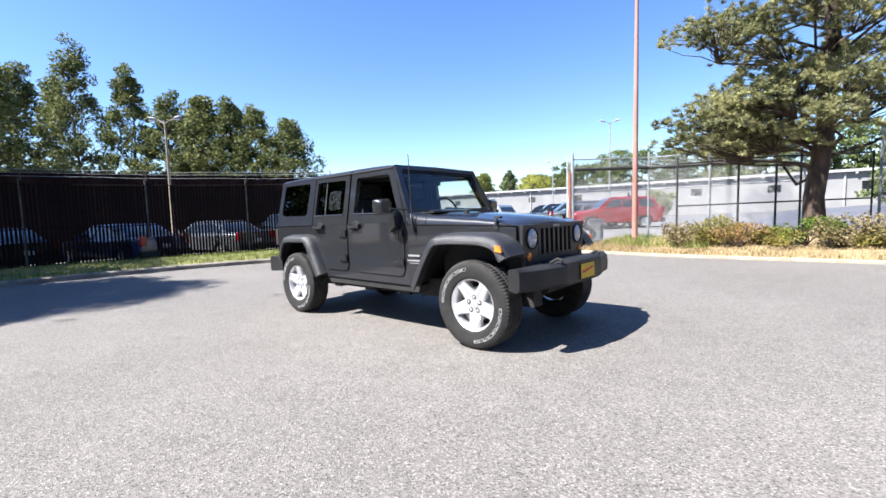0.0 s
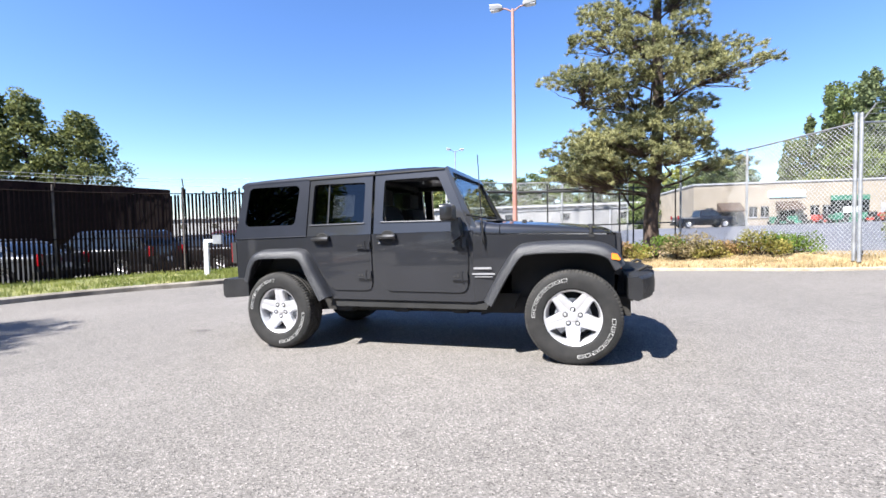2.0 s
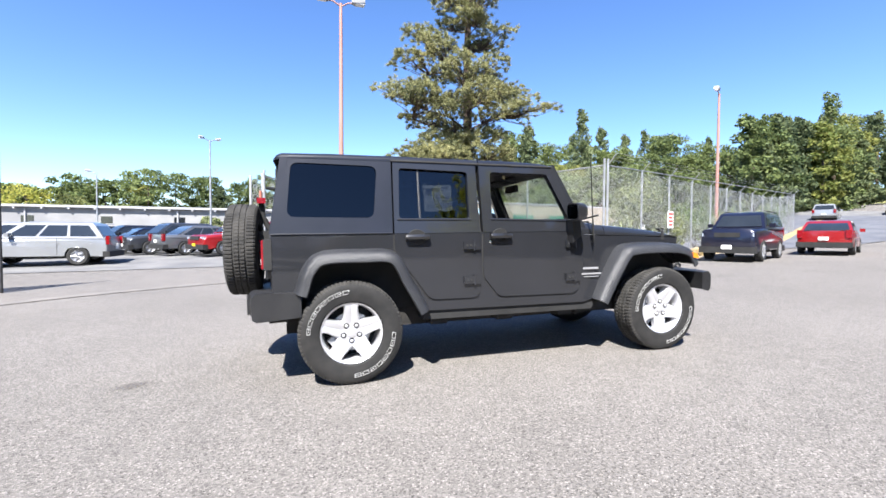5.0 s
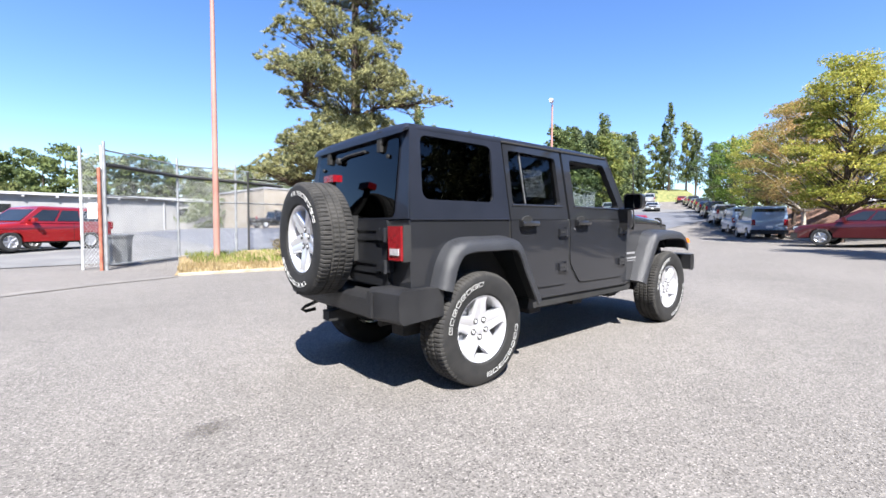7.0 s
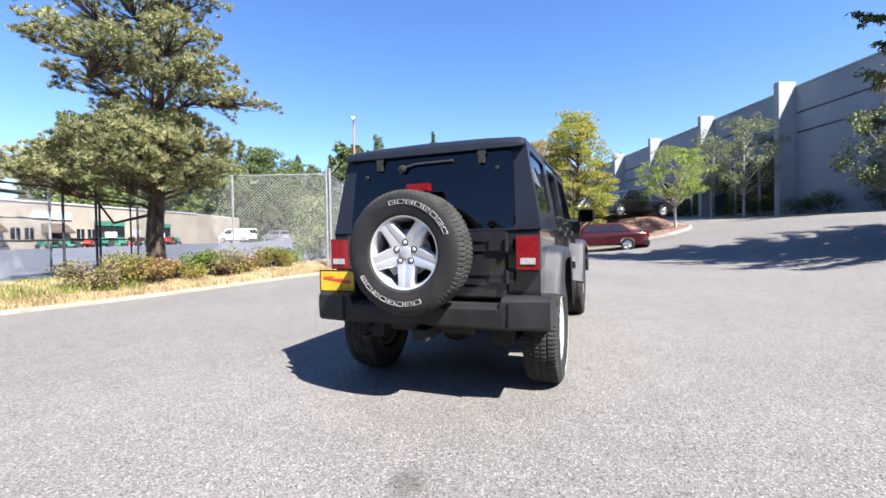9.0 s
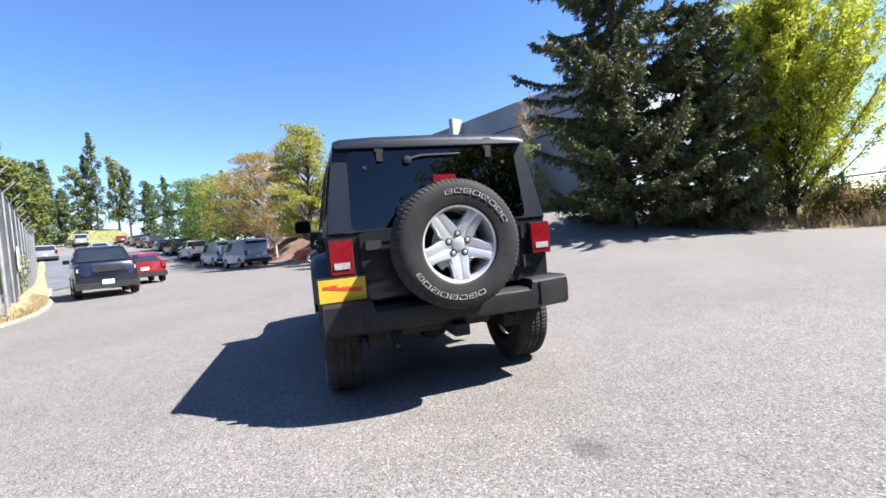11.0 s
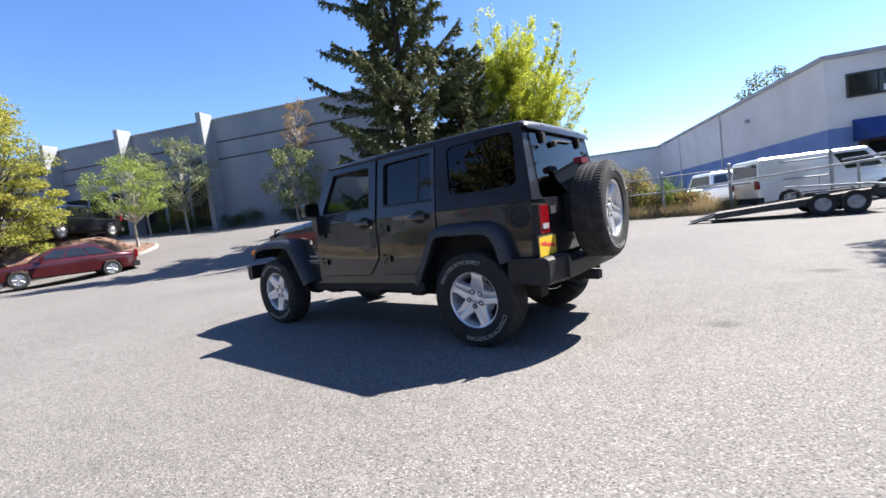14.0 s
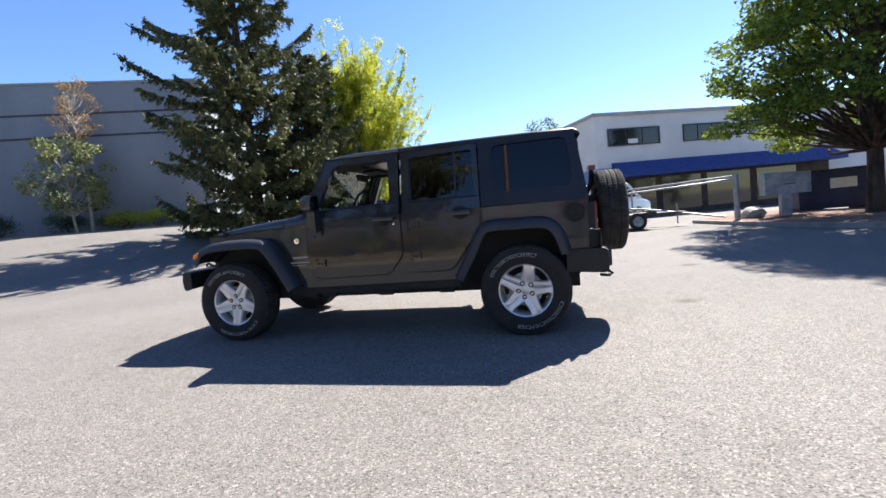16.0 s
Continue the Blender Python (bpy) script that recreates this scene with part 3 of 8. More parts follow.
for sgn in (-1, 1):
    at_side = side_of(sgn)
    for name, d in DOORS.items():
        outline = rounded(*d["low"])
        wider = rounded([(x + (0.010 if x > -0.3 else -0.010) * (1 if abs(x) > 0.3 else 0), z - 0.010) for x, z in d["low"][0]], d["low"][1])
        skin = part(name, bevel(prism(outline, lambda x, z, w: (x, sgn * (0.765 + w), z), 0.0035, 0.013), 0.004, 2, 50), PAINT, SUV)
        part("shut_line", prism(wider, lambda x, z, w: (x, sgn * (0.765 + w), z), -0.005, 0.002), BLACK, skin)
        hole = rounded(d["hole"], 0.035)
        part("window_frame", bevel(panel_with_hole(d["top"], hole, at_side, -0.045, 0.010), 0.005, 2, 60), PAINT, skin)
        if name == "rear_door":
            part("window_glass", prism(rounded(d["hole"], 0.02), at_side, -0.026, -0.021), d["glass"], skin).visible_shadow = False
        sill_x = (d["hole"][0][0] - 0.015, d["hole"][1][0] + 0.01)
        part("window_seal", tube([at_side(sill_x[0], d["hole"][0][1] - 0.006, 0.012), at_side(sill_x[1], d["hole"][1][1] - 0.006, 0.012)], 0.009, 6), PAINT, skin)
        hx = d["handle"]
        bm = bmesh.new()
        for a, b in ((-0.095, -0.055), (0.05, 0.092)):
            box(bm, (hx + a, min(sgn * 0.775, sgn * 0.812), 1.086), (hx + b, max(sgn * 0.775, sgn * 0.812), 1.136))
        bevel(bm, 0.009)
        part("door_handle", loft([[(hx + u, sgn * (0.815 + dy * k), 1.113 + dz * k) for dy, dz in ((-0.012, -0.014), (0.010, -0.017), (0.016, 0.0), (0.010, 0.017), (-0.012, 0.014))] for u, k in ((-0.098, 0.75), (-0.085, 1.05), (0, 1.15), (0.082, 1.05), (0.094, 0.75))], bm=bm), HANDLE, skin, "black pull handle")
        dish = lambda r, a, w, hx=hx: (hx + r * 1.2 * math.cos(a), sgn * (0.7785 + w), 1.112 + r * math.sin(a))
        part("handle_recess", lathe([(0.062, 0.0), (0.058, 0.004), (0.04, 0.002), (0.001, 0.0005)], dish, 24), BLACK, skin)
        if d["lock"]:
            lk = lambda r, a, w: (d["lock"] + 0.02 + r * math.cos(a), sgn * (0.778 + w), 1.06 + r * math.sin(a))
            part("key_lock", lathe([(0.011, 0), (0.011, 0.004), (0.001, 0.005)], lk, 12), CHROME, skin)
        bx, *heights = d["hinges"]
        for hz in heights:
            bm = bmesh.new()
            for lo, hi in (((bx - 0.085, 0.777, hz - 0.03), (bx + 0.005, 0.803, hz + 0.03)), ((bx + 0.012, 0.767, hz - 0.036), (bx + 0.06, 0.797, hz + 0.036))):
                box(bm, (lo[0], min(sgn * lo[1], sgn * hi[1]), lo[2]), (hi[0], max(sgn * lo[1], sgn * hi[1]), hi[2]))
            bevel(bm, 0.006)
            tube([(bx + 0.008, sgn * 0.793, hz - 0.042), (bx + 0.008, sgn * 0.793, hz + 0.042)], 0.012, 8, bm)
            hinge = part("hinge", bm, PAINT, skin)
            bm = bmesh.new()
            for u in (-0.058, -0.026):
                lathe([(0.011, 0.0), (0.011, 0.004), (0.001, 0.005)], lambda r, a, w, u=u: (bx + u + r * math.cos(a), sgn * (0.803 + w), hz + r * math.sin(a)), 8, bm)
            part("hinge_bolt", bm, BLACK, hinge)
    # fixed quarter window of the hardtop
    hole = rounded([(-1.922, 1.272), (-1.282, 1.266), (-1.242, 1.676), (-1.886, 1.686)], 0.06)
    part("quarter_panel", bevel(panel_with_hole([(-2.035, 1.15), (-1.138, 1.15), (-1.128, 1.738), (-1.952, 1.744)], hole, at_side, -0.05, 0.010), 0.006, 2, 60), TOP_PAINT, SUV, "dark grey hardtop side")
    part("quarter_glass", prism(rounded([(-1.925, 1.269), (-1.279, 1.263), (-1.239, 1.679), (-1.889, 1.689)], 0.06), at_side, -0.012, -0.004), SOFT_GLASS, SUV, "dark tinted fixed window").visible_shadow = False
    part("belt_moulding", tube([(-2.03, sgn * 0.768, 1.146), (-1.14, sgn * 0.768, 1.146)], 0.007, 8), TOP_PAINT, SUV)
    part("drip_rail", tube([at_side(-1.13, 1.724, 0.012), at_side(-0.39, 1.72, 0.012), at_side(0.33, 1.718, 0.012)], 0.010, 8), BLACK, SUV)
    # wheel arch flares
    for name, line, inner in (("rear_fender_flare", [(-1.875, 0.715), (-1.81, 0.90), (-1.69, 1.005), (-1.41, 1.018), (-1.13, 0.992), (-0.99, 0.77), (-0.865, 0.545)], lambda x: 0.755), ("front_fender_flare", [(0.70, 0.525), (0.85, 0.79), (0.985, 0.972), (1.12, 1.012), (1.36, 1.018), (1.62, 1.005), (1.77, 0.945), (1.845, 0.83)], lambda x: nose_w(x) - 0.02)):
        pts = smooth_path(line, 8)
        centre = Vector((-1.44 if "rear" in name else 1.40, 0.45))
        rings = []
        for i, p in enumerate(pts):
            d = Vector(pts[min(i + 1, len(pts) - 1)]) - Vector(pts[max(i - 1, 0)])
            n = Vector((-d.y, d.x)).normalized()
            n = n if n.dot(Vector(p) - centre) > 0 else -n
            y0 = inner(p[0])
            rings.append([(p[0] + n.x * o, sgn * y, p[1] + n.y * o) for y, o in ((y0, 0.012), (0.815, 0.0), (0.858, -0.012), (0.884, -0.045), (0.888, -0.085), (0.877, -0.092), (0.855, -0.06), (0.81, -0.045), (y0, -0.04))])
        part(name, loft(rings), PLASTIC, SUV, "dark grey grained plastic wheel arch flare", 50)
    # marker lamp, badges, bonnet catch
    part("side_marker", bevel(prism(rounded([(1.742, 0.875), (1.742, 0.925), (1.785, 0.915), (1.812, 0.865)], 0.008), lambda x, z, w: (x, sgn * (0.880 + w), z), -0.01, 0.012), 0.004), AMBER_LENS, SUV, "amber side marker lamp")
    bm = bmesh.new()
    for x0, x1, z0, z1 in ((0.60, 0.76, 0.794, 0.812), (0.585, 0.79, 0.746, 0.760), (0.61, 0.77, 0.724, 0.730)):
        box(bm, (x0, min(sgn * 0.758, sgn * 0.765), z0), (x1, max(sgn * 0.758, sgn * 0.765), z1))
    part("badge", move(bm, Matrix.Translation((0, sgn * 0.004, 0))), BADGE, SUV, "silver model badge bars")
    cx, cy = 1.60, sgn * (nose_w(1.60) + 0.004)
    bm = boxed((cx - 0.02, min(cy, cy + sgn * 0.012), 1.045), (cx + 0.02, max(cy, cy + sgn * 0.012), 1.085), 0.004)
    tube([(cx, cy + sgn * 0.008, 1.08), (cx, cy + sgn * 0.005, 1.125), (cx - 0.01, cy - sgn * 0.03, 1.152)], 0.013, 8, bm)
    box(bm, (cx - 0.03, min(cy - sgn * 0.05, cy - sgn * 0.01), 1.14), (cx + 0.03, max(cy - sgn * 0.05, cy - sgn * 0.01), 1.158))
    part("bonnet_catch", bm, BLACK, SUV, "black rubber bonnet catch")
    # door mirror
    bm = loft([[(x, sgn * (y * 1.0), z) for y, z in rounded([(0.84, 1.225), (1.02, 1.235), (1.02, 1.375), (0.84, 1.385)], 0.04)] for x in (0.385, 0.44)] + [[(0.485, sgn * (0.93 + (y - 0.93) * 0.72), 1.305 + (z - 1.305) * 0.75) for y, z in rounded([(0.84, 1.225), (1.02, 1.235), (1.02, 1.375), (0.84, 1.385)], 0.04)]])
    mirror = part("door_mirror", bevel(bm, 0.006), HANDLE, SUV, "black plastic door mirror")
    part("mirror_face", prism(rounded([(0.855, 1.238), (1.005, 1.246), (1.005, 1.364), (0.855, 1.372)], 0.03), lambda y, z, w: (w, sgn * y, z), 0.380, 0.384), MIRROR, mirror)
    part("mirror_arm", bevel(prism([(0.43, 1.04), (0.43, 1.24), (0.50, 1.26), (0.52, 1.10)], lambda x, z, w: (x, sgn * w, z), 0.768, 0.86), 0.012), HANDLE, mirror)
    # tail lamp
    lo, hi = sorted((sgn * 0.625, sgn * 0.765))
    lamp = part("tail_lamp", boxed((-2.10, lo, 0.895), (-2.03, hi, 1.105), 0.012, 3), RED_LENS, SUV, "red tail lamp in a black surround")
    lo2, hi2 = sorted((sgn * 0.65, sgn * 0.745))
    part("reversing_lens", boxed((-2.106, lo2, 0.928), (-2.095, hi2, 0.968), 0.004), GREY_LENS, lamp)
    part("lamp_surround", boxed((-2.085, lo - 0.006, 0.888), (-2.028, hi + 0.006, 1.112), 0.01), BLACK, lamp)

# hardtop roof, gutters, windscreen frame
def roof_ring(x, drop=0.0, w=0.662, pull=1.0):
    z = 1.782 - drop
    return [(x, y * w * pull, zz) for y, zz in ((-1, 1.712 - drop * 0.4), (-1.005, 1.733 - drop * 0.6), (-0.985, 1.752 - drop), (-0.93, 1.764 - drop), (-0.6, z - 0.006), (0, z), (0.6, z - 0.006), (0.93, 1.764 - drop), (0.985, 1.752 - drop), (1.005, 1.733 - drop * 0.6), (1, 1.712 - drop * 0.4))]


part("hardtop_roof", loft([roof_ring(x, d, 0.672, p) for x, d, p in ((-2.008, 0.055, 0.99), (-1.99, 0.022, 1), (-1.95, 0.004, 1), (-1.6, -0.004, 1), (-1.0, -0.004, 1), (-0.385, 0.0, 1))]), TOP_PAINT, SUV, "dark grey moulded hardtop roof", 45)
for s in (-1, 1):
    ring = lambda x, d, s=s: [(x, s * y, z - d) for y, z in ((0.006, 1.70), (0.006, 1.785), (0.40, 1.78), (0.62, 1.766), (0.656, 1.752), (0.672, 1.733), (0.668, 1.70))]
    part("roof_panel", loft([ring(-0.372, 0), (ring(-0.05, 0.002)), ring(0.22, 0.012), ring(0.30, 0.022), ring(0.345, 0.045)]), TOP_PAINT, SUV, smooth=45)


def screen(y, v, w):
    """A point on the leaning windscreen: across, up along it, and out from it."""
    t = v / 0.62
    return (0.615 + (0.338 - 0.615) * t + w * 0.9, y, 1.165 + (1.735 - 1.165) * t + w * 0.43)


part("windscreen_frame", bevel(panel_with_hole([(-0.757, 0), (0.757, 0), (0.668, 0.62), (-0.668, 0.62)], rounded([(-0.675, 0.075), (0.675, 0.075), (0.605, 0.57), (-0.605, 0.57)], 0.05), screen, -0.035, 0.022), 0.01, 2, 50), PAINT, SUV)
part("windscreen", prism(rounded([(-0.68, 0.07), (0.68, 0.07), (0.61, 0.575), (-0.61, 0.575)], 0.05), screen, -0.006, 0.0), CLEAR_GLASS, SUV).visible_shadow = False
part("screen_border", bevel(panel_with_hole(rounded([(-0.672, 0.078), (0.672, 0.078), (0.602, 0.567), (-0.602, 0.567)], 0.05), rounded([(-0.64, 0.105), (0.64, 0.105), (0.575, 0.545), (-0.575, 0.545)], 0.05), screen, 0.001, 0.004), 0), BLACK, SUV)


# back of the hardtop and the tailgate
def back(y, z, w):
    return (-2.038 + max(z - 1.15, 0) * 0.145 - w, y, z)


part("hardtop_back", bevel(panel_with_hole([(-0.765, 1.15), (0.765, 1.15), (0.672, 1.742), (-0.672, 1.742)], rounded([(-0.60, 1.172), (0.60, 1.172), (0.578, 1.662), (-0.578, 1.662)], 0.04), back, -0.05, 0.006), 0.012, 3, 50), TOP_PAINT, SUV)
GATE_GLASS = part("rear_window", bevel(prism(rounded([(-0.615, 1.16), (0.615, 1.16), (0.592, 1.672), (-0.592, 1.672)], 0.045), back, 0.008, 0.016), 0.002, 1), DARK_GLASS, SUV, "dark tinted lift-up rear window")
GATE_GLASS.visible_shadow = False
for y in (-0.385, 0.385):
    bm = boxed((-2.005, y - 0.028, 1.655), (-1.945, y + 0.028, 1.735), 0.012)
    box(bm, (-2.012, y - 0.02, 1.60), (-1.972, y + 0.02, 1.67))
    part("window_hinge", bm, BLACK, SUV, "black rear window hinge")
part("rear_wiper", tube([(-2.005, 0.20, 1.605), (-1.998, 0.10, 1.628), (-1.996, -0.18, 1.632)], 0.011, 6), BLACK, SUV)
wm = lambda r, a, w: (-2.0 - w, 0.20 + r * math.cos(a), 1.602 + r * math.sin(a))
part("wiper_pivot", lathe([(0.03, 0.0), (0.026, 0.025), (0.001, 0.03)], wm, 16), BLACK, SUV)
for y in (-0.49, 0.49):
    kn = lambda r, a, w, y=y: (-2.0 - w, y + r * math.cos(a), 1.56 + r * math.sin(a))
    part("window_strut_stud", lathe([(0.014, 0.0), (0.014, 0.01), (0.001, 0.012)], kn, 10), BLACK, SUV)
gate = rounded([(-0.55, 0.712), (0.572, 0.712), (0.572, 1.146), (-0.55, 1.146)], 0.03)
TAILGATE = part("tailgate", bevel(prism(gate, lambda y, z, w: (-2.036 - w, y, z), 0.003, 0.02), 0.006, 2), PAINT, SUV)
part("tailgate_gap", prism(rounded([(-0.558, 0.704), (0.58, 0.704), (0.58, 1.150), (-0.558, 1.150)], 0.03), lambda y, z, w: (-2.036 - w, y, z), -0.004, 0.002), BLACK, TAILGATE)
for z in (0.80, 0.86, 1.02, 1.085):
    part("pressed_rib", boxed((-2.064, -0.46, z - 0.009), (-2.05, 0.44, z + 0.009), 0.006), PAINT, TAILGATE)
for z in (0.845, 1.05):
    bm = boxed((-2.075, -0.60, z - 0.035), (-2.045, -0.44, z + 0.035), 0.008)
    tube([(-2.078, -0.555, z - 0.045), (-2.078, -0.555, z + 0.045)], 0.014, 8, bm)
    part("tailgate_hinge", bm, PAINT, TAILGATE)
bm = boxed((-2.08, 0.44, 1.03), (-2.05, 0.54, 1.09), 0.008)
part("tailgate_handle", bm, BLACK, TAILGATE)
card("rear_plate", -2.105, 0.555, 0.865, 0.72, 0.885, -1, SUV)
part("plate_bracket", boxed((-2.10, 0.585, 0.735), (-2.03, 0.80, 0.875), 0.008), BLACK, SUV)

tail = lambda a: 2.215 - 0.045 * ss(a, 0.56, 0.82)
rings = [[(-p[0], p[1], p[2]) for p in bumper_ring(y, tail, 1.83, 0.52, 0.725 if abs(y) > 0.535 else 0.672)] for y in (-0.838, -0.822, -0.73, -0.58, -0.545, -0.525, -0.2, 0.2, 0.525, 0.545, 0.58, 0.73, 0.822, 0.838)]
REAR_BUMPER = part("rear_bumper", bevel(loft(rings), 0.006, 1, 60), BUMPER, SUV, "black grained plastic rear bumper", 40)
for s in (-1, 1):
    part("bumper_rib", boxed((-2.222, s * 0.60 - 0.008, 0.545), (-2.19, s * 0.60 + 0.008, 0.70), 0.004), BUMPER, REAR_BUMPER)
part("tow_hitch", bevel(prism([(-2.24, 0.43), (-2.24, 0.50), (-1.9, 0.52), (-1.9, 0.43)], across, -0.05, 0.05), 0.008), BLACK, SUV)
part("tow_loop", tube([(-2.12, 0.42, 0.50), (-2.22, 0.42, 0.47), (-2.25, 0.42, 0.45), (-2.22, 0.42, 0.43), (-2.14, 0.42, 0.44)], 0.014, 8), BLACK, SUV)
part("tailpipe", tube([(-1.75, -0.42, 0.45), (-1.95, -0.46, 0.47), (-2.08, -0.48, 0.47)], 0.026, 12), UNDERSIDE, SUV)

# fuel filler on the driver's side
ff = lambda r, a, w: (-1.925 + r * math.cos(a), 0.765 + w, 1.035 + r * math.sin(a))
part("fuel_filler", lathe([(0.088, -0.005), (0.086, 0.012), (0.072, 0.014), (0.068, 0.004), (0.03, 0.006), (0.001, 0.02)], ff, 28), BLACK, SUV, "black round fuel filler lid")
rb = lambda r, a, w: (0.70 + r * math.cos(a), 0.766 + w, 0.965 + r * math.sin(a))
part("round_badge", lathe([(0.028, 0), (0.028, 0.005), (0.001, 0.007)], rb, 16), CHROME, SUV)
part("aerial", tube([(0.70, -0.768, 1.04), (0.70, -0.785, 1.075), (0.688, -0.782, 1.30), (0.672, -0.778, 1.80)], [0.016, 0.010, 0.0055, 0.004], 8), BLACK, SUV)

# cabin
part("cabin_floor", boxed((-1.98, -0.73, 1.10), (0.58, 0.73, 1.148)), BLACK, SUV)
part("dashboard", bevel(prism([(0.30, 1.10), (0.30, 1.20), (0.36, 1.245), (0.58, 1.225), (0.60, 1.10)], across, -0.69, 0.69), 0.02), BLACK, SUV)
st = lambda r, a, w: (0.17 + w - 0.35 * r * math.sin(a), 0.37 + r * math.cos(a), 1.245 + 0.93 * r * math.sin(a))
bm = lathe([(0.185 + 0.014 * math.cos(k * math.pi / 4), 0.014 * math.sin(k * math.pi / 4)) for k in range(8)], st, 32, closed=True)
for a in (0.0, math.pi, -math.pi / 2):
    tube([st(0.02, a, 0.02), st(0.18, a, 0)], 0.016, 6, bm)
lathe([(0.055, -0.01), (0.055, 0.025), (0.001, 0.03)], st, 16, bm)
tube([(0.19, 0.37, 1.24), (0.36, 0.37, 1.17)], 0.03, 8, bm)
part("steering_wheel", bm, BLACK, SUV)
for y in (-0.37, 0.37):
    bm = bevel(loft([[(x + sx, y + yy * k, z) for yy, sx in ((-0.25, 0.0), (-0.21, 0.07), (0.21, 0.07), (0.25, 0.0), (0.21, -0.06), (-0.21, -0.06))] for x, z, k in ((-0.33, 1.10, 1), (-0.40, 1.30, 1), (-0.435, 1.42, 0.86))]), 0.03, 2)
    s = part("front_seat", bm, SEAT, SUV)
    part("headrest", boxed((-0.50, y - 0.13, 1.44), (-0.40, y + 0.13, 1.60), 0.04, 3), SEAT, s)
    part("rear_bench_back", boxed((-1.32, y - 0.33, 1.10), (-1.20, y + 0.33, 1.40), 0.05, 3), SEAT, SUV)
    part("rear_headrest", boxed((-1.33, y - 0.12, 1.41), (-1.23, y + 0.12, 1.54), 0.035, 3), SEAT, SUV)
for x, w in ((-0.45, 0.60), (-1.22, 0.60)):
    part("roll_bar", tube(smooth_path([(x, -w - 0.06, 1.10), (x, -w, 1.60), (x, -w + 0.08, 1.68), (x, w - 0.08, 1.68), (x, w, 1.60), (x, w + 0.06, 1.10)], 4), 0.038, 10), SEAT, SUV)
for s in (-1, 1):
    part("roll_bar", tube(smooth_path([(0.33, s * 0.60, 1.66), (-0.45, s * 0.60, 1.69), (-1.22, s * 0.60, 1.69), (-1.75, s * 0.62, 1.45), (-1.90, s * 0.63, 1.12)], 4), 0.036, 10), SEAT, SUV)
part("rear_view_mirror", boxed((0.25, -0.11, 1.55), (0.29, 0.11, 1.62), 0.015), BLACK, SUV)
for s in (-1, 1):
    part("sun_visor", boxed((0.14, min(s * 0.12, s * 0.55), 1.665), (0.31, max(s * 0.12, s * 0.55), 1.685), 0.008), SEAT, SUV)
for sgn, x0 in ((-1, -0.86),):
    sheet = part("window_sticker", prism([(x0, 1.32), (x0 + 0.24, 1.32), (x0 + 0.24, 1.54), (x0, 1.54)], side_of(sgn), -0.034, -0.033), PAPER, SUV, "white paper price sheet inside the glass")
    for a, b, c, d in ((0.02, 0.07, 0.13, 0.19), (0.16, 0.22, 0.19, 0.205), (0.09, 0.21, 0.11, 0.118), (0.09, 0.21, 0.085, 0.093), (0.02, 0.21, 0.05, 0.056), (0.02, 0.21, 0.03, 0.036)):
        part("print_bar", prism([(x0 + a, 1.32 + c), (x0 + b, 1.32 + c), (x0 + b, 1.32 + d), (x0 + a, 1.32 + d)], side_of(sgn), -0.0325, -0.0318), INK, sheet)
    part("window_divider", tube([side_of(sgn)(-0.905, 1.262, -0.02), side_of(sgn)(-0.905, 1.66, -0.02)], 0.009, 6), PLASTIC, SUV)
part("window_divider", tube([side_of(1)(-0.905, 1.262, -0.02), side_of(1)(-0.905, 1.66, -0.02)], 0.009, 6), PLASTIC, SUV)
part("brake_lamp", boxed((-2.19, -0.065, 1.420), (-2.12, 0.085, 1.468), 0.012), RED_LENS, SUV, "red high brake lamp above the spare wheel")
part("brake_lamp_stalk", tube([(-2.16, 0.01, 1.42), (-2.15, 0.01, 1.30), (-2.05, 0.01, 1.10)], 0.025, 8), BLACK, SUV)

# chassis
part("frame_rail", boxed((-1.95, -0.56, 0.37), (1.9, -0.42, 0.53), 0.01), UNDERSIDE, SUV)
part("frame_rail", boxed((-1.95, 0.42, 0.37), (1.9, 0.56, 0.53), 0.01), UNDERSIDE, SUV)
for s in (-1, 1):
    for x in (-0.75, -0.15, 0.45):
        part("body_mount", boxed((x - 0.07, min(s * 0.54, s * 0.70), 0.385), (x + 0.07, max(s * 0.54, s * 0.70), 0.45), 0.012), UNDERSIDE, SUV)
    part("splash_shield", prism([(0.62, 0.36), (0.62, 0.56), (0.98, 0.56), (0.92, 0.42)], lambda x, z, w, s=s: (x, s * w, z), 0.40, 0.62), BLACK, SUV)
part("wheel_housing", boxed((-1.98, -0.57, 0.52), (-0.90, 0.57, 0.97)), BLACK, SUV)
part("wheel_housing", boxed((0.90, -0.56, 0.52), (1.78, 0.56, 0.98)), BLACK, SUV)
part("gearbox", bevel(prism([(-0.4, 0.36), (-0.5, 0.5), (0.9, 0.5), (0.8, 0.34)], across, -0.22, 0.22), 0.04), UNDERSIDE, SUV)
part("fuel_tank", boxed((-0.85, -0.38, 0.36), (-0.1, 0.02, 0.50), 0.05), UNDERSIDE, SUV)
part("silencer", tube([(-1.92, -0.30, 0.50), (-1.92, 0.34, 0.50)], 0.075, 14), UNDERSIDE, SUV)
part("exhaust_pipe", tube([(-1.85, 0.1, 0.45), (-1.2, 0.25, 0.50), (-0.6, 0.2, 0.38), (0.4, 0.25, 0.38)], 0.03, 10), UNDERSIDE, SUV)
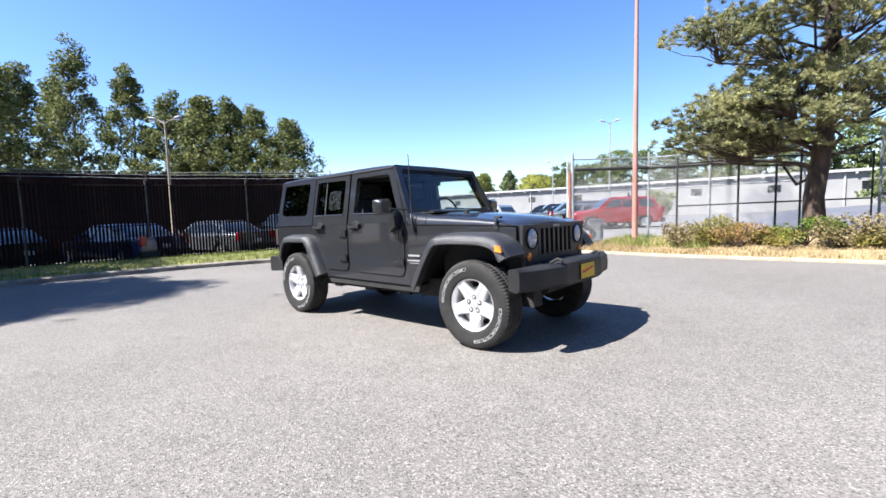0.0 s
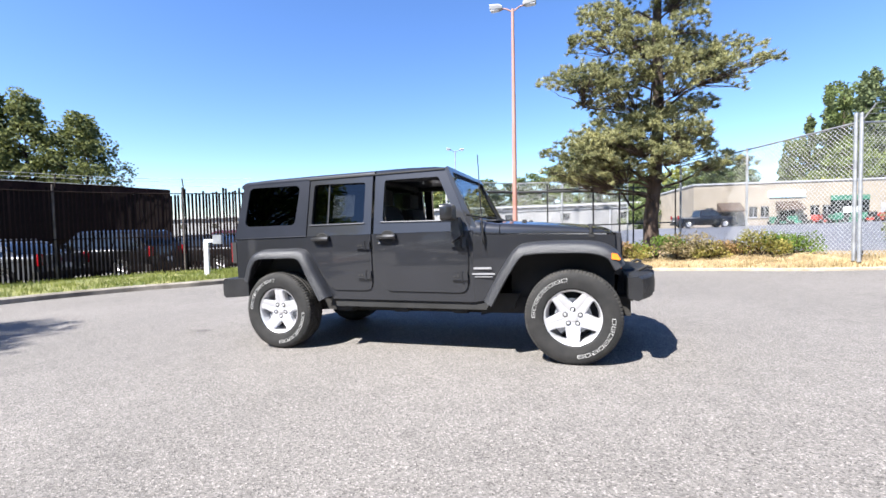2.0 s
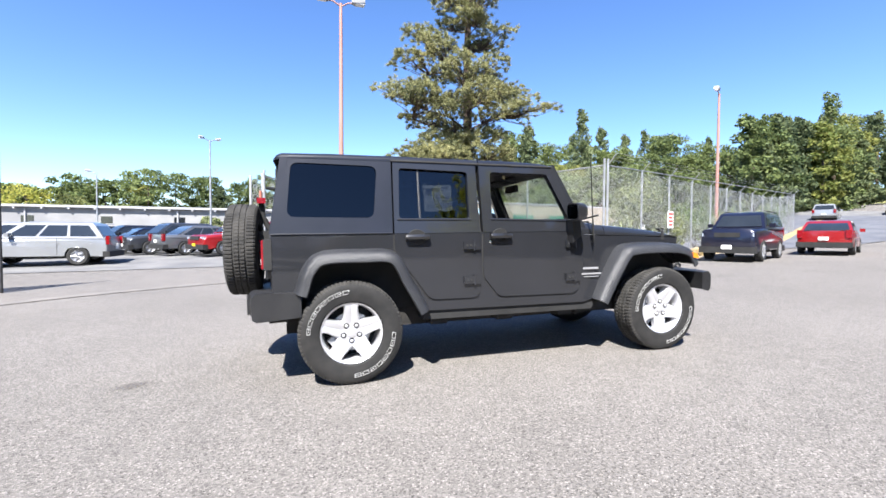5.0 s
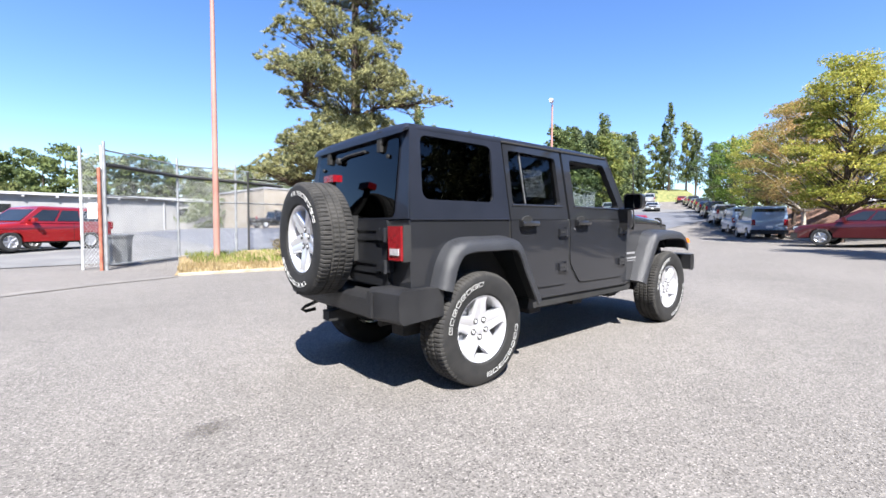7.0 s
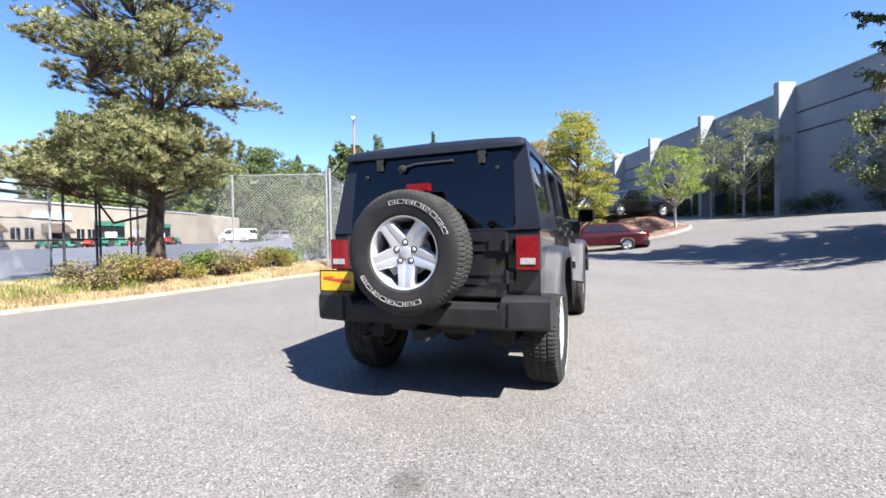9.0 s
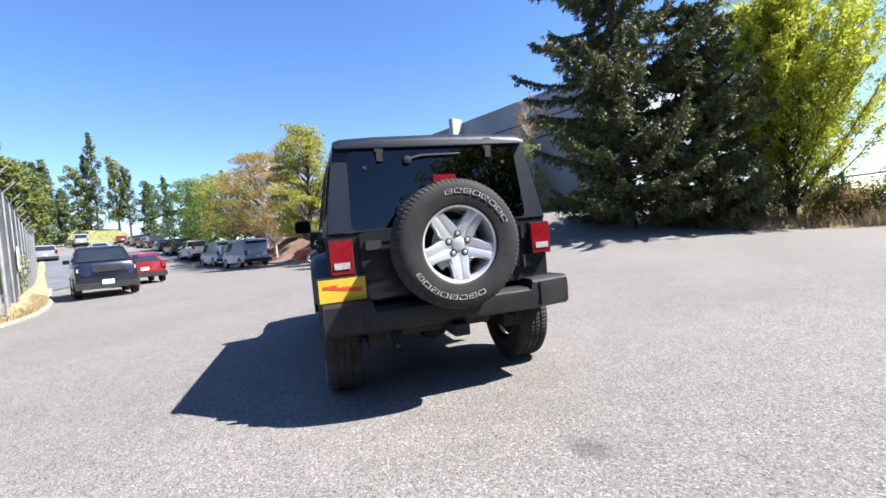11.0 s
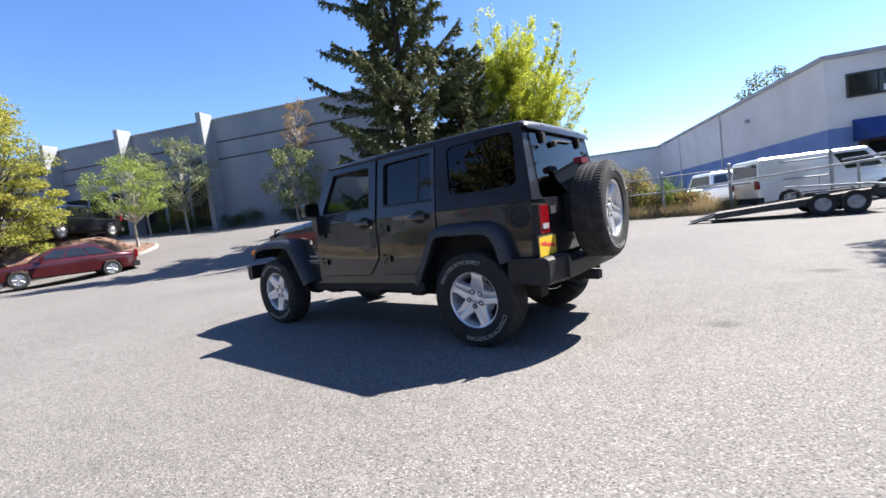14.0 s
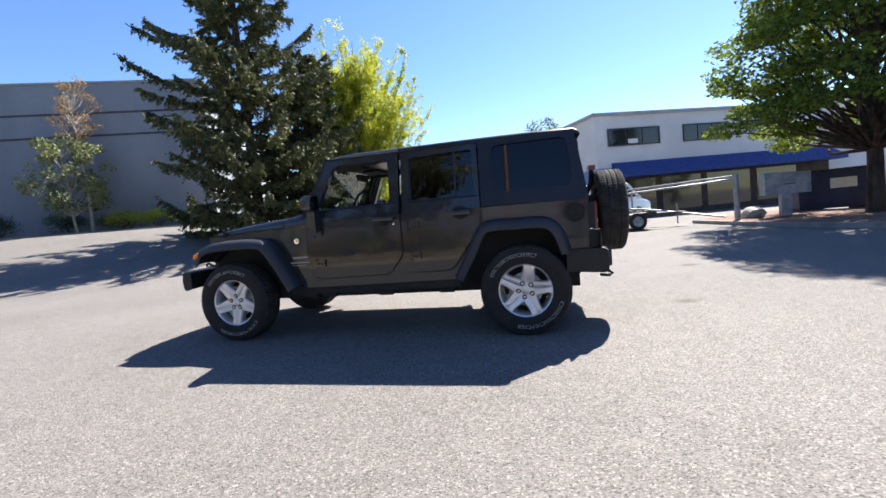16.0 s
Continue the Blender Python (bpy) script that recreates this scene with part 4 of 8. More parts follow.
for x in (-1.473, 1.437):
    bm = tube([(x, -0.67, 0.40), (x, 0.67, 0.40)], 0.045, 10)
    df = lambda r, a, w, x=x: (x + r * math.cos(a), (0.22 if x > 0 else 0.0) + w, 0.39 + r * math.sin(a))
    lathe([(0.03, -0.13), (0.11, -0.09), (0.135, 0), (0.11, 0.09), (0.03, 0.13)], df, 16, bm)
    part("axle", bm, UNDERSIDE, SUV)
    for s in (-1, 1):
        part("shock_absorber", tube([(x + 0.12, s * 0.50, 0.36), (x + 0.10, s * 0.46, 0.75)], 0.032, 8), UNDERSIDE, SUV)
        part("control_arm", tube([(x - 0.02, s * 0.46, 0.34), (x - math.copysign(0.62, x), s * 0.42, 0.44)], 0.026, 8), UNDERSIDE, SUV)


# wheels: built once about the axle, shared by all five
def wheel_meshes():
    at = lambda r, a, w: (r * math.cos(a), w, r * math.sin(a))
    steps = 320
    bm = bmesh.new()
    prof = [(0.222, -0.095, 0), (0.245, -0.115, 0), (0.30, -0.128, 0), (0.345, -0.126, 0), (0.372, -0.118, 1), (0.388, -0.104, 1), (0.393, -0.088, 2), (0.394, -0.055, 3), (0.384, -0.05, 4), (0.384, -0.042, 4), (0.395, -0.037, 5), (0.395, -0.006, 6), (0.385, -0.003, 4), (0.385, 0.003, 4), (0.395, 0.006, 5), (0.395, 0.037, 6), (0.384, 0.042, 4), (0.384, 0.05, 4), (0.394, 0.055, 3), (0.393, 0.088, 2), (0.388, 0.104, 1), (0.372, 0.118, 1), (0.345, 0.126, 0), (0.30, 0.128, 0), (0.245, 0.115, 0), (0.222, 0.095, 0)]
    rows = []
    for r, w, k in prof:
        row = []
        for i in range(steps):
            ph = i % 4
            cut = {0: 0, 1: 0.006 if ph == 0 else 0, 2: 0.008 if ph == 0 else 0, 3: 0.008 if ph == 0 else 0, 4: 0, 5: 0.007 if ph == 2 else 0, 6: 0.007 if ph == 3 else 0}[k]
            row.append(bm.verts.new(at(r - cut, i * 2 * math.pi / steps, w)))
        rows.append(row)
    for a, b in zip(rows, rows[1:]):
        for i in range(steps):
            j = (i + 1) % steps
            f = bm.faces.new((a[i], a[j], b[j], b[i]))
    for f in bm.faces:
        c = f.calc_center_median()
        f.material_index = 1 if math.hypot(c.x, c.z) > 0.373 else 0
    tyre = mesh_object("tyre", bm, (RUBBER, TREAD_DUST), smooth=25)
    bm = lathe([(0.205, -0.09), (0.205, 0.03), (0.214, 0.075), (0.222, 0.098), (0.232, 0.104), (0.236, 0.098), (0.226, 0.075)], at, 64)
    for k in range(5):
        a0 = k * 2 * math.pi / 5 + math.pi / 2
        c, s = math.cos(a0), math.sin(a0)
        rings = []
        for r, hw, top in ((0.030, 0.050, 0.062), (0.08, 0.066, 0.070), (0.125, 0.060, 0.080), (0.165, 0.053, 0.088), (0.200, 0.052, 0.094), (0.222, 0.075, 0.094)):
            sec = [(-hw, 0.02), (-hw, top - 0.014), (-hw + 0.010, top), (-0.012, top + 0.001), (0, top - 0.004), (0.012, top + 0.001), (hw - 0.010, top), (hw, top - 0.014), (hw, 0.02)]
            rings.append([(r * c - t * s, w, r * s + t * c) for t, w in sec])
        loft(rings, bm=bm)
    lathe([(0.088, 0.02), (0.088, 0.060), (0.082, 0.067), (0.042, 0.067), (0.040, 0.071), (0.034, 0.074), (0.001, 0.075)], at, 32, bm)
    for k in range(5):
        a0 = k * 2 * math.pi / 5 + math.pi / 2 + math.pi / 5
        cx, cz = 0.0635 * math.cos(a0), 0.0635 * math.sin(a0)
        lathe([(0.0125, 0.055), (0.0125, 0.073), (0.009, 0.077), (0.001, 0.078)], lambda r, a, w: (cx + r * math.cos(a), w, cz + r * math.sin(a)), 10, bm)
    rim = mesh_object("rim", bm, ALLOY, smooth=30)
    bm = bmesh.new()
    for k in range(5):
        a0 = k * 2 * math.pi / 5 + math.pi / 2 + math.pi / 5
        cx, cz = 0.0635 * math.cos(a0), 0.0635 * math.sin(a0)
        hub = lambda r, a, w: (cx + r * math.cos(a), w, cz + r * math.sin(a))
        lathe([(0.0215, 0.0675), (0.0215, 0.0712), (0.0135, 0.0712)], hub, 12, bm)
    lathe([(0.200, -0.06), (0.06, -0.055), (0.001, -0.055)], at, 32, bm)
    nuts = mesh_object("lug_recess", bm, BLACK)
    bm = lathe([(0.150, 0.0), (0.150, 0.012), (0.085, 0.012), (0.08, 0.02)], at, 40)
    a0 = 0.6
    box(bm, (0.095, -0.005, -0.05), (0.175, 0.03, 0.07))
    disc = mesh_object("brake_disc", bm, STEEL, smooth=30)
    marks = []
    for letters, reach, style in ((8, radians(86), 0), (8, radians(88), 1)):
        bm = bmesh.new()
        for i in range(letters):
            a = reach * (0.5 - (i + 0.5) / letters)
            half = reach / letters * 0.40
            bars = [(0.303, 0.3055, -half, half * 0.8), (0.3285, 0.331, -half * 0.8, half), (0.3055, 0.3285, -half, -half * 0.80)]
            bars += [(0.3055, 0.3285, half * 0.80, half)] if (i + style) % 3 else [(0.317, 0.331, half * 0.72, half)]
            bars += [(0.3145, 0.3175, -half * 0.3, half * 0.7)] if (i + style) % 2 else []
            for r0, r1, da, db in bars:
                q = [(r0, a + da), (r1, a + da), (r1, a + db), (r0, a + db)]
                loft([[(r * math.cos(t), w, r * math.sin(t)) for r, t in q] for w in (0.12, 0.1305)], bm=bm)
        marks.append(mesh_object("sidewall_lettering", bm, LETTER_WHITE))
    return tyre, rim, nuts, disc, *marks


FIRST = wheel_meshes()


def fit_wheel(name, m, label, spoke, first, second):
    """Hang a wheel: the turn of its rim and of the two arcs of raised letters, in degrees as seen from outside."""
    w = new(name)
    w.parent, w.matrix_basis = SUV, m
    w["label"] = label
    for o, turn in zip(FIRST, (0, spoke - 90, spoke - 90, 40, first, second)):
        if o.parent is None:
            c = o
        else:
            c = o.copy()
            scene.collection.objects.link(c)
        c.parent, c.matrix_basis = w, Matrix.Rotation(radians(turn if o in FIRST[1:4] else turn - 180), 4, "Y")
    return w


LABEL = "silver five-spoke alloy wheel with white-lettered tyre"
for x, sgn, spoke, first, second in ((-1.473, -1, 90, 135, -45), (1.437, -1, -90, 138, -42), (-1.473, 1, 78, 112, -62), (1.437, 1, -90, 100, -80)):
    fit_wheel("wheel", Matrix.Translation((x, sgn * 0.724, 0.393)) @ pose(0, 0, 0, 0, 0, 0 if sgn > 0 else 180), LABEL, spoke, first, second)
fit_wheel("spare_wheel", Matrix.Translation((-2.30, 0.02, 1.02)) @ pose(0, 0, 0, 0, 0, 90), "silver spare wheel hung on the tailgate", -90, 62, 250)
part("spare_carrier", boxed((-2.20, -0.16, 0.86), (-2.05, 0.20, 1.18), 0.03), BLACK, SUV)

# ---- kerbs, verges and beds ----
RIGHT_KERB = [(-2.0, 8.2), (-0.7, 7.95), (0.8, 7.6), (2.6, 7.4), (4.6, 7.25), (6.4, 7.05), (8.6, 7.5), (11.8, 8.75), (14.6, 10.1), (20, 12.6), (34, 19.1), (60, 31)]
LEFT_KERB = [(-10.9, -14), (-10.6, -8), (-10.45, -3.3), (-10.3, -1.0), (-9.75, 1.4), (-8.9, 3.0), (-8.0, 4.0), (-7.55, 4.9), (-7.75, 6.0), (-8.2, 6.9)]
KERB_YELLOW = material("straw_stained_kerb", (0.263, 0.219, 0.153), (0.365, 0.321, 0.255), 3, 0.9, bump=0.4, bump_scale=40, fine=0.2)
kerb(RIGHT_KERB, "low concrete kerb stained by dry grass", 0.12, 0.06, mat_=KERB_YELLOW)
kerb(LEFT_KERB, "weathered dirty kerb beside grass", mat_=material("dirty_kerb", (0.13, 0.115, 0.095), (0.25, 0.225, 0.19), 3, 0.9, bump=0.4, bump_scale=40, fine=0.25))
RIGHT_FENCE_LINE = [(-1.2, 12.9), (0.2, 11.2), (1.6, 11.2), (3.0, 11.3), (4.6, 11.0), (6.0, 9.6), (8.4, 8.05), (11.4, 9.45), (14.2, 10.75), (19.6, 13.25), (33.6, 19.8), (59.6, 31.8)]
tagged(strip("verge", [(x - 0.05, y + 0.13) for x, y in RIGHT_KERB], RIGHT_FENCE_LINE, DRY_GRASS_SOIL, 0.05, 0.34, 10, 0.05, taper=6), "straw-coloured dry grass verge", "verge", kind="structure")
LEFT_FENCE_LINE = [(-15.2, -14), (-14.6, -8), (-14.0, -2.9), (-13.4, 0.2), (-12.7, 2.2), (-11.8, 4.0), (-10.9, 5.2), (-9.8, 6.2), (-9.0, 6.8), (-8.35, 7.2)]
tagged(strip("grass_verge", [(x - 0.13, y + 0.03) for x, y in LEFT_KERB], LEFT_FENCE_LINE, GREEN_SOIL, 0.12, 0.22, 10, 0.05), "patchy green grass verge by a fence", "verge", kind="structure")
tagged(strip("gutter", [(-7.4, 4.4), (-6.6, 5.4), (-5.3, 6.45), (-3.5, 7.45), (-2.0, 7.95)], [(-7.75, 4.7), (-6.85, 5.75), (-5.5, 6.8), (-3.65, 7.8), (-2.1, 8.3)], material("worn_gutter", (0.125, 0.115, 0.105), (0.175, 0.16, 0.147), 2, 0.9, fine=0.25, fine_scale=90), 0.006, 0.006, 2, 0.0), "flush concrete gutter across the driveway", "gutter", kind="structure")
def lot_z(x, y):
    """The yards behind the fences: a little above the street and climbing away from it."""
    return gz(x, y) + 0.02 + 0.2 * ss(y, 13.5, 20) + 0.5 * ss(y, 20, 48) * ss(x, -4, 10)


tagged(grid_sheet("storage_lot", list(np.arange(-40, 61, 2.0)), list(np.arange(13.5, 66, 1.5)), lot_z, LOT), "pale dusty gravel storage lot", "lot", kind="structure")
tagged(grid_sheet("side_lot", list(np.arange(0.6, 52, 1.6)), list(np.arange(13.6, 54, 1.6)), lambda x, y: lot_z(x, y) + 0.02, material("blue_grey_asphalt", (0.075, 0.08, 0.095), (0.113, 0.117, 0.133), 0.8, 0.85, fine=0.2, fine_scale=40)), "blue-grey asphalt lot of a workshop", "lot", kind="structure")


def site_point(s, d):
    p = U * s + N * (d - 23.5)
    return p.x, p.y


BED_EDGE = [(60, 14.9), (45, 15.0), (34, 15.1), (27, 15.1), (23.0, 14.8), (20.6, 13.4), (19.3, 11.4), (18.9, 9.6), (19.6, 8.0), (21.4, 7.3), (24, 7.6), (30, 8.2), (45, 8.4)]
bed_line = [site_point(s, d) for s, d in BED_EDGE]
bed_back = [site_point(s, d) for s, d in ((60, 11.6), (45, 11.6), (34, 11.6), (28, 11.5), (25.0, 11.4), (24.0, 11.2), (23.6, 11.0), (23.5, 10.7), (23.7, 10.4), (24.4, 10.2), (26, 10.1), (31, 10.1), (45, 10.1))]
tagged(strip("planting_bed", bed_line, bed_back, MULCH, 0.11, 0.16, 12, 0.10), "reddish bark mulch bank", "planting bed", kind="structure")
kerb(bed_line, "pale concrete kerb round a planting bed", side=1)
tagged(strip("planting_bed", [site_point(s, 1.3) for s in (2, 8, 14, 20, 28, 40, 60)], [site_point(s, -1.2) for s in (2, 8, 14, 20, 28, 40, 60)], MULCH, 0.06, 0.2, 6, 0.06), "dark mulch strip along the grey building", "planting bed", kind="structure")
kerb([site_point(s, 1.3) for s in (60, 40, 28, 20, 14, 8, 2)], "low kerb along the grey building", side=-1)
SCRUB_EDGE = [(9.5, -13.2), (7.4, -15.0), (4.5, -16.3), (2.3, -17.0), (0.6, -17.2), (-0.9, -17.0)]
tagged(strip("scrub_bank", SCRUB_EDGE, [(13.5, -19.0), (9.5, -21), (6.0, -22), (3.0, -22.5), (0.9, -22.5), (-1.0, -22)], DRY_GRASS_SOIL, 0.0, 0.5, 10, 0.12), "dry weedy bank with bare soil", "verge", kind="structure")
CORNER_BED = [(-7.6, -14.2), (-7.9, -12.4), (-8.2, -10.6), (-8.8, -8.4), (-9.8, -6.4), (-11.5, -4.8)]
tagged(strip("corner_bed", CORNER_BED, [(-10.5, -15.2), (-12, -14.0), (-13.5, -12.0), (-14.5, -10), (-15.5, -8), (-16, -6)], MULCH, 0.12, 0.2, 8, 0.05), "raised planted corner with bare soil", "planting bed", kind="structure")
kerb(CORNER_BED, "concrete kerb round a corner bed", side=-1)


def stain_material():
    """A worn dark patch that fades out unevenly towards its rim."""
    m = bpy.data.materials.new("worn_stain")
    m.use_nodes = True
    nt = m.node_tree
    out, bs = nt.nodes["Material Output"], nt.nodes["Principled BSDF"]
    bs.inputs["Roughness"].default_value = 0.9
    bs.inputs["Base Color"].default_value = (0.075, 0.066, 0.058, 1)
    tc, ln, no, add, mr, mix, tr = (nt.nodes.new(k) for k in ("ShaderNodeTexCoord", "ShaderNodeVectorMath", "ShaderNodeTexNoise", "ShaderNodeMath", "ShaderNodeMapRange", "ShaderNodeMixShader", "ShaderNodeBsdfTransparent"))
    ln.operation = "LENGTH"
    no.inputs["Scale"].default_value, no.inputs["Detail"].default_value = 5.0, 8.0
    nt.links.new(tc.outputs["Object"], ln.inputs[0])
    nt.links.new(tc.outputs["Object"], no.inputs["Vector"])
    nt.links.new(ln.outputs["Value"], add.inputs[0])
    nt.links.new(no.outputs["Fac"], add.inputs[1])
    mr.inputs["From Min"].default_value, mr.inputs["From Max"].default_value = 1.35, 0.75
    mr.inputs["To Min"].default_value, mr.inputs["To Max"].default_value = 0.0, 0.32
    nt.links.new(add.outputs["Value"], mr.inputs["Value"])
    nt.links.new(mr.outputs["Result"], mix.inputs["Fac"])
    nt.links.new(tr.outputs["BSDF"], mix.inputs[1])
    nt.links.new(bs.outputs["BSDF"], mix.inputs[2])
    nt.links.new(mix.outputs["Shader"], out.inputs["Surface"])
    return m


STAIN = stain_material()
for x, y, r, sx in ((-3.08, -0.31, 0.13, 1.5), (-3.9, -2.9, 0.18, 1.5)):
    bm = bmesh.new()
    bm.faces.new([bm.verts.new((math.cos(a), math.sin(a), 0)) for a in (k * math.pi / 16 for k in range(32))])
    o = tagged(mesh_object("asphalt_stain", bm, STAIN), "brownish worn stain on the asphalt", "stain", kind="structure")
    o.matrix_basis = pose(x, y, gz(x, y) + 0.008, 0, -1.09, 20) @ Matrix.Diagonal((r * sx, r, 1, 1))
for line in ([(-0.5, -1.14), (-1.35, -1.35), (-1.92, -1.49), (-2.3, -1.6), (-2.6, -1.73), (-3.1, -1.98)],):
    pts = smooth_path(line, 14)
    bm = bmesh.new()
    rows = []
    for i, p in enumerate(pts):
        q = (p[0] + 0.03 * noise.noise(Vector((p[0] * 9, p[1] * 9, 1))), p[1] + 0.03 * noise.noise(Vector((p[0] * 9, p[1] * 9, 5))))
        w = 0.0006 + 0.0014 * abs(noise.noise(Vector((i * 0.7, 0, 0))))
        rows.append([bm.verts.new((q[0], q[1] - w, gz(*q) + 0.0043)), bm.verts.new((q[0], q[1] + w, gz(*q) + 0.0043))])
    for a, b in zip(rows, rows[1:]):
        bm.faces.new((a[0], a[1], b[1], b[0]))
    tagged(mesh_object("asphalt_crack", bm, PATCH), "hairline crack in the asphalt", "crack", kind="structure")

# ---- buildings ----
GREY_PANEL = material("grey_tilt_up_concrete", (0.20, 0.22, 0.255), (0.26, 0.28, 0.315), 0.35, 0.85, bump=0.1, bump_scale=6, fine=0.04, fine_scale=12, stretch=(1, 1, 0.4))
# Wall grey made paler: the sun on the fins is in this colour.
FIN_SUNLIT = material("sunlit_fin_grey", (0.263, 0.270, 0.282), (0.307, 0.314, 0.321), 0.5, 0.8, fine=0.04)
REVEAL = material("dark_reveal", (0.05, 0.04, 0.045), (0.08, 0.065, 0.07), 2, 0.8)
SHOP_GLASS = material("dark_window_glass", (0.012, 0.014, 0.016), (0.02, 0.022, 0.025), 1.5, 0.06, spec=0.7)
BLUE_BAND = material("blue_wall_paint", (0.12, 0.20, 0.42), (0.16, 0.25, 0.48), 0.7, 0.7, fine=0.05)
AWNING = material("blue_awning_canvas", (0.010, 0.035, 0.16), (0.018, 0.055, 0.22), 3, 0.8, bump=0.2, bump_scale=5)
BEIGE = material("beige_wall_paint", (0.248, 0.212, 0.165), (0.314, 0.270, 0.212), 0.6, 0.85, fine=0.06)
WEATHERED_WHITE = material("weathered_white_wall", (0.1895, 0.1895, 0.1930), (0.2456, 0.2431, 0.2405), 0.4, 0.85, bump=0.1, bump_scale=8, fine=0.08)
ROOF_TRIM = material("grey_roof_trim", (0.30, 0.30, 0.31), (0.38, 0.38, 0.39), 2, 0.6)
CAR_RUBBER = material("car_tyre", (0.014, 0.014, 0.014), (0.025, 0.025, 0.024), 9, 0.85)
BROWN_STEEL = material("rust_brown_sheet", (0.016, 0.008, 0.007), (0.034, 0.018, 0.014), 1.5, 0.85, spec=0.1, bump=0.1, fine=0.2, fine_scale=20, stretch=(1, 1, 0.2))


def site_prism(s0, s1, d0, d1, z0, z1, bm=None):
    return loft([[(*site_point(s, d), z) for s, d in ((s0, d0), (s1, d0), (s1, d1), (s0, d1))] for z in (z0, z1)], bm=bm)


OFFICE = thing("industrial_building", "large grey tilt-up concrete building with fins in a sunlit grey", "building")
WALL = part("wall", site_prism(8.2, 75, -40, -1.1, 0.5, 10.9), GREY_PANEL, OFFICE)
part("parapet_cap", site_prism(8.1, 75.1, -40.1, -1.02, 10.9, 11.0), ROOF_TRIM, OFFICE)
for z in (9.2, 7.9):
    part("reveal_line", site_prism(8.3, 22.2, -1.11, -1.085, z - 0.06, z + 0.06), REVEAL, WALL)
for k in range(7):
    s = 22.5 + 7.75 * k
    if k > 0:
        part("fin", site_prism(s - 0.2, s + 0.2, -1.08, 0.1, 1.8, 11.3), FIN_SUNLIT, OFFICE, "projecting concrete fin coloured paler for the sun on it")
        for z in (9.2, 7.9):
            part("reveal_line", site_prism(s - 7.2, s - 0.3, -1.11, -1.085, z - 0.06, z + 0.06), REVEAL, WALL)
    else:
        part("fin", site_prism(s - 0.22, s + 0.2, -1.08, 0.1, 1.8, 11.3), FIN_SUNLIT, OFFICE, "projecting concrete fin coloured paler for the sun on it")
    for j in range(3):
        a = s + 0.6 + 2.4 * j
        w = part("window", site_prism(a, a + 2.1, -1.10, -1.075, 2.9 + 0.03 * (s - 22), 6.6), SHOP_GLASS, OFFICE, "dark glazed bay")
        part("mullion", site_prism(a + 1.02, a + 1.08, -1.075, -1.05, 2.9 + 0.03 * (s - 22), 6.6), BLACK_STEEL, w)
part("door_canopy_light", boxed((0, 0, 0), (0.2, 0.2, 0.1)), ROOF_TRIM, OFFICE).matrix_basis = pose(*site_point(41, -1.0), 6.3)

DEPOT = thing("depot_building", "white two-storey depot with a blue band", "building")
WALL = part("wall", site_prism(-45, -15.4, -34, 3.4, -0.6, 6.42), WHITE_PAINT, DEPOT)
part("roof_edge", site_prism(-45.1, -15.25, -34.1, 3.52, 6.42, 6.62), ROOF_TRIM, DEPOT)
part("blue_band", site_prism(-15.41, -15.385, -34, 3.41, -0.5, 3.15), BLUE_BAND, DEPOT, "light blue painted lower wall")
part("blue_band", site_prism(-16.6, -15.39, 3.39, 3.415, -0.5, 3.15), BLUE_BAND, DEPOT, "light blue painted lower wall")
for a, b in ((-20.0, -16.3), (-25.2, -21.9), (-31, -27.2)):
    w = part("window", site_prism(a, b, 3.36, 3.43, 4.55, 5.55), SHOP_GLASS, DEPOT, "dark first-floor window")
    part("window_frame", bevel(panel_with_hole([(a - 0.06, 4.49), (b + 0.06, 4.49), (b + 0.06, 5.61), (a - 0.06, 5.61)], [(a + 0.02, 4.57), (b - 0.02, 4.57), (b - 0.02, 5.53), (a + 0.02, 5.53)], lambda s, z, w_: (*site_point(s, 3.4 + w_), z), 0.0, 0.06), 0), BLACK_STEEL, w)
    for k in range(1, 3):
        s = a + (b - a) * k / 3
        part("mullion", site_prism(s - 0.025, s + 0.025, 3.43, 3.46, 4.55, 5.55), BLACK_STEEL, w)
part("hung_poster", site_prism(-18.4, -17.7, 3.432, 3.436, 4.62, 4.9), PAPER, DEPOT)
bm = loft([[(*site_point(s, d), z) for d, z in ((3.42, 3.45), (4.7, 2.62), (4.7, 2.42), (3.42, 2.42))] for s in (-34, -16.4)])
part("awning", bm, AWNING, DEPOT, "dark blue canvas awning")
part("wing", site_prism(-15.4, -6.3, -52, -26, -1.0, 6.35), WHITE_PAINT, DEPOT)
part("wing_roof_edge", site_prism(-15.2, -6.15, -52.1, -25.85, 6.35, 6.55), ROOF_TRIM, DEPOT)
# Dark strip: the shade under the awning is put into the wall's colour.
part("awning_shade_strip", site_prism(-34, -16.6, 3.39, 3.425, -0.5, 2.42), material("awning_shade_brown", (0.035, 0.025, 0.02), (0.07, 0.05, 0.04), 2, 0.8), DEPOT, "ground-floor wall coloured dark for the shade under the awning")
for a, b in ((-19.5, -17.0), (-23.0, -20.0), (-27, -23.5), (-31, -27.6)):
    part("shop_window", site_prism(a, b, 3.36, 3.435, 0.1, 2.3), SHOP_GLASS, DEPOT, "dark ground-floor window")
part("wall_lamp", boxed((-0.12, -0.12, -0.1), (0.12, 0.12, 0.1), 0.03), ROOF_TRIM, DEPOT).matrix_basis = pose(*site_point(-15.3, -4.5), 5.1)
for d in (-9.0, -19.0):
    part("downpipe", tube([(*site_point(-15.34, d), 0), (*site_point(-15.34, d), 6.4)], 0.06, 8), WHITE_PAINT, DEPOT)

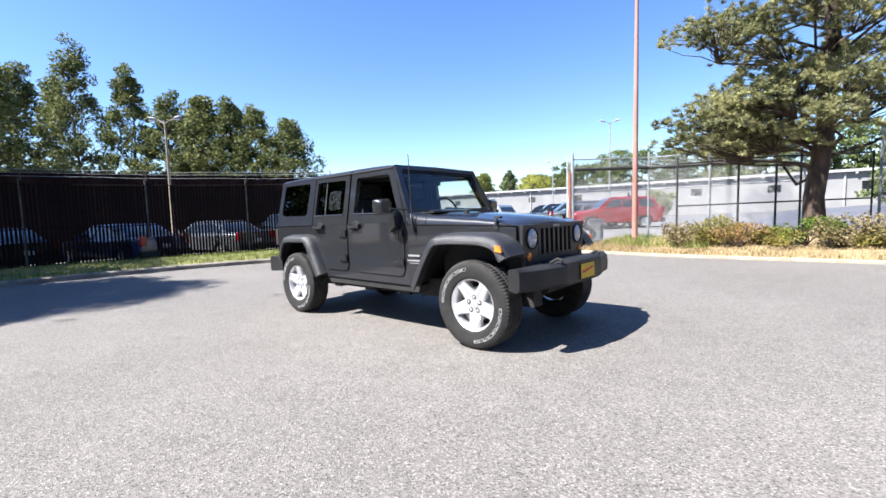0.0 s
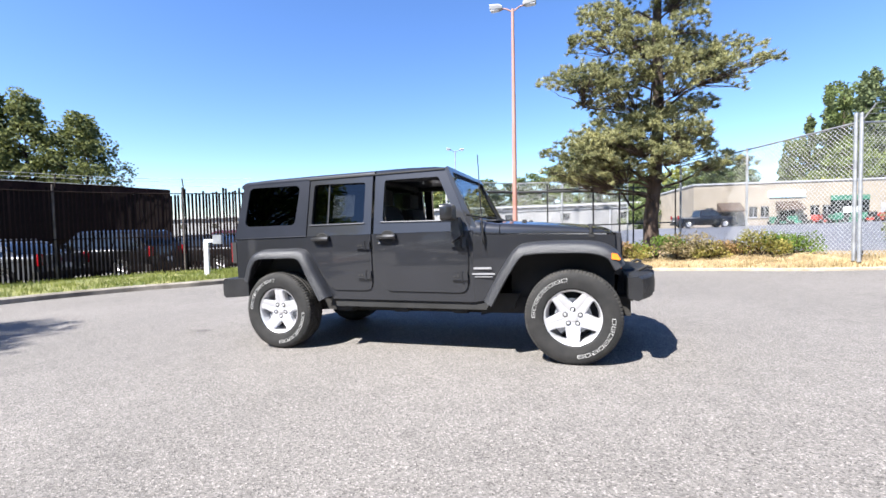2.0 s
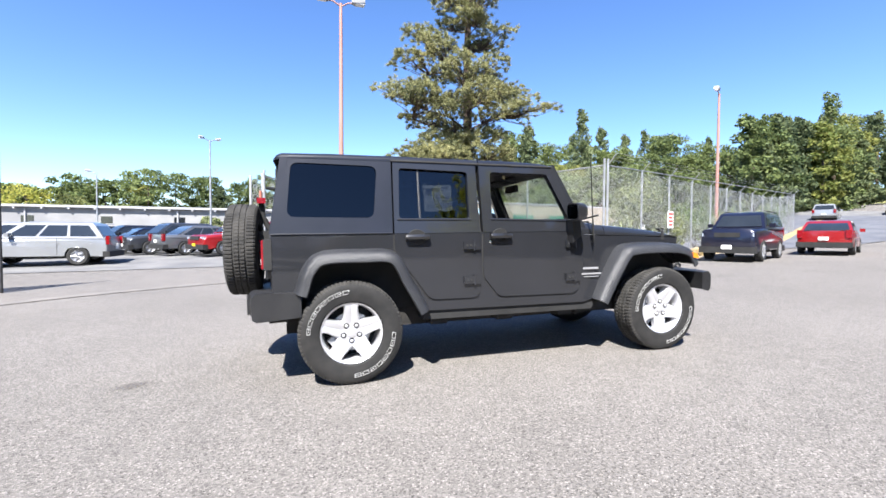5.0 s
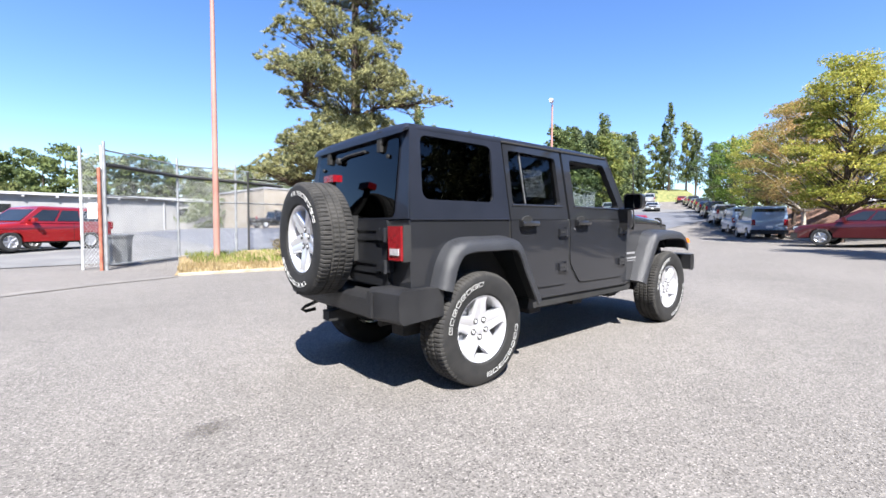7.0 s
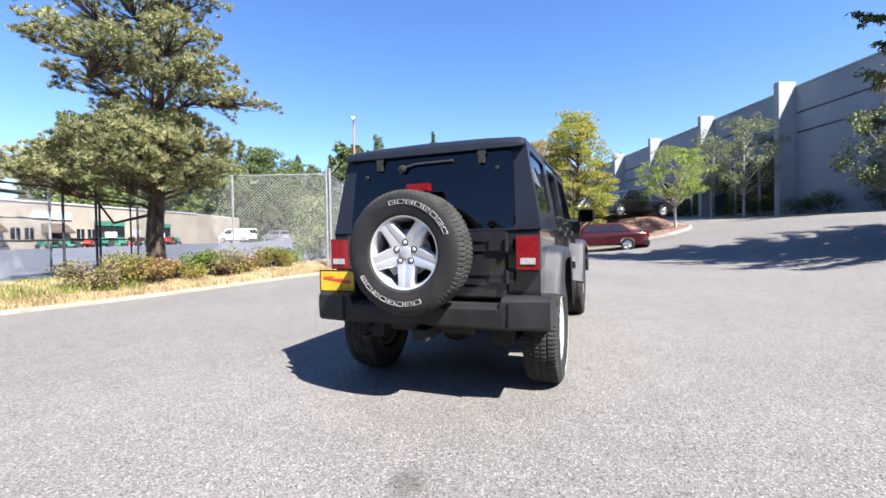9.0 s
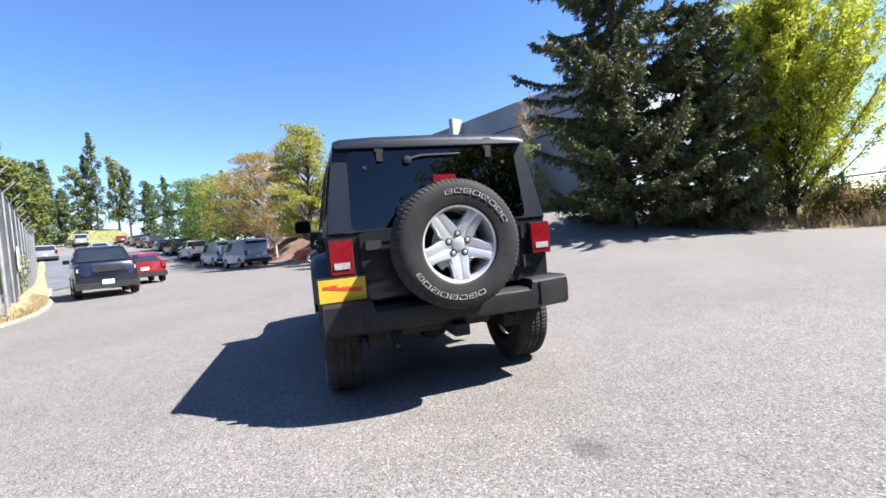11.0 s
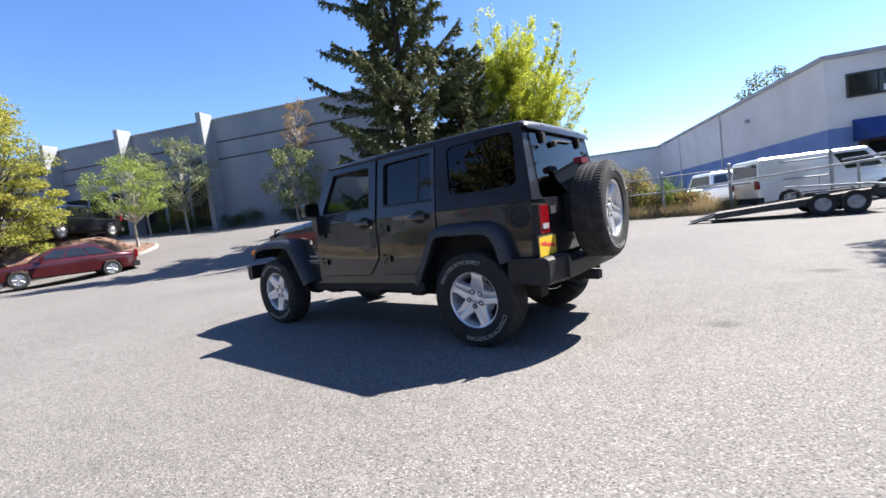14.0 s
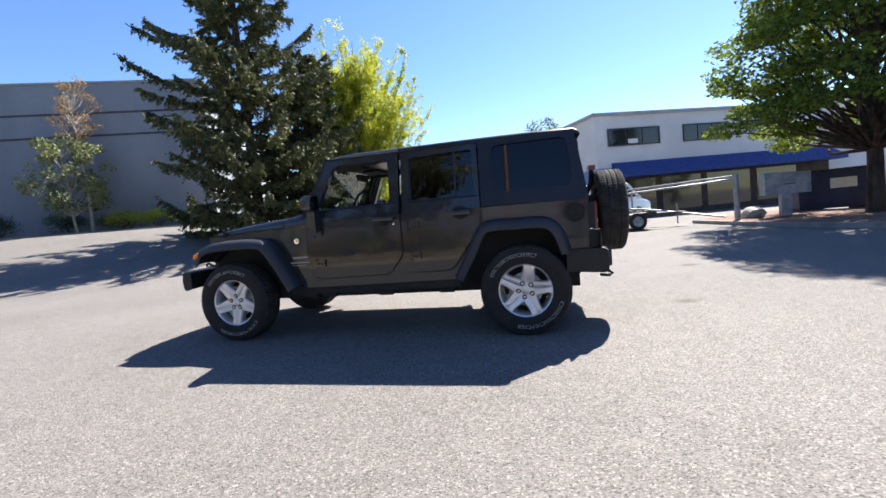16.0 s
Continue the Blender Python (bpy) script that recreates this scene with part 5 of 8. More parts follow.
SHED = thing("long_warehouse", "long low white warehouse with small windows", "building")
part("wall", boxed((-95, 68, -1.5), (11, 90, 4.75)), WEATHERED_WHITE, SHED)
part("roof_edge", boxed((-95.3, 67.4, 4.75), (11.3, 90, 5.05), 0.03), ROOF_TRIM, SHED)
for k in range(35):
    x = -93 + 3.0 * k
    part("rafter_end", boxed((x - 0.12, 67.45, 4.5), (x + 0.12, 68, 4.75)), ROOF_TRIM, SHED)
    if k % 3 == 0:
        w = part("window", boxed((x + 0.5, 67.95, 2.6), (x + 1.9, 68.1, 3.6)), SHOP_GLASS, SHED)
        part("window_frame", boxed((x + 0.42, 67.96, 2.5), (x + 1.98, 68.02, 2.6)), ROOF_TRIM, w)
for x in (-50, -38, -20, 5):
    part("downpipe", tube([(x, 67.9, -0.5), (x, 67.9, 4.5)], 0.12, 8), ROOF_TRIM, SHED)

LOW = thing("beige_building", "long low beige workshop with green garage doors", "building")
LOW_A, LOW_B = Vector((12.6, 49.2)), Vector((39.2, 52.4))
LOW_U = (LOW_B - LOW_A).normalized()
LOW_N = Vector((LOW_U.y, -LOW_U.x))  # out of the front, towards the yard
LOW_Z = 1.15
LOW_GREEN = material("green_doorway", (0.02, 0.10, 0.065), (0.05, 0.20, 0.13), 2, 0.6)
BROWN_AWNING = material("brown_awning_canvas", (0.045, 0.03, 0.022), (0.08, 0.055, 0.04), 3, 0.85)
MACHINE_RED = material("machine_red", (0.32, 0.03, 0.02), (0.42, 0.05, 0.03), 4, 0.5)


def low_at(u, v):
    p = LOW_A + LOW_U * u + LOW_N * v
    return p.x, p.y


def low_box(u0, u1, v0, v1, z0, z1):
    return loft([[(*low_at(u, v), z) for u, v in ((u0, v0), (u1, v0), (u1, v1), (u0, v1))] for z in (z0, z1)])


part("wall", low_box(0, 26.8, -14, 0, 0.3, 5.55), BEIGE, LOW)
part("roof_edge", low_box(-0.1, 26.9, -14.1, 0.1, 5.55, 5.72), ROOF_TRIM, LOW)
WING = [(39.2, 52.4), (50.0, 55.8), (46.0, 70.0), (36.0, 66.0)]
part("wing", loft([[(x, y, z) for x, y in WING] for z in (0.3, 5.5)]), BEIGE, LOW)
part("roof_edge", loft([[(x, y, z) for x, y in WING] for z in (5.5, 5.66)]), ROOF_TRIM, LOW)
part("base_band", low_box(0, 26.8, 0.0, 0.05, 0.3, LOW_Z + 0.35), material("grey_wall_base", (0.24, 0.21, 0.18), (0.32, 0.28, 0.24), 1, 0.85), LOW)
part("sign_board", low_box(7.2, 10.6, 0.0, 0.12, 4.0, 4.75), material("pale_blue_sign", (0.30, 0.50, 0.60), (0.45, 0.64, 0.70), 4, 0.7), LOW, "pale blue sign board")
for u in (3.4, 9.0):
    aw = loft([[(*low_at(a, v), z) for v, z in ((0.0, 3.6), (1.3, 2.75), (1.3, 2.6), (0.0, 2.6))] for a in (u - 1.1, u + 1.1)])
    part("awning", aw, BROWN_AWNING, LOW, "dark brown canvas awning")
    part("entrance", low_box(u - 0.7, u + 0.7, 0.0, 0.06, LOW_Z, 2.6), SHOP_GLASS, LOW, "dark glazed entrance")
for u in (1.2, 5.4, 6.5, 11.1, 12.2):
    w = part("window", low_box(u, u + 0.75, 0.0, 0.05, 2.0, 3.1), SHOP_GLASS, LOW)
    part("window_sill", low_box(u - 0.06, u + 0.81, 0.0, 0.12, 1.92, 2.0), ROOF_TRIM, w)
    part("mullion", low_box(u + 0.35, u + 0.40, 0.05, 0.08, 2.0, 3.1), ROOF_TRIM, w)
for u in (14.6, 20.8):
    # No opening here: the bay's inner shade is put into a dark plate.
    d = part("doorway_shade", low_box(u - 1.7, u + 1.7, 0.0, 0.05, LOW_Z, 4.05), SHOP_GLASS, LOW, "dark plate for the shade inside an open garage")
    part("door_head", low_box(u - 1.7, u + 1.7, 0.05, 0.12, 3.55, 4.05), LOW_GREEN, d, "dark green rolled door")
    part("stored_goods", low_box(u - 1.4, u + 1.3, 0.06, 0.5, LOW_Z, LOW_Z + 1.1), LOW_GREEN, d)
    part("white_crate", low_box(u - 0.6, u + 0.5, 0.06, 0.4, LOW_Z + 1.1, LOW_Z + 1.7), PAPER, d)
part("small_door", low_box(17.3, 18.3, 0.0, 0.05, LOW_Z, 3.2), ROOF_TRIM, LOW, "grey steel side door")


def garden_machine(u, v, mat_, label):
    """A ride-on mower: deck, hood, seat, wheels and a wheel on a column."""
    x, y = low_at(u, v)
    m = thing("garden_machine", label, "machine", pose(x, y, lot_z(x, y) + 0.02, 0, 0, 200 + 37 * u), "garden machines")
    part("hood", boxed((0.05, -0.28, 0.35), (0.85, 0.28, 0.85), 0.08), mat_, m)
    part("deck", boxed((-0.6, -0.5, 0.16), (0.3, 0.5, 0.36), 0.05), mat_, m)
    part("seat", boxed((-0.65, -0.24, 0.5), (-0.15, 0.24, 0.95), 0.08), BLACK, m)
    part("steering_column", tube([(0.1, 0, 0.8), (-0.05, 0, 1.15)], 0.03, 6), BLACK, m)
    for wx, r in ((0.6, 0.2), (-0.5, 0.28)):
        for sg in (-1, 1):
            part("wheel", tube([(wx, sg * 0.36, r), (wx, sg * 0.54, r)], r, 14), CAR_RUBBER, m)


for k in range(10):
    garden_machine(7.2 + 1.55 * k, 1.9 + 0.5 * (k % 3), (LOW_GREEN, LOW_GREEN, MACHINE_RED)[k % 3], "red ride-on mower outside the workshop" if k % 3 == 2 else "green ride-on mower outside the workshop")

BACK_WALL = thing("brown_wall", "tall rust-brown sheet wall of a yard", "wall", kind="structure")
p0, p1 = Vector((-24.5, -16)), Vector((-17.2, 11.0))
n_rib = 150
bm = bmesh.new()
rows = []
for i in range(n_rib * 2 + 1):
    p = p0.lerp(p1, i / (n_rib * 2))
    o = 0.04 if i % 4 in (1, 2) else 0.0
    rows.append([bm.verts.new((p.x + o, p.y, -0.6)), bm.verts.new((p.x + o, p.y, 3.35)), bm.verts.new((p.x - 0.2, p.y, 3.35)), bm.verts.new((p.x - 0.2, p.y, -0.6))])
for a, b in zip(rows, rows[1:]):
    for k in range(3):
        bm.faces.new((a[k], a[k + 1], b[k + 1], b[k]))
part("sheeting", bm, BROWN_STEEL, BACK_WALL)

# ---- fences, posts and lamps ----
ZINC_WIRE = material("zinc_wire", (0.336, 0.343, 0.350), (0.438, 0.445, 0.453), 3, 0.55, 0.2)


def chain_mesh(name, p0, p1, h, z_of, parent, pitch=0.075, wire=0.0038):
    """Wire netting between two places: two sets of slanting wires."""
    a, b = Vector(p0), Vector(p1)
    length = (b - a).length
    d = (b - a) / length
    n = Vector((-d.y, d.x))
    v, f = [], []
    for slope in (1, -1):
        k = -h if slope > 0 else 0
        start = -h if slope > 0 else 0.0
        end = length if slope > 0 else length + h
        u = start
        while u < end:
            if slope > 0:
                ua, ub = max(u, 0), min(u + h, length)
                za, zb = ua - u, ub - u
            else:
                ua, ub = max(u - h, 0), min(u, length)
                za, zb = u - ua, u - ub
            if ub - ua > 0.02:
                off = 0.004 * slope
                base = len(v)
                for uu, zz in ((ua, za), (ub, zb)):
                    x, y = a.x + d.x * uu + n.x * off, a.y + d.y * uu + n.y * off
                    z = z_of(x, y) + zz
                    q = wire * 0.7
                    v += [(x + d.x * q, y + d.y * q, z - q * slope), (x - d.x * q, y - d.y * q, z + q * slope), (x + n.x * wire, y + n.y * wire, z)]
                f += [(base, base + 1, base + 4, base + 3), (base + 1, base + 2, base + 5, base + 4), (base + 2, base, base + 3, base + 5)]
            u += pitch * 1.414
    ob = new(name, array_mesh(name, v, f, ZINC_WIRE))
    ob.parent = parent
    ob["kind"] = "stuff"
    return ob


def fence_run(label, corners, h, spacing, lift, arms=0, post_mat=None, netting=True, rails=(1.0,), radius=0.032, pitch=0.075, wire=0.0046):
    """Posts, rails and netting along corners of the plan; arms of barbed wire lean outward by their sign."""
    fence = thing("chain_link_fence", label, "fence")
    post_mat = post_mat or STEEL
    z_of = lambda x, y: gz(x, y) + lift(x, y) + 0.04
    for c0, c1 in zip(corners, corners[1:]):
        a, b = Vector(c0), Vector(c1)
        n = max(1, round((b - a).length / spacing))
        d = (b - a).normalized()
        side = Vector((-d.y, d.x)) * arms
        for i in range(n + (c1 == corners[-1])):
            p = a.lerp(b, i / n)
            z = gz(p.x, p.y) + lift(p.x, p.y)
            big = 1.2 if i == 0 else 1.0
            part("post", tube([(p.x, p.y, z - 0.1), (p.x, p.y, z + h + (0.2 if i == 0 else 0.04))], radius * big, 10), post_mat, fence)
            if arms:
                part("barb_arm", tube([(p.x, p.y, z + h), (p.x + side.x * 0.28, p.y + side.y * 0.28, z + h + 0.32)], 0.015, 6), post_mat, fence)
        za, zb = z_of(*a), z_of(*b)
        for r in rails:
            part("rail", tube([(a.x, a.y, za + h * r - 0.05), (b.x, b.y, zb + h * r - 0.05)], 0.022, 8), post_mat, fence)
        if arms:
            for k in (0.35, 0.65, 0.95):
                part("barbed_wire", tube([(a.x + side.x * 0.28 * k, a.y + side.y * 0.28 * k, za + h + 0.32 * k), (b.x + side.x * 0.28 * k, b.y + side.y * 0.28 * k, zb + h + 0.32 * k)], 0.004, 4), STEEL, fence)
        if netting:
            chain_mesh("wire_netting", a, b, h - 0.06, z_of, fence, pitch, wire)
    return fence


flat = lambda v: (lambda x, y: v)
FAR_END = Vector((7.22, 7.42)) + U * 30
fence_run("tall galvanised chain-link fence with barbed wire arms", [(7.22, 7.42), (FAR_END.x, FAR_END.y)], 2.95, 2.6, flat(0.26), arms=-1, rails=(1.0,))
fence_run("tall galvanised chain-link fence behind a verge", [(7.17, 7.52), (4.75, 13.1)], 2.95, 3.0, flat(0.28), rails=(1.0,))
fence_run("galvanised chain-link fence by a gateway", [(-3.15, 11.0), (-1.25, 13.2), (0.6, 13.7), (3.1, 14.5)], 3.0, 2.8, flat(0.05), rails=(1.0, 0.62, 0.03), pitch=0.06, wire=0.0042)
fence_run("black steel post fence behind bushes", [(0.25, 10.9), (1.75, 11.3), (2.6, 11.5), (3.1, 12.2), (4.6, 13.2)], 2.3, 1.5, flat(0.2), post_mat=BLACK_STEEL, netting=False, rails=(1.0, 0.45), radius=0.024)
GATE = thing("sliding_gate", "narrow chain-link sliding gate leaf", "gate")
for x, y in ((-3.62, 11.55), (-3.2, 11.05)):
    part("post", tube([(x, y, gz(x, y) - 0.1), (x, y, gz(x, y) + 3.15)], 0.036, 10), ZINC_WIRE, GATE, "pale galvanised gate post")
chain_mesh("wire_netting", (-3.62, 11.55), (-3.2, 11.05), 2.9, lambda x, y: gz(x, y) + 0.08, GATE)
part("notice", boxed((-0.14, -0.01, -0.2), (0.14, 0.01, 0.2), 0.004), PAPER, GATE, "small white notice").matrix_basis = pose(-3.40, 11.27, 1.45, 0, 0, -50)
RUST_STEEL = material("rusty_red_steel", (0.20, 0.055, 0.035), (0.36, 0.13, 0.08), 6, 0.8, fine=0.35, fine_scale=40)
RUST_POST = thing("rusty_post", "rusty red steel post beside a gate", "post")
part("shaft", tube([(-3.26, 10.98, gz(-3.26, 10.98) - 0.1), (-3.26, 10.98, gz(-3.26, 10.98) + 2.55)], 0.04, 10), RUST_STEEL, RUST_POST)
part("cap", tube([(-3.26, 10.98, gz(-3.26, 10.98) + 2.55), (-3.26, 10.98, gz(-3.26, 10.98) + 2.58)], 0.045, 10), RUST_STEEL, RUST_POST)
SCREEN_BAR = tagged(mesh_object("dark_rail", tube([(-3.1, 11.05, 2.62), (-1.25, 13.2, 2.66), (0.6, 13.7, 2.66), (2.4, 14.27, 2.64)], 0.055, 8), BLACK_STEEL), "thick black pipe across the fence", "rail")

# fence with brown privacy slats
SLATTED = thing("slatted_fence", "chain-link fence with dark brown privacy slats", "fence")
BROWN_SLAT = material("brown_plastic_slat", (0.006, 0.004, 0.004), (0.015, 0.009, 0.008), 3, 0.8, spec=0.1, fine=0.2, fine_scale=30)
BROWN_POST = material("weathered_brown_post", (0.05, 0.04, 0.036), (0.12, 0.10, 0.09), 4, 0.7, fine=0.2)
line = [Vector(p) for p in smooth_path([(-15.0, -11.5), (-14.6, -8), (-14.0, -2.9), (-13.4, 0.2), (-11.9, 4.0), (-9.9, 6.2), (-8.1, 7.25)], 12)]
marks = [0.0]
for a, b in zip(line, line[1:]):
    marks.append(marks[-1] + (b - a).length)


def along(u):
    for i in range(len(line) - 1):
        if u <= marks[i + 1] or i == len(line) - 2:
            t = (u - marks[i]) / (marks[i + 1] - marks[i])
            return line[i].lerp(line[i + 1], t), (line[i + 1] - line[i]).normalized()


slat_mesh = None
rng = random.Random(4)
far_slats = bmesh.new()
u = 0.0
while u < marks[-1]:
    p, d = along(u)
    tall = 2.54 + rng.uniform(-0.05, 0.04) + (0.09 if rng.random() < 0.18 else 0) + 0.05 * math.sin(u * 1.7)
    m = Matrix.Translation((p.x, p.y, gz(p.x, p.y) + 0.15 + rng.uniform(-0.03, 0.03))) @ pose(0, 0, 0, rng.uniform(-0.6, 0.6), rng.uniform(-0.35, 0.35), math.degrees(math.atan2(d.y, d.x))) @ Matrix.Diagonal((1, 1, tall / 2.56, 1))
    if u < marks[-1] - 17.0:
        for v in box(far_slats, (-0.032, -0.005, 0), (0.032, 0.005, 2.56)):
            v.co = m @ v.co
    else:
        if slat_mesh is None:
            slat_mesh = mesh_object("slat", boxed((-0.032, -0.005, 0), (0.032, 0.005, 2.56), 0.003, 1), BROWN_SLAT, SLATTED)
            o = slat_mesh
        else:
            o = slat_mesh.copy()
            scene.collection.objects.link(o)
        o.matrix_basis = m
    u += 0.096
part("far_slat", far_slats, BROWN_SLAT, SLATTED)["kind"] = "stuff"
u = 0.0
while u <= marks[-1]:
    p, d = along(u)
    z = gz(p.x, p.y)
    part("post", tube([(p.x, p.y - 0.05, z), (p.x, p.y - 0.05, z + 2.85)], 0.028, 8), BROWN_POST, SLATTED)
    n = Vector((-d.y, d.x)) * -1
    part("barb_arm", tube([(p.x, p.y, z + 2.8), (p.x + n.x * 0.25, p.y + n.y * 0.25, z + 3.1)], 0.016, 6), BROWN_POST, SLATTED)
    u += 3.05
for h in (2.66, 1.35, 0.25):
    part("rail", tube([(p.x + 0.02, p.y - 0.02, gz(p.x, p.y) + h) for p in line[::4] + [line[-1]]], 0.018, 6), BROWN_SLAT, SLATTED)
for k in (0.3, 0.65, 1.0):
    pts = []
    for p0_, p1_ in zip(line[::4], line[4::4]):
        d = (p1_ - p0_).normalized()
        n = Vector((d.y, -d.x))
        pts.append((p0_.x + n.x * 0.25 * k, p0_.y + n.y * 0.25 * k, gz(p0_.x, p0_.y) + 2.8 + 0.3 * k + rng.uniform(-0.03, 0.03)))
    part("barbed_wire", tube(pts, 0.006, 4), STEEL, SLATTED)
part("end_post", tube([(-8.0, 7.35, gz(-8.0, 7.35)), (-8.0, 7.35, gz(-8.0, 7.35) + 3.0)], 0.035, 10), BLACK_STEEL, SLATTED)

KEYPAD = thing("keypad_post", "white pedestal with a keypad box", "pedestal", on(-8.62, 4.95, 28))
part("pillar", boxed((-0.055, -0.055, 0), (0.055, 0.055, 1.12), 0.01), WHITE_PAINT, KEYPAD)
part("arm", boxed((-0.05, -0.05, 1.12), (0.34, 0.05, 1.21), 0.01), WHITE_PAINT, KEYPAD)
part("keypad_box", boxed((0.20, -0.09, 1.08), (0.42, 0.09, 1.33), 0.015), STEEL, KEYPAD)


def lamp_post(label, x, y, h, heads, radius=0.075, mat_=None, base=None, yaw=0.0, size=1.0):
    z = gz(x, y) + (base or 0)
    post = thing("street_lamp", label, "lamp", pose(x, y, z, 0, 0, yaw), group="yard lamps")
    part("pole", tube([(0, 0, 0), (0, 0, h * 0.45), (0, 0, h)], [radius, radius * 0.85, radius * 0.55], 12), mat_ or STEEL, post)
    for s in heads:
        part("arm", tube([(0, 0, h - 0.1), (s * 0.22, 0, h + 0.04), (s * 0.36, 0, h + 0.06)], 0.025, 8), mat_ or STEEL, post)
        bm = loft([[(s * (0.34 + k * 0.42 * size), yy * w * size, h + (zz * w + 0.05 * k) * size + 0.10) for yy, zz in ((-0.12, -0.07), (-0.15, 0.03), (-0.08, 0.10), (0.08, 0.10), (0.15, 0.03), (0.12, -0.07))] for k, w in ((0, 0.6), (0.3, 1.0), (1.0, 1.0))])
        head = part("lamp_head", bevel(bm, 0.01), ROOF_TRIM, post)
        part("lens", boxed((0.34 + 0.12 * size if s > 0 else -0.34 - 0.40 * size, -0.10 * size, h + 0.03), (0.34 + 0.40 * size if s > 0 else -0.34 - 0.12 * size, 0.10 * size, h + 0.06), 0.01), WHITE_LENS, head)
    return post


lamp_post("tall faded orange lamp post with two heads", -0.77, 10.25, 8.25, (-1, 1), 0.085, ORANGE_POLE, 0.25, 0)
lamp_post("yard lamp post with an orange base", 20.1, 14.6, 8.4, (-1,), 0.10, ORANGE_POLE, 0.3, 30)
lamp_post("far yard lamp on a thin pole", -7.7, 26.5, 7.0, (1, -1), 0.07, STEEL, 0.2, 30, 0.7)
lamp_post("weathered lamp pole behind a slatted fence", -14.5, 1.6, 5.0, (-1, 1), 0.06, material("weathered_pole", (0.20, 0.15, 0.11), (0.33, 0.27, 0.21), 3, 0.8), 0.1, 40, 0.55)
lamp_post("distant yard lamp post", -19, 40, 6.5, (-1,), 0.07, None, 0.2, 10)

SIGN = thing("warning_sign", "white sign with red lettering bars on a fence", "sign", pose(11.75, 9.45, gz(11.75, 9.4) + 1.55, 0, 0, 25))
part("board", boxed((-0.26, -0.012, -0.33), (0.26, 0.012, 0.33), 0.004), PAPER, SIGN)
for k in range(4):
    part("lettering_bar", boxed((-0.2, -0.017, 0.18 - 0.14 * k), (0.2 - 0.05 * (k % 2), -0.012, 0.26 - 0.14 * k)), RED_INK, SIGN)

# ---- parked vehicles ----
CAR_GLASS = material("car_window_glass", (0.014, 0.017, 0.02), (0.02, 0.024, 0.028), 1, 0.05, spec=0.8)
CAR_RIM = material("car_rim", (0.45, 0.45, 0.46), (0.55, 0.55, 0.56), 5, 0.35, 0.8)


def car_paint(name, c):
    return material(name, c, tuple(min(1, v * 1.12 + 0.004) for v in c), 1.2, 0.28, 0.35, coat=0.9, fine=0.05, fine_scale=700)


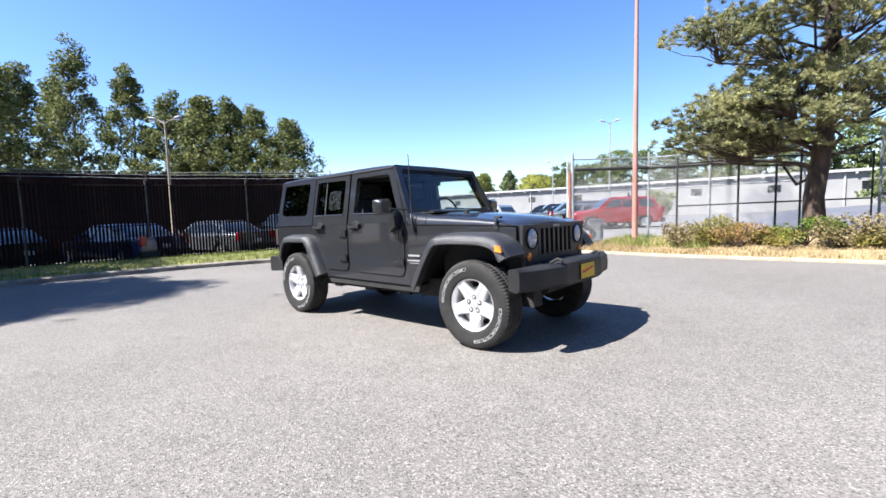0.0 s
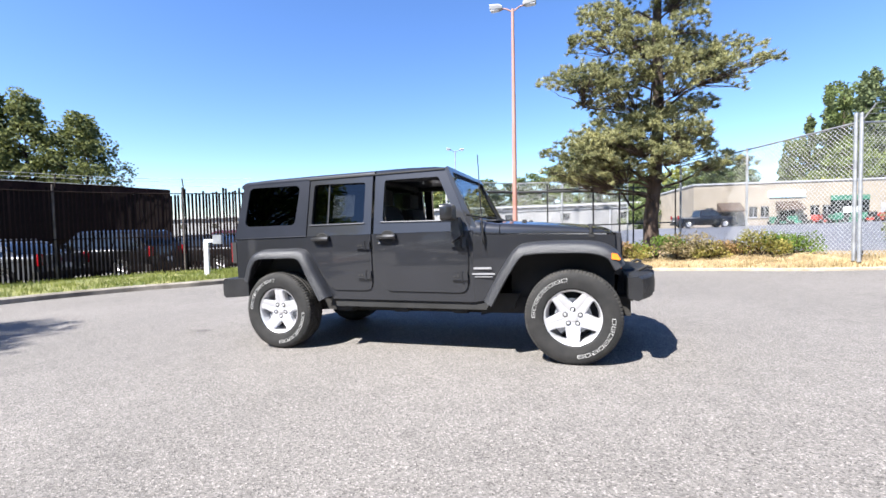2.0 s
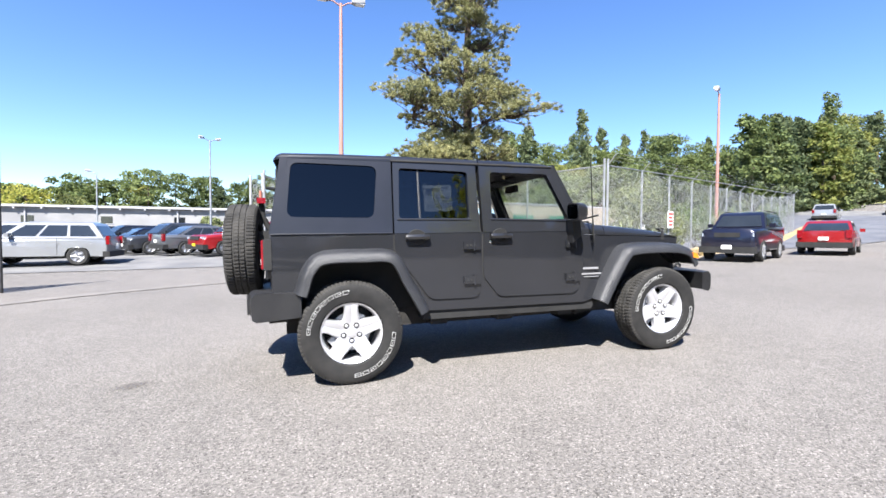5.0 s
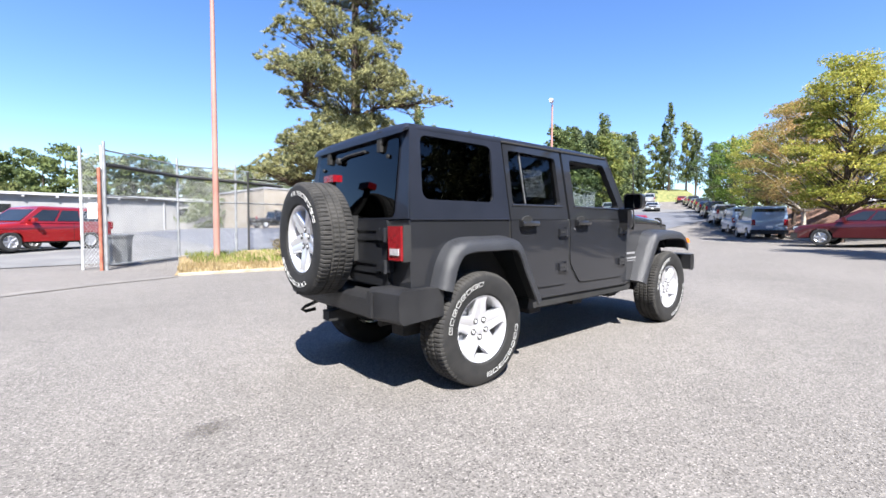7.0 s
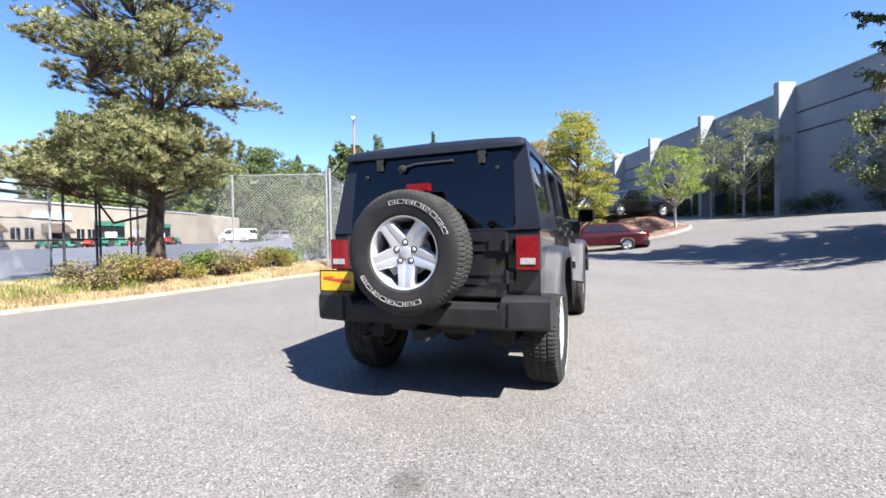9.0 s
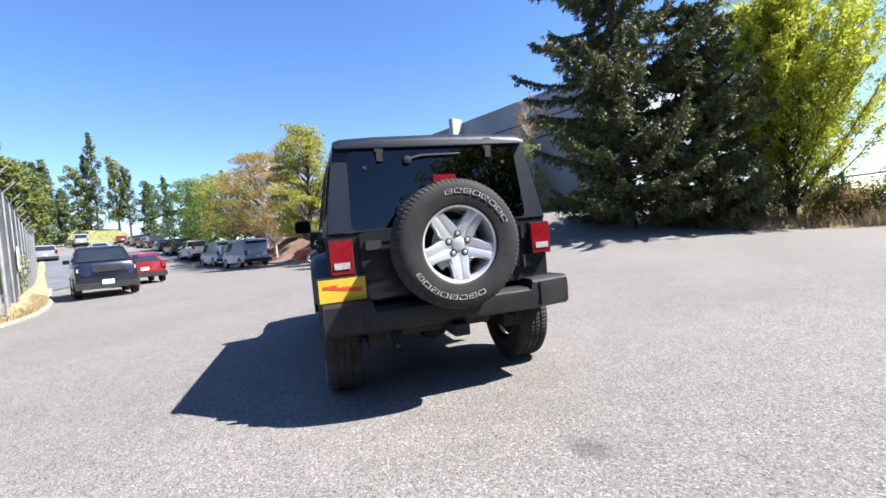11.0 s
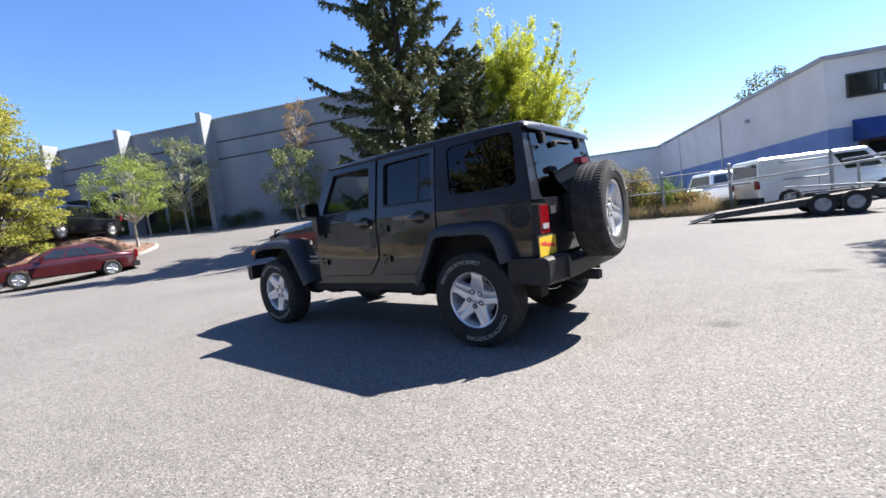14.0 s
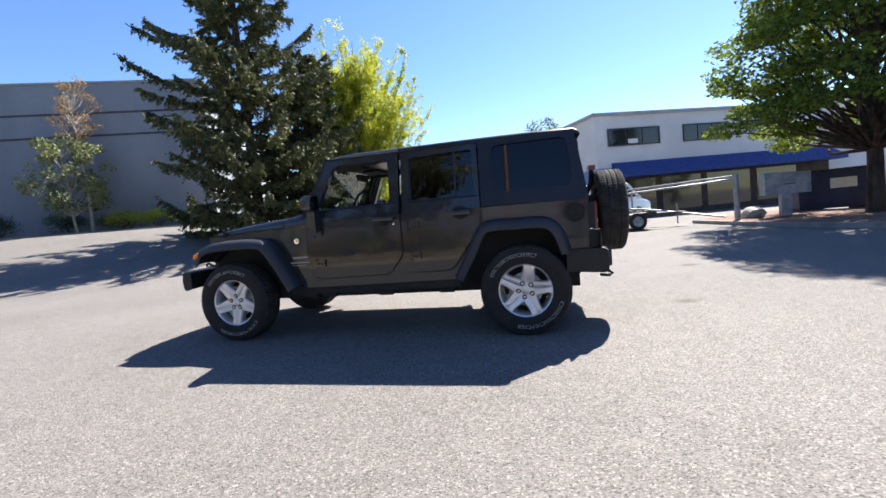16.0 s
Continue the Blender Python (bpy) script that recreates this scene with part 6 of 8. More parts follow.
def vehicle(name, label, shape, paint, m, group="parked cars"):
    """A parked vehicle: nose towards +x, standing on z = 0. shape: length, width, body outline, cabin base and roof, wheel radius, axles."""
    L, W, low, cab, r, axles, trim = shape
    car = thing(name, label, "car" if name != "van" and name != "pickup_truck" else name.replace("_", " "), m, group)
    hw = W / 2
    outline = [(-L / 2 + 0.06, 0.32)]
    for ax_ in axles:
        R = r + 0.06
        outline += [(ax_ + R * math.cos(a), max(r + R * math.sin(a), 0.26)) for a in (math.pi - k * math.pi / 8 for k in range(9))]
    outline += [(L / 2 - 0.08, 0.28)] + low
    rings = []
    for w, pull, drop in ((-1, 0.034, 0.16), (-0.985, 0.026, 0.10), (-0.94, 0.018, 0.055), (-0.8, 0.010, 0.02), (-0.45, 0.003, 0.004), (0.45, 0.003, 0.004), (0.8, 0.010, 0.02), (0.94, 0.018, 0.055), (0.985, 0.026, 0.10), (1, 0.034, 0.16)):
        rings.append([(x * (1 - pull * ss(abs(x), L * 0.3, L * 0.5)), w * hw * (1 - 0.07 * ss(abs(x), L * 0.34, L * 0.5)), z - drop * ss(z, 0.62, 0.9)) for x, z in outline])
    part("body", bevel(loft(rings), 0.03, 2, 40), paint, car)
    base, roof, zb, zr = cab
    inset = 0.17 if name != "van" else 0.08
    ring = lambda x0, x1, w, z: [(x0, -w, z), (x1, -w, z), (x1, w, z), (x0, w, z)]
    k = (zr - 0.06 - zb) / (zr - zb)
    mid = tuple(b + (t - b) * k for b, t in zip(base, roof))
    bm = loft([ring(*base, hw - 0.05, zb - 0.03), ring(*mid, hw - 0.05 - inset * k, zr - 0.06), ring(roof[0] + 0.10, roof[1] - 0.12, hw - 0.12 - inset, zr)])
    part("cabin", bevel(bm, 0.06, 3, 20), paint, car)
    at = lambda t, sgn, out: sgn * (hw - 0.05 - inset * t * k + out)
    n_win = trim.get("windows", 3)
    for sgn in (-1, 1):
        for i in range(n_win):
            a0, a1 = i / n_win + 0.02, (i + 1) / n_win - 0.02
            lo, hi = 0.12, 0.86
            pts = []
            for f, t in ((a0, lo), (a1, lo), (a1, hi), (a0, hi)):
                x0, x1 = base[0] + (roof[0] - base[0]) * t + 0.12, base[1] + (roof[1] - base[1]) * t - 0.12
                pts.append((x0 + (x1 - x0) * f, t))
            bm = loft([[(x, at(t, sgn, o), zb + (zr - zb) * t * k) for x, t in pts] for o in (-0.01, 0.012)])
            if not (trim.get("panel") and i < trim["panel"]):
                part("side_window", bm, CAR_GLASS, car)
            else:
                bm.free()
        part("door_mirror", boxed((base[1] - 0.42, min(sgn * hw, sgn * (hw + 0.18)), zb + 0.02), (base[1] - 0.30, max(sgn * hw, sgn * (hw + 0.18)), zb + 0.16), 0.03), paint, car)
        part("headlight", boxed((L / 2 - 0.18, min(sgn * (hw - 0.45), sgn * (hw - 0.10)), trim["lamp"]), (L / 2 - 0.045, max(sgn * (hw - 0.45), sgn * (hw - 0.10)), trim["lamp"] + 0.12), 0.04), HEAD_LENS, car)
        part("tail_lamp", boxed((-L / 2 - 0.012, min(sgn * (hw - 0.24), sgn * (hw - 0.06)), trim["lamp"] + 0.05), (-L / 2 + 0.10, max(sgn * (hw - 0.24), sgn * (hw - 0.06)), trim["lamp"] + 0.38), 0.02), RED_LENS, car)
        part("door_seam", boxed((base[0] + 0.45 * (base[1] - base[0]), min(sgn * hw, sgn * (hw + 0.003)), 0.40), (base[0] + 0.45 * (base[1] - base[0]) + 0.012, max(sgn * hw, sgn * (hw + 0.003)), zb)), BLACK, car)
        for ax_ in axles:
            ctr = (ax_, sgn * (hw - 0.10), r)
            w = new("wheel")
            w.parent = car
            w.matrix_basis = Matrix.Translation(ctr) @ pose(0, 0, 0, 0, 0, 0 if sgn > 0 else 180)
            loc = lambda q, a, o: (q * math.cos(a), o, q * math.sin(a))
            part("tyre", lathe([(r * 0.62, -0.10), (r * 0.9, -0.115), (r, -0.08), (r, 0.08), (r * 0.9, 0.112), (r * 0.63, 0.10)], loc, 28), CAR_RUBBER, w)
            bm = lathe([(r * 0.64, 0.06), (r * 0.62, 0.10), (r * 0.5, 0.05), (r * 0.2, 0.06), (0.001, 0.075)], loc, 28)
            for k2 in range(5):
                a = k2 * 2 * math.pi / 5
                tube([loc(r * 0.12, a, 0.07), loc(r * 0.6, a, 0.085)], r * 0.09, 6, bm)
            part("rim", bm, CAR_RIM, w)
    part("underbody", boxed((-L / 2 + 0.25, -hw + 0.22, 0.28), (L / 2 - 0.25, hw - 0.22, low[-1][1] if low[-1][1] < 0.75 else 0.75)), BLACK, car)
    for end, t0, t1 in ((1, 0.10, 0.88), (-1, *trim.get("back", (0.14, 0.86)))):
        q = []
        for t in (t0, t1):
            x = (base[1] + (roof[1] - base[1]) * t * k) if end > 0 else (base[0] + (roof[0] - base[0]) * t * k)
            q.append((x + end * 0.012, (hw - 0.05 - inset * t * k) - 0.10, zb + (zr - zb) * t * k))
        bm = loft([[(q[0][0] - o * end, -q[0][1], q[0][2]), (q[0][0] - o * end, q[0][1], q[0][2]), (q[1][0] - o * end, q[1][1], q[1][2]), (q[1][0] - o * end, -q[1][1], q[1][2])] for o in (0.0, 0.03)])
        part("windscreen" if end > 0 else "rear_window", bm, CAR_GLASS, car)
    part("front_bumper", boxed((L / 2 - 0.2, -hw + 0.03, 0.28), (L / 2 + 0.03, hw - 0.03, 0.50), 0.05, 3), trim.get("bumper", BLACK), car)
    part("rear_bumper", boxed((-L / 2 - 0.03, -hw + 0.03, 0.30), (-L / 2 + 0.2, hw - 0.03, 0.52), 0.05, 3), trim.get("bumper", BLACK), car)
    part("grille", boxed((L / 2 - 0.05, -hw + 0.50, trim["lamp"] - 0.02), (L / 2 + 0.006, hw - 0.50, trim["lamp"] + 0.14), 0.01), BLACK, car)
    if trim.get("plate", True):
        part("number_plate", boxed((L / 2 + 0.03, -0.16, 0.42), (L / 2 + 0.036, 0.16, 0.56), 0.002), trim.get("plate_mat", PAPER), car)
        part("number_plate", boxed((-L / 2 - 0.036, -0.16, 0.60), (-L / 2 - 0.012, 0.16, 0.74), 0.002), PAPER, car)
    if trim.get("rack"):
        for s in (-1, 1):
            part("roof_rail", tube([(roof[0] + 0.2, s * (hw - 0.25), zr + 0.05), (roof[1] - 0.2, s * (hw - 0.25), zr + 0.05)], 0.02, 6), BLACK, car)
    return car


CROSSOVER = (4.62, 1.86, [(2.30, 0.45), (2.29, 0.78), (2.14, 0.95), (1.05, 1.06), (-2.22, 1.10), (-2.30, 0.70), (-2.28, 0.42)], ((-2.15, 1.05), (-1.75, 0.30), 1.05, 1.66), 0.35, (-1.33, 1.37), {"lamp": 0.74})
BOXY = (4.50, 1.77, [(2.24, 0.50), (2.24, 1.04), (2.18, 1.13), (0.85, 1.19), (-2.22, 1.19), (-2.24, 0.45)], ((-2.18, 0.95), (-2.02, 0.36), 1.17, 1.76), 0.38, (-1.25, 1.35), {"lamp": 0.85, "rack": True})
SEDAN = (4.80, 1.83, [(2.39, 0.42), (2.37, 0.70), (2.15, 0.83), (1.0, 0.96), (-1.55, 1.02), (-2.36, 0.99), (-2.40, 0.60), (-2.38, 0.42)], ((-1.75, 1.10), (-0.95, 0.30), 0.95, 1.45), 0.33, (-1.42, 1.45), {"lamp": 0.64})
VAN = (4.75, 1.80, [(2.36, 0.42), (2.36, 0.85), (2.25, 1.0), (1.65, 1.12), (-2.34, 1.12), (-2.37, 0.42)], ((-2.34, 1.72), (-2.25, 0.85), 1.08, 1.86), 0.34, (-1.4, 1.5), {"lamp": 0.72, "back": (0.62, 0.88), "panel": 2})
CARGO = (5.40, 1.98, [(2.68, 0.45), (2.68, 0.90), (2.55, 1.05), (2.0, 1.18), (-2.66, 1.20), (-2.69, 0.45)], ((-2.66, 2.05), (-2.58, 1.25), 1.15, 2.02), 0.37, (-1.6, 1.75), {"lamp": 0.80, "panel": 2, "windows": 3})
PICKUP = (5.50, 1.95, [(2.73, 0.48), (2.73, 0.95), (2.60, 1.08), (1.35, 1.16), (-0.70, 1.16), (-0.72, 1.10), (-2.72, 1.10), (-2.74, 0.50)], ((-0.72, 1.45), (-0.55, 0.75), 1.12, 1.80), 0.39, (-1.75, 1.65), {"lamp": 0.86, "windows": 2})

RED = car_paint("red_paint", (0.263, 0.009, 0.011))
DARK_RED = car_paint("dark_red_paint", (0.065, 0.007, 0.008))
NAVY = car_paint("navy_paint", (0.008, 0.009, 0.022))
GREY = car_paint("grey_paint", (0.10, 0.105, 0.115))
SILVER = car_paint("silver_paint", (0.248, 0.255, 0.263))
WHITE = car_paint("white_paint", (0.365, 0.365, 0.365))
VAN_WHITE = car_paint("van_white_paint", (0.78, 0.78, 0.78))
DARK_GREY = car_paint("dark_grey_paint", (0.035, 0.037, 0.042))
BLACK_CAR = car_paint("black_paint", (0.010, 0.010, 0.012))
PALE_BLUE = car_paint("pale_blue_paint", (0.21, 0.29, 0.42))
BLUE = car_paint("blue_paint", (0.02, 0.03, 0.09))
lot = lambda x, y, yaw: pose(x, y, lot_z(x, y) + 0.02, 0, 0, yaw)

vehicle("suv", "dark navy boxy car parked by a kerb", BOXY, NAVY, on(14.1, 8.25, 205))
yp = dict(CROSSOVER[6], plate_mat=YELLOW)
vehicle("suv", "red crossover car behind a chain-link gate", CROSSOVER[:6] + (yp,), RED, lot(-5.0, 19.9, 216))
for name, lab, sh, paint, x, y, yaw in (("sedan", "dark grey saloon car in a storage lot", SEDAN, GREY, -6.9, 21.4, 36), ("suv", "dark grey crossover car in a storage lot", CROSSOVER, DARK_GREY, -9.0, 23.2, 216), ("sedan", "navy saloon car in a storage lot", SEDAN, NAVY, -10.9, 25.2, 216), ("suv", "black crossover car in a storage lot", CROSSOVER, BLACK_CAR, -12.6, 27.5, 216), ("suv", "black crossover car in a storage lot", CROSSOVER, BLACK_CAR, -14.6, 29.6, 216), ("suv", "silver crossover car in a storage lot", CROSSOVER, SILVER, -11.6, 16.6, 184), ("suv", "silver crossover car in a storage lot", CROSSOVER, SILVER, -14.4, 20.6, 184), ("sedan", "dark grey saloon car in a storage lot", SEDAN, GREY, -18.0, 25.0, 184)):
    vehicle(name, lab, sh, paint, lot(x, y, yaw))
for x, y, yaw, paint, sh, lab in ((-15.6, 0.2, 200, BLUE, SEDAN, "blue saloon car behind a slatted fence"), (-15.3, 3.4, 196, GREY, SEDAN, "grey saloon car behind a slatted fence"), (-14.4, 6.2, 192, BLACK_CAR, CROSSOVER, "black crossover car behind a slatted fence"), (-13.1, 8.9, 190, BLACK_CAR, SEDAN, "black saloon car behind a slatted fence"), (-14.2, 11.6, 188, DARK_RED, CROSSOVER, "dark red crossover car behind a slatted fence"), (-16.6, -3.2, 200, BLACK_CAR, SEDAN, "black saloon car behind a slatted fence")):
    vehicle("suv" if sh is CROSSOVER else "sedan", lab, sh, paint, on(x, y, yaw))
vehicle("pickup_truck", "dark pickup truck outside the workshop", PICKUP, BLACK_CAR, lot(12.6, 45.2, 12))
vehicle("van", "white van in the workshop lot", CARGO, VAN_WHITE, lot(44.5, 50.5, 100))
vehicle("suv", "silver crossover car in the workshop lot", CROSSOVER, SILVER, lot(48.0, 46.5, 80))
vehicle("van", "pale blue delivery van parked at the roadside", VAN, PALE_BLUE, on(28.2, 5.2, 26))
vehicle("van", "pale blue delivery van parked at the roadside", VAN, PALE_BLUE, on(33.6, 7.8, 26))
vehicle("pickup_truck", "green and white truck parked at the roadside", PICKUP, WHITE, on(40.5, 11.0, 26))
vehicle("suv", "dark car parked along the street", CROSSOVER, BLACK_CAR, on(47.5, 14.3, 26))
vehicle("sedan", "dark car parked along the street", SEDAN, NAVY, on(55, 17.6, 26))
for x, y, paint, sh, lab in ((62.0, 20.6, BLACK_CAR, CROSSOVER, "dark car parked along the street"), (68.5, 23.6, GREY, SEDAN, "grey car parked along the street"), (75.0, 26.6, BLACK_CAR, CROSSOVER, "dark car parked along the street"), (81.5, 29.6, SILVER, SEDAN, "silver car parked along the street"), (88.0, 33.5, RED, SEDAN, "small red car at the end of the street"), (84.0, 38.0, WHITE, CARGO, "white van at the end of the street")):
    vehicle("van" if sh is CARGO else "suv" if sh is CROSSOVER else "sedan", lab, sh, paint, on(x, y, 26))
vehicle("sedan", "white car on the street", SEDAN, WHITE, on(56, 24.5, 206))
vehicle("suv", "white car on the street", CROSSOVER, SILVER, on(47, 25.5, 26))
vehicle("sedan", "dark red saloon car leaving the yard", SEDAN, DARK_RED, on(19.9, -0.7, 86))
vehicle("sedan", "faded red saloon car on the street", SEDAN, RED, on(20.6, 9.3, 26))
for x, y, yaw, paint, lab in ((27.3, -2.6, 128, BLACK_CAR, "black pickup truck on the upper car park"), (32.6, 0.2, 118, SILVER, "silver pickup truck on the upper car park"), (38.0, 3.2, 300, GREY, "grey pickup truck on the upper car park")):
    vehicle("pickup_truck", lab, PICKUP, paint, on(x, y, yaw))
vehicle("van", "white work van outside the depot", CARGO, VAN_WHITE, on(-4.6, -19.3, 212))
vehicle("pickup_truck", "white crew-cab work truck outside the depot", PICKUP, VAN_WHITE, on(-0.9, -21.6, 218))

# flat trailer with two axles
TRAILER = thing("flatbed_trailer", "black twin-axle tilt trailer with ramps", "trailer", on(-3.95, -12.95, 186) @ Matrix.Scale(0.84, 4))
TILTED = lambda x: 0.66 - 0.075 * (2.0 - x)
part("deck", bevel(prism([(2.0, 0.58), (2.0, 0.66), (-2.6, TILTED(-2.6)), (-2.6, TILTED(-2.6) - 0.08)], lambda x, z, w: (x, w, z), -1.0, 1.0), 0.01), BLACK_STEEL, TRAILER)
BOARD = material("grey_board", (0.16, 0.14, 0.12), (0.26, 0.23, 0.2), 6, 0.9)
for k in range(9):
    part("deck_board", prism([(1.95, 0.662), (1.95, 0.69), (-2.55, TILTED(-2.55) + 0.03), (-2.55, TILTED(-2.55) + 0.002)], lambda x, z, w: (x, w, z), -0.95 + 0.21 * k, -0.77 + 0.21 * k), BOARD, TRAILER)
for s in (-1, 1):
    part("side_rail", bevel(prism([(2.0, 0.52), (2.0, 0.74), (-2.6, TILTED(-2.6) + 0.06), (-2.6, TILTED(-2.6) - 0.14)], lambda x, z, w: (x, s * w, z), 1.0, 1.06), 0.008), BLACK_STEEL, TRAILER)
    part("mudguard", bevel(prism([(-0.15, 0.68), (-0.05, 0.79), (1.60, 0.79), (1.70, 0.68), (1.62, 0.68), (1.55, 0.75), (0.0, 0.75), (-0.07, 0.68)], lambda x, z, w: (x, s * w, z), 1.07, 1.32), 0), BLACK_STEEL, TRAILER)
    for x in (0.38, 1.18):
        w = new("wheel")
        w.parent = TRAILER
        w.matrix_basis = Matrix.Translation((x, s * 1.17, 0.36)) @ pose(0, 0, 0, 0, 0, 0 if s > 0 else 180)
        loc = lambda q, a, o: (q * math.cos(a), o, q * math.sin(a))
        part("tyre", lathe([(0.22, -0.09), (0.33, -0.10), (0.36, -0.07), (0.36, 0.07), (0.33, 0.10), (0.22, 0.09)], loc, 28), CAR_RUBBER, w)
        part("rim", lathe([(0.225, 0.07), (0.2, 0.04), (0.09, 0.05), (0.07, 0.09), (0.001, 0.09)], loc, 24), STEEL, w)
    part("ramp", bevel(prism([(-2.6, 0.31), (-3.5, 0.06), (-3.5, 0.02), (-2.6, 0.23)], lambda x, z, w: (x, s * w, z), 0.45, 0.95), 0.01), BLACK_STEEL, TRAILER)
    part("drawbar", tube([(2.0, s * 0.8, 0.62), (3.6, 0.0, 0.55)], 0.05, 8), BLACK_STEEL, TRAILER)
part("jack", tube([(3.3, 0.14, 0.05), (3.3, 0.14, 0.95)], 0.035, 8), STEEL, TRAILER)

# pipe fence along the weedy bank
PIPE_FENCE = thing("pipe_fence", "galvanised pipe fence along a weedy bank", "fence")
PIPE_LINE = [(9.5, -18.6), (6.0, -18.0), (2.4, -17.8), (0.6, -17.6), (-1.9, -17.5), (-5.0, -17.7)]
for x, y in PIPE_LINE[1:]:
    part("post", tube([(x, y, gz(x, y)), (x, y, gz(x, y) + 1.95)], 0.06, 12), STEEL, PIPE_FENCE)
    part("post_cap", tube([(x, y, gz(x, y) + 1.95), (x, y, gz(x, y) + 2.0)], [0.072, 0.03], 12), STEEL, PIPE_FENCE)
for h in (1.1, 1.75):
    part("rail", tube([(x, y, gz(x, y) + h) for x, y in PIPE_LINE], 0.03, 8), STEEL, PIPE_FENCE)

# swing barrier of pipes, cabinet on a post, skip
BARRIER = thing("pipe_barrier", "galvanised swing barrier of long pipes", "barrier")
gp = (-8.2, -12.05)
part("post", tube([(*gp, gz(*gp)), (*gp, gz(*gp) + 1.72)], 0.09, 12), STEEL, BARRIER)
for pts in ([(-8.2, -12.05, 1.38), (-3.0, -14.4, 1.2)], [(-8.2, -12.05, 1.48), (-5.2, -16.5, 1.45)], [(-7.9, -12.2, 0.12), (-5.6, -14.2, 0.62), (-3.6, -15.2, 0.75)], [(-3.0, -14.4, 1.2), (-1.0, -15.3, 1.12)], [(-5.4, -14.7, 0.0), (-5.4, -14.7, 1.30)]):
    part("pipe", tube(pts, 0.035, 8), STEEL, BARRIER)
CABINET = thing("mail_cabinet", "pale grey sloped metal cabinet on a post", "cabinet", on(-9.6, -12.0, -8, 0.12))
part("post", boxed((-0.14, -0.14, 0), (0.14, 0.14, 0.80), 0.02), STEEL, CABINET)
part("case", bevel(prism([(-0.62, 0.78), (0.62, 0.78), (0.62, 1.52), (-0.62, 1.45)], lambda x, z, w: (x, w, z), -0.28, 0.28), 0.03, 2), STEEL, CABINET)
part("label_bar", boxed((-0.22, 0.282, 1.08), (0.1, 0.286, 1.12)), INK, CABINET)
SKIP = thing("waste_skip", "dark blue steel waste skip", "skip", on(-12.0, -14.2, -8, 0.1))
SKIP_BLUE = material("dark_blue_steel", (0.012, 0.018, 0.06), (0.025, 0.035, 0.10), 2, 0.5, fine=0.1)
part("body", bevel(prism([(-1.1, 0.15), (1.1, 0.15), (1.15, 1.45), (-1.15, 1.45)], lambda x, z, w: (x, w, z), -0.8, 0.8), 0.03), SKIP_BLUE, SKIP)
part("lid", bevel(prism([(-1.18, 1.45), (1.18, 1.45), (1.18, 1.53), (-1.18, 1.53)], lambda x, z, w: (x, w, z), -0.85, 0.85), 0.02), BLACK_STEEL, SKIP)
part("notice", boxed((-0.55, 0.802, 0.85), (0.2, 0.808, 1.2)), PAPER, SKIP)
for s in (-0.9, 0.9):
    part("caster", boxed((s - 0.08, -0.5, 0), (s + 0.08, 0.5, 0.15), 0.02), BLACK, SKIP)
bm = bmesh.new()
bmesh.ops.create_icosphere(bm, subdivisions=2, radius=0.32)
for v in bm.verts:
    v.co = Vector((v.co.x * 1.2, v.co.y, v.co.z * 0.8)) * (1 + 0.25 * noise.noise(v.co * 4))
BOULDER = tagged(mesh_object("boulder", bm, CONCRETE, smooth=30), "rough pale boulder at a kerb", "boulder")
BOULDER.matrix_basis = on(-8.75, -12.3, 0, 0.3)
BIN_GREY = material("grey_bin_plastic", (0.10, 0.11, 0.12), (0.15, 0.16, 0.17), 5, 0.6)
BARREL = thing("rubbish_bin", "dark grey wheeled bin by a gate", "bin", on(-2.85, 12.4, 20, 0.02))
part("body", bevel(prism([(-0.22, 0.05), (0.22, 0.05), (0.26, 0.80), (-0.26, 0.80)], lambda x, z, w: (x, w, z), -0.26, 0.26), 0.03), BIN_GREY, BARREL)
part("lid", boxed((-0.29, -0.29, 0.80), (0.29, 0.29, 0.86), 0.02), BIN_GREY, BARREL)

# ---- trees and other plants ----
def cards(centres, length, width, seed, lie=0.0, along_=None, needle=False, loose=0.35):
    """Small leaves as bent quads, or needles as slim triangles: one for each centre, turned at random or along given ways."""
    g = np.random.default_rng(seed)
    c = np.asarray(centres, float)
    n = len(c)
    d = g.normal(size=(n, 3)) if along_ is None else np.asarray(along_, float) + g.normal(size=(n, 3)) * loose
    d[:, 2] *= 1 - lie
    d /= np.linalg.norm(d, axis=1, keepdims=True) + 1e-9
    s = np.cross(d, g.normal(size=(n, 3)))
    s /= np.linalg.norm(s, axis=1, keepdims=True) + 1e-9
    ln = (length * g.uniform(0.6, 1.3, n))[:, None]
    wd = (width * g.uniform(0.7, 1.2, n))[:, None]
    if needle:
        v = np.stack([c - d * ln / 2 - s * wd / 2, c - d * ln / 2 + s * wd / 2, c + d * ln / 2], 1).reshape(-1, 3)
        return v, np.arange(n * 3).reshape(-1, 3)
    up = np.cross(d, s)
    v = np.stack([c - d * ln / 2, c + s * wd / 2 + up * wd * 0.18, c + d * ln / 2, c - s * wd / 2 + up * wd * 0.18], 1).reshape(-1, 3)
    f = np.arange(n * 4).reshape(-1, 4)
    return v, f


def clump_points(centre, radii, n, g, shell=0.35):
    p = g.normal(size=(n, 3))
    p /= np.linalg.norm(p, axis=1, keepdims=True)
    return np.asarray(centre) + p * (g.uniform(shell, 1, (n, 1)) ** 0.6) * np.asarray(radii)


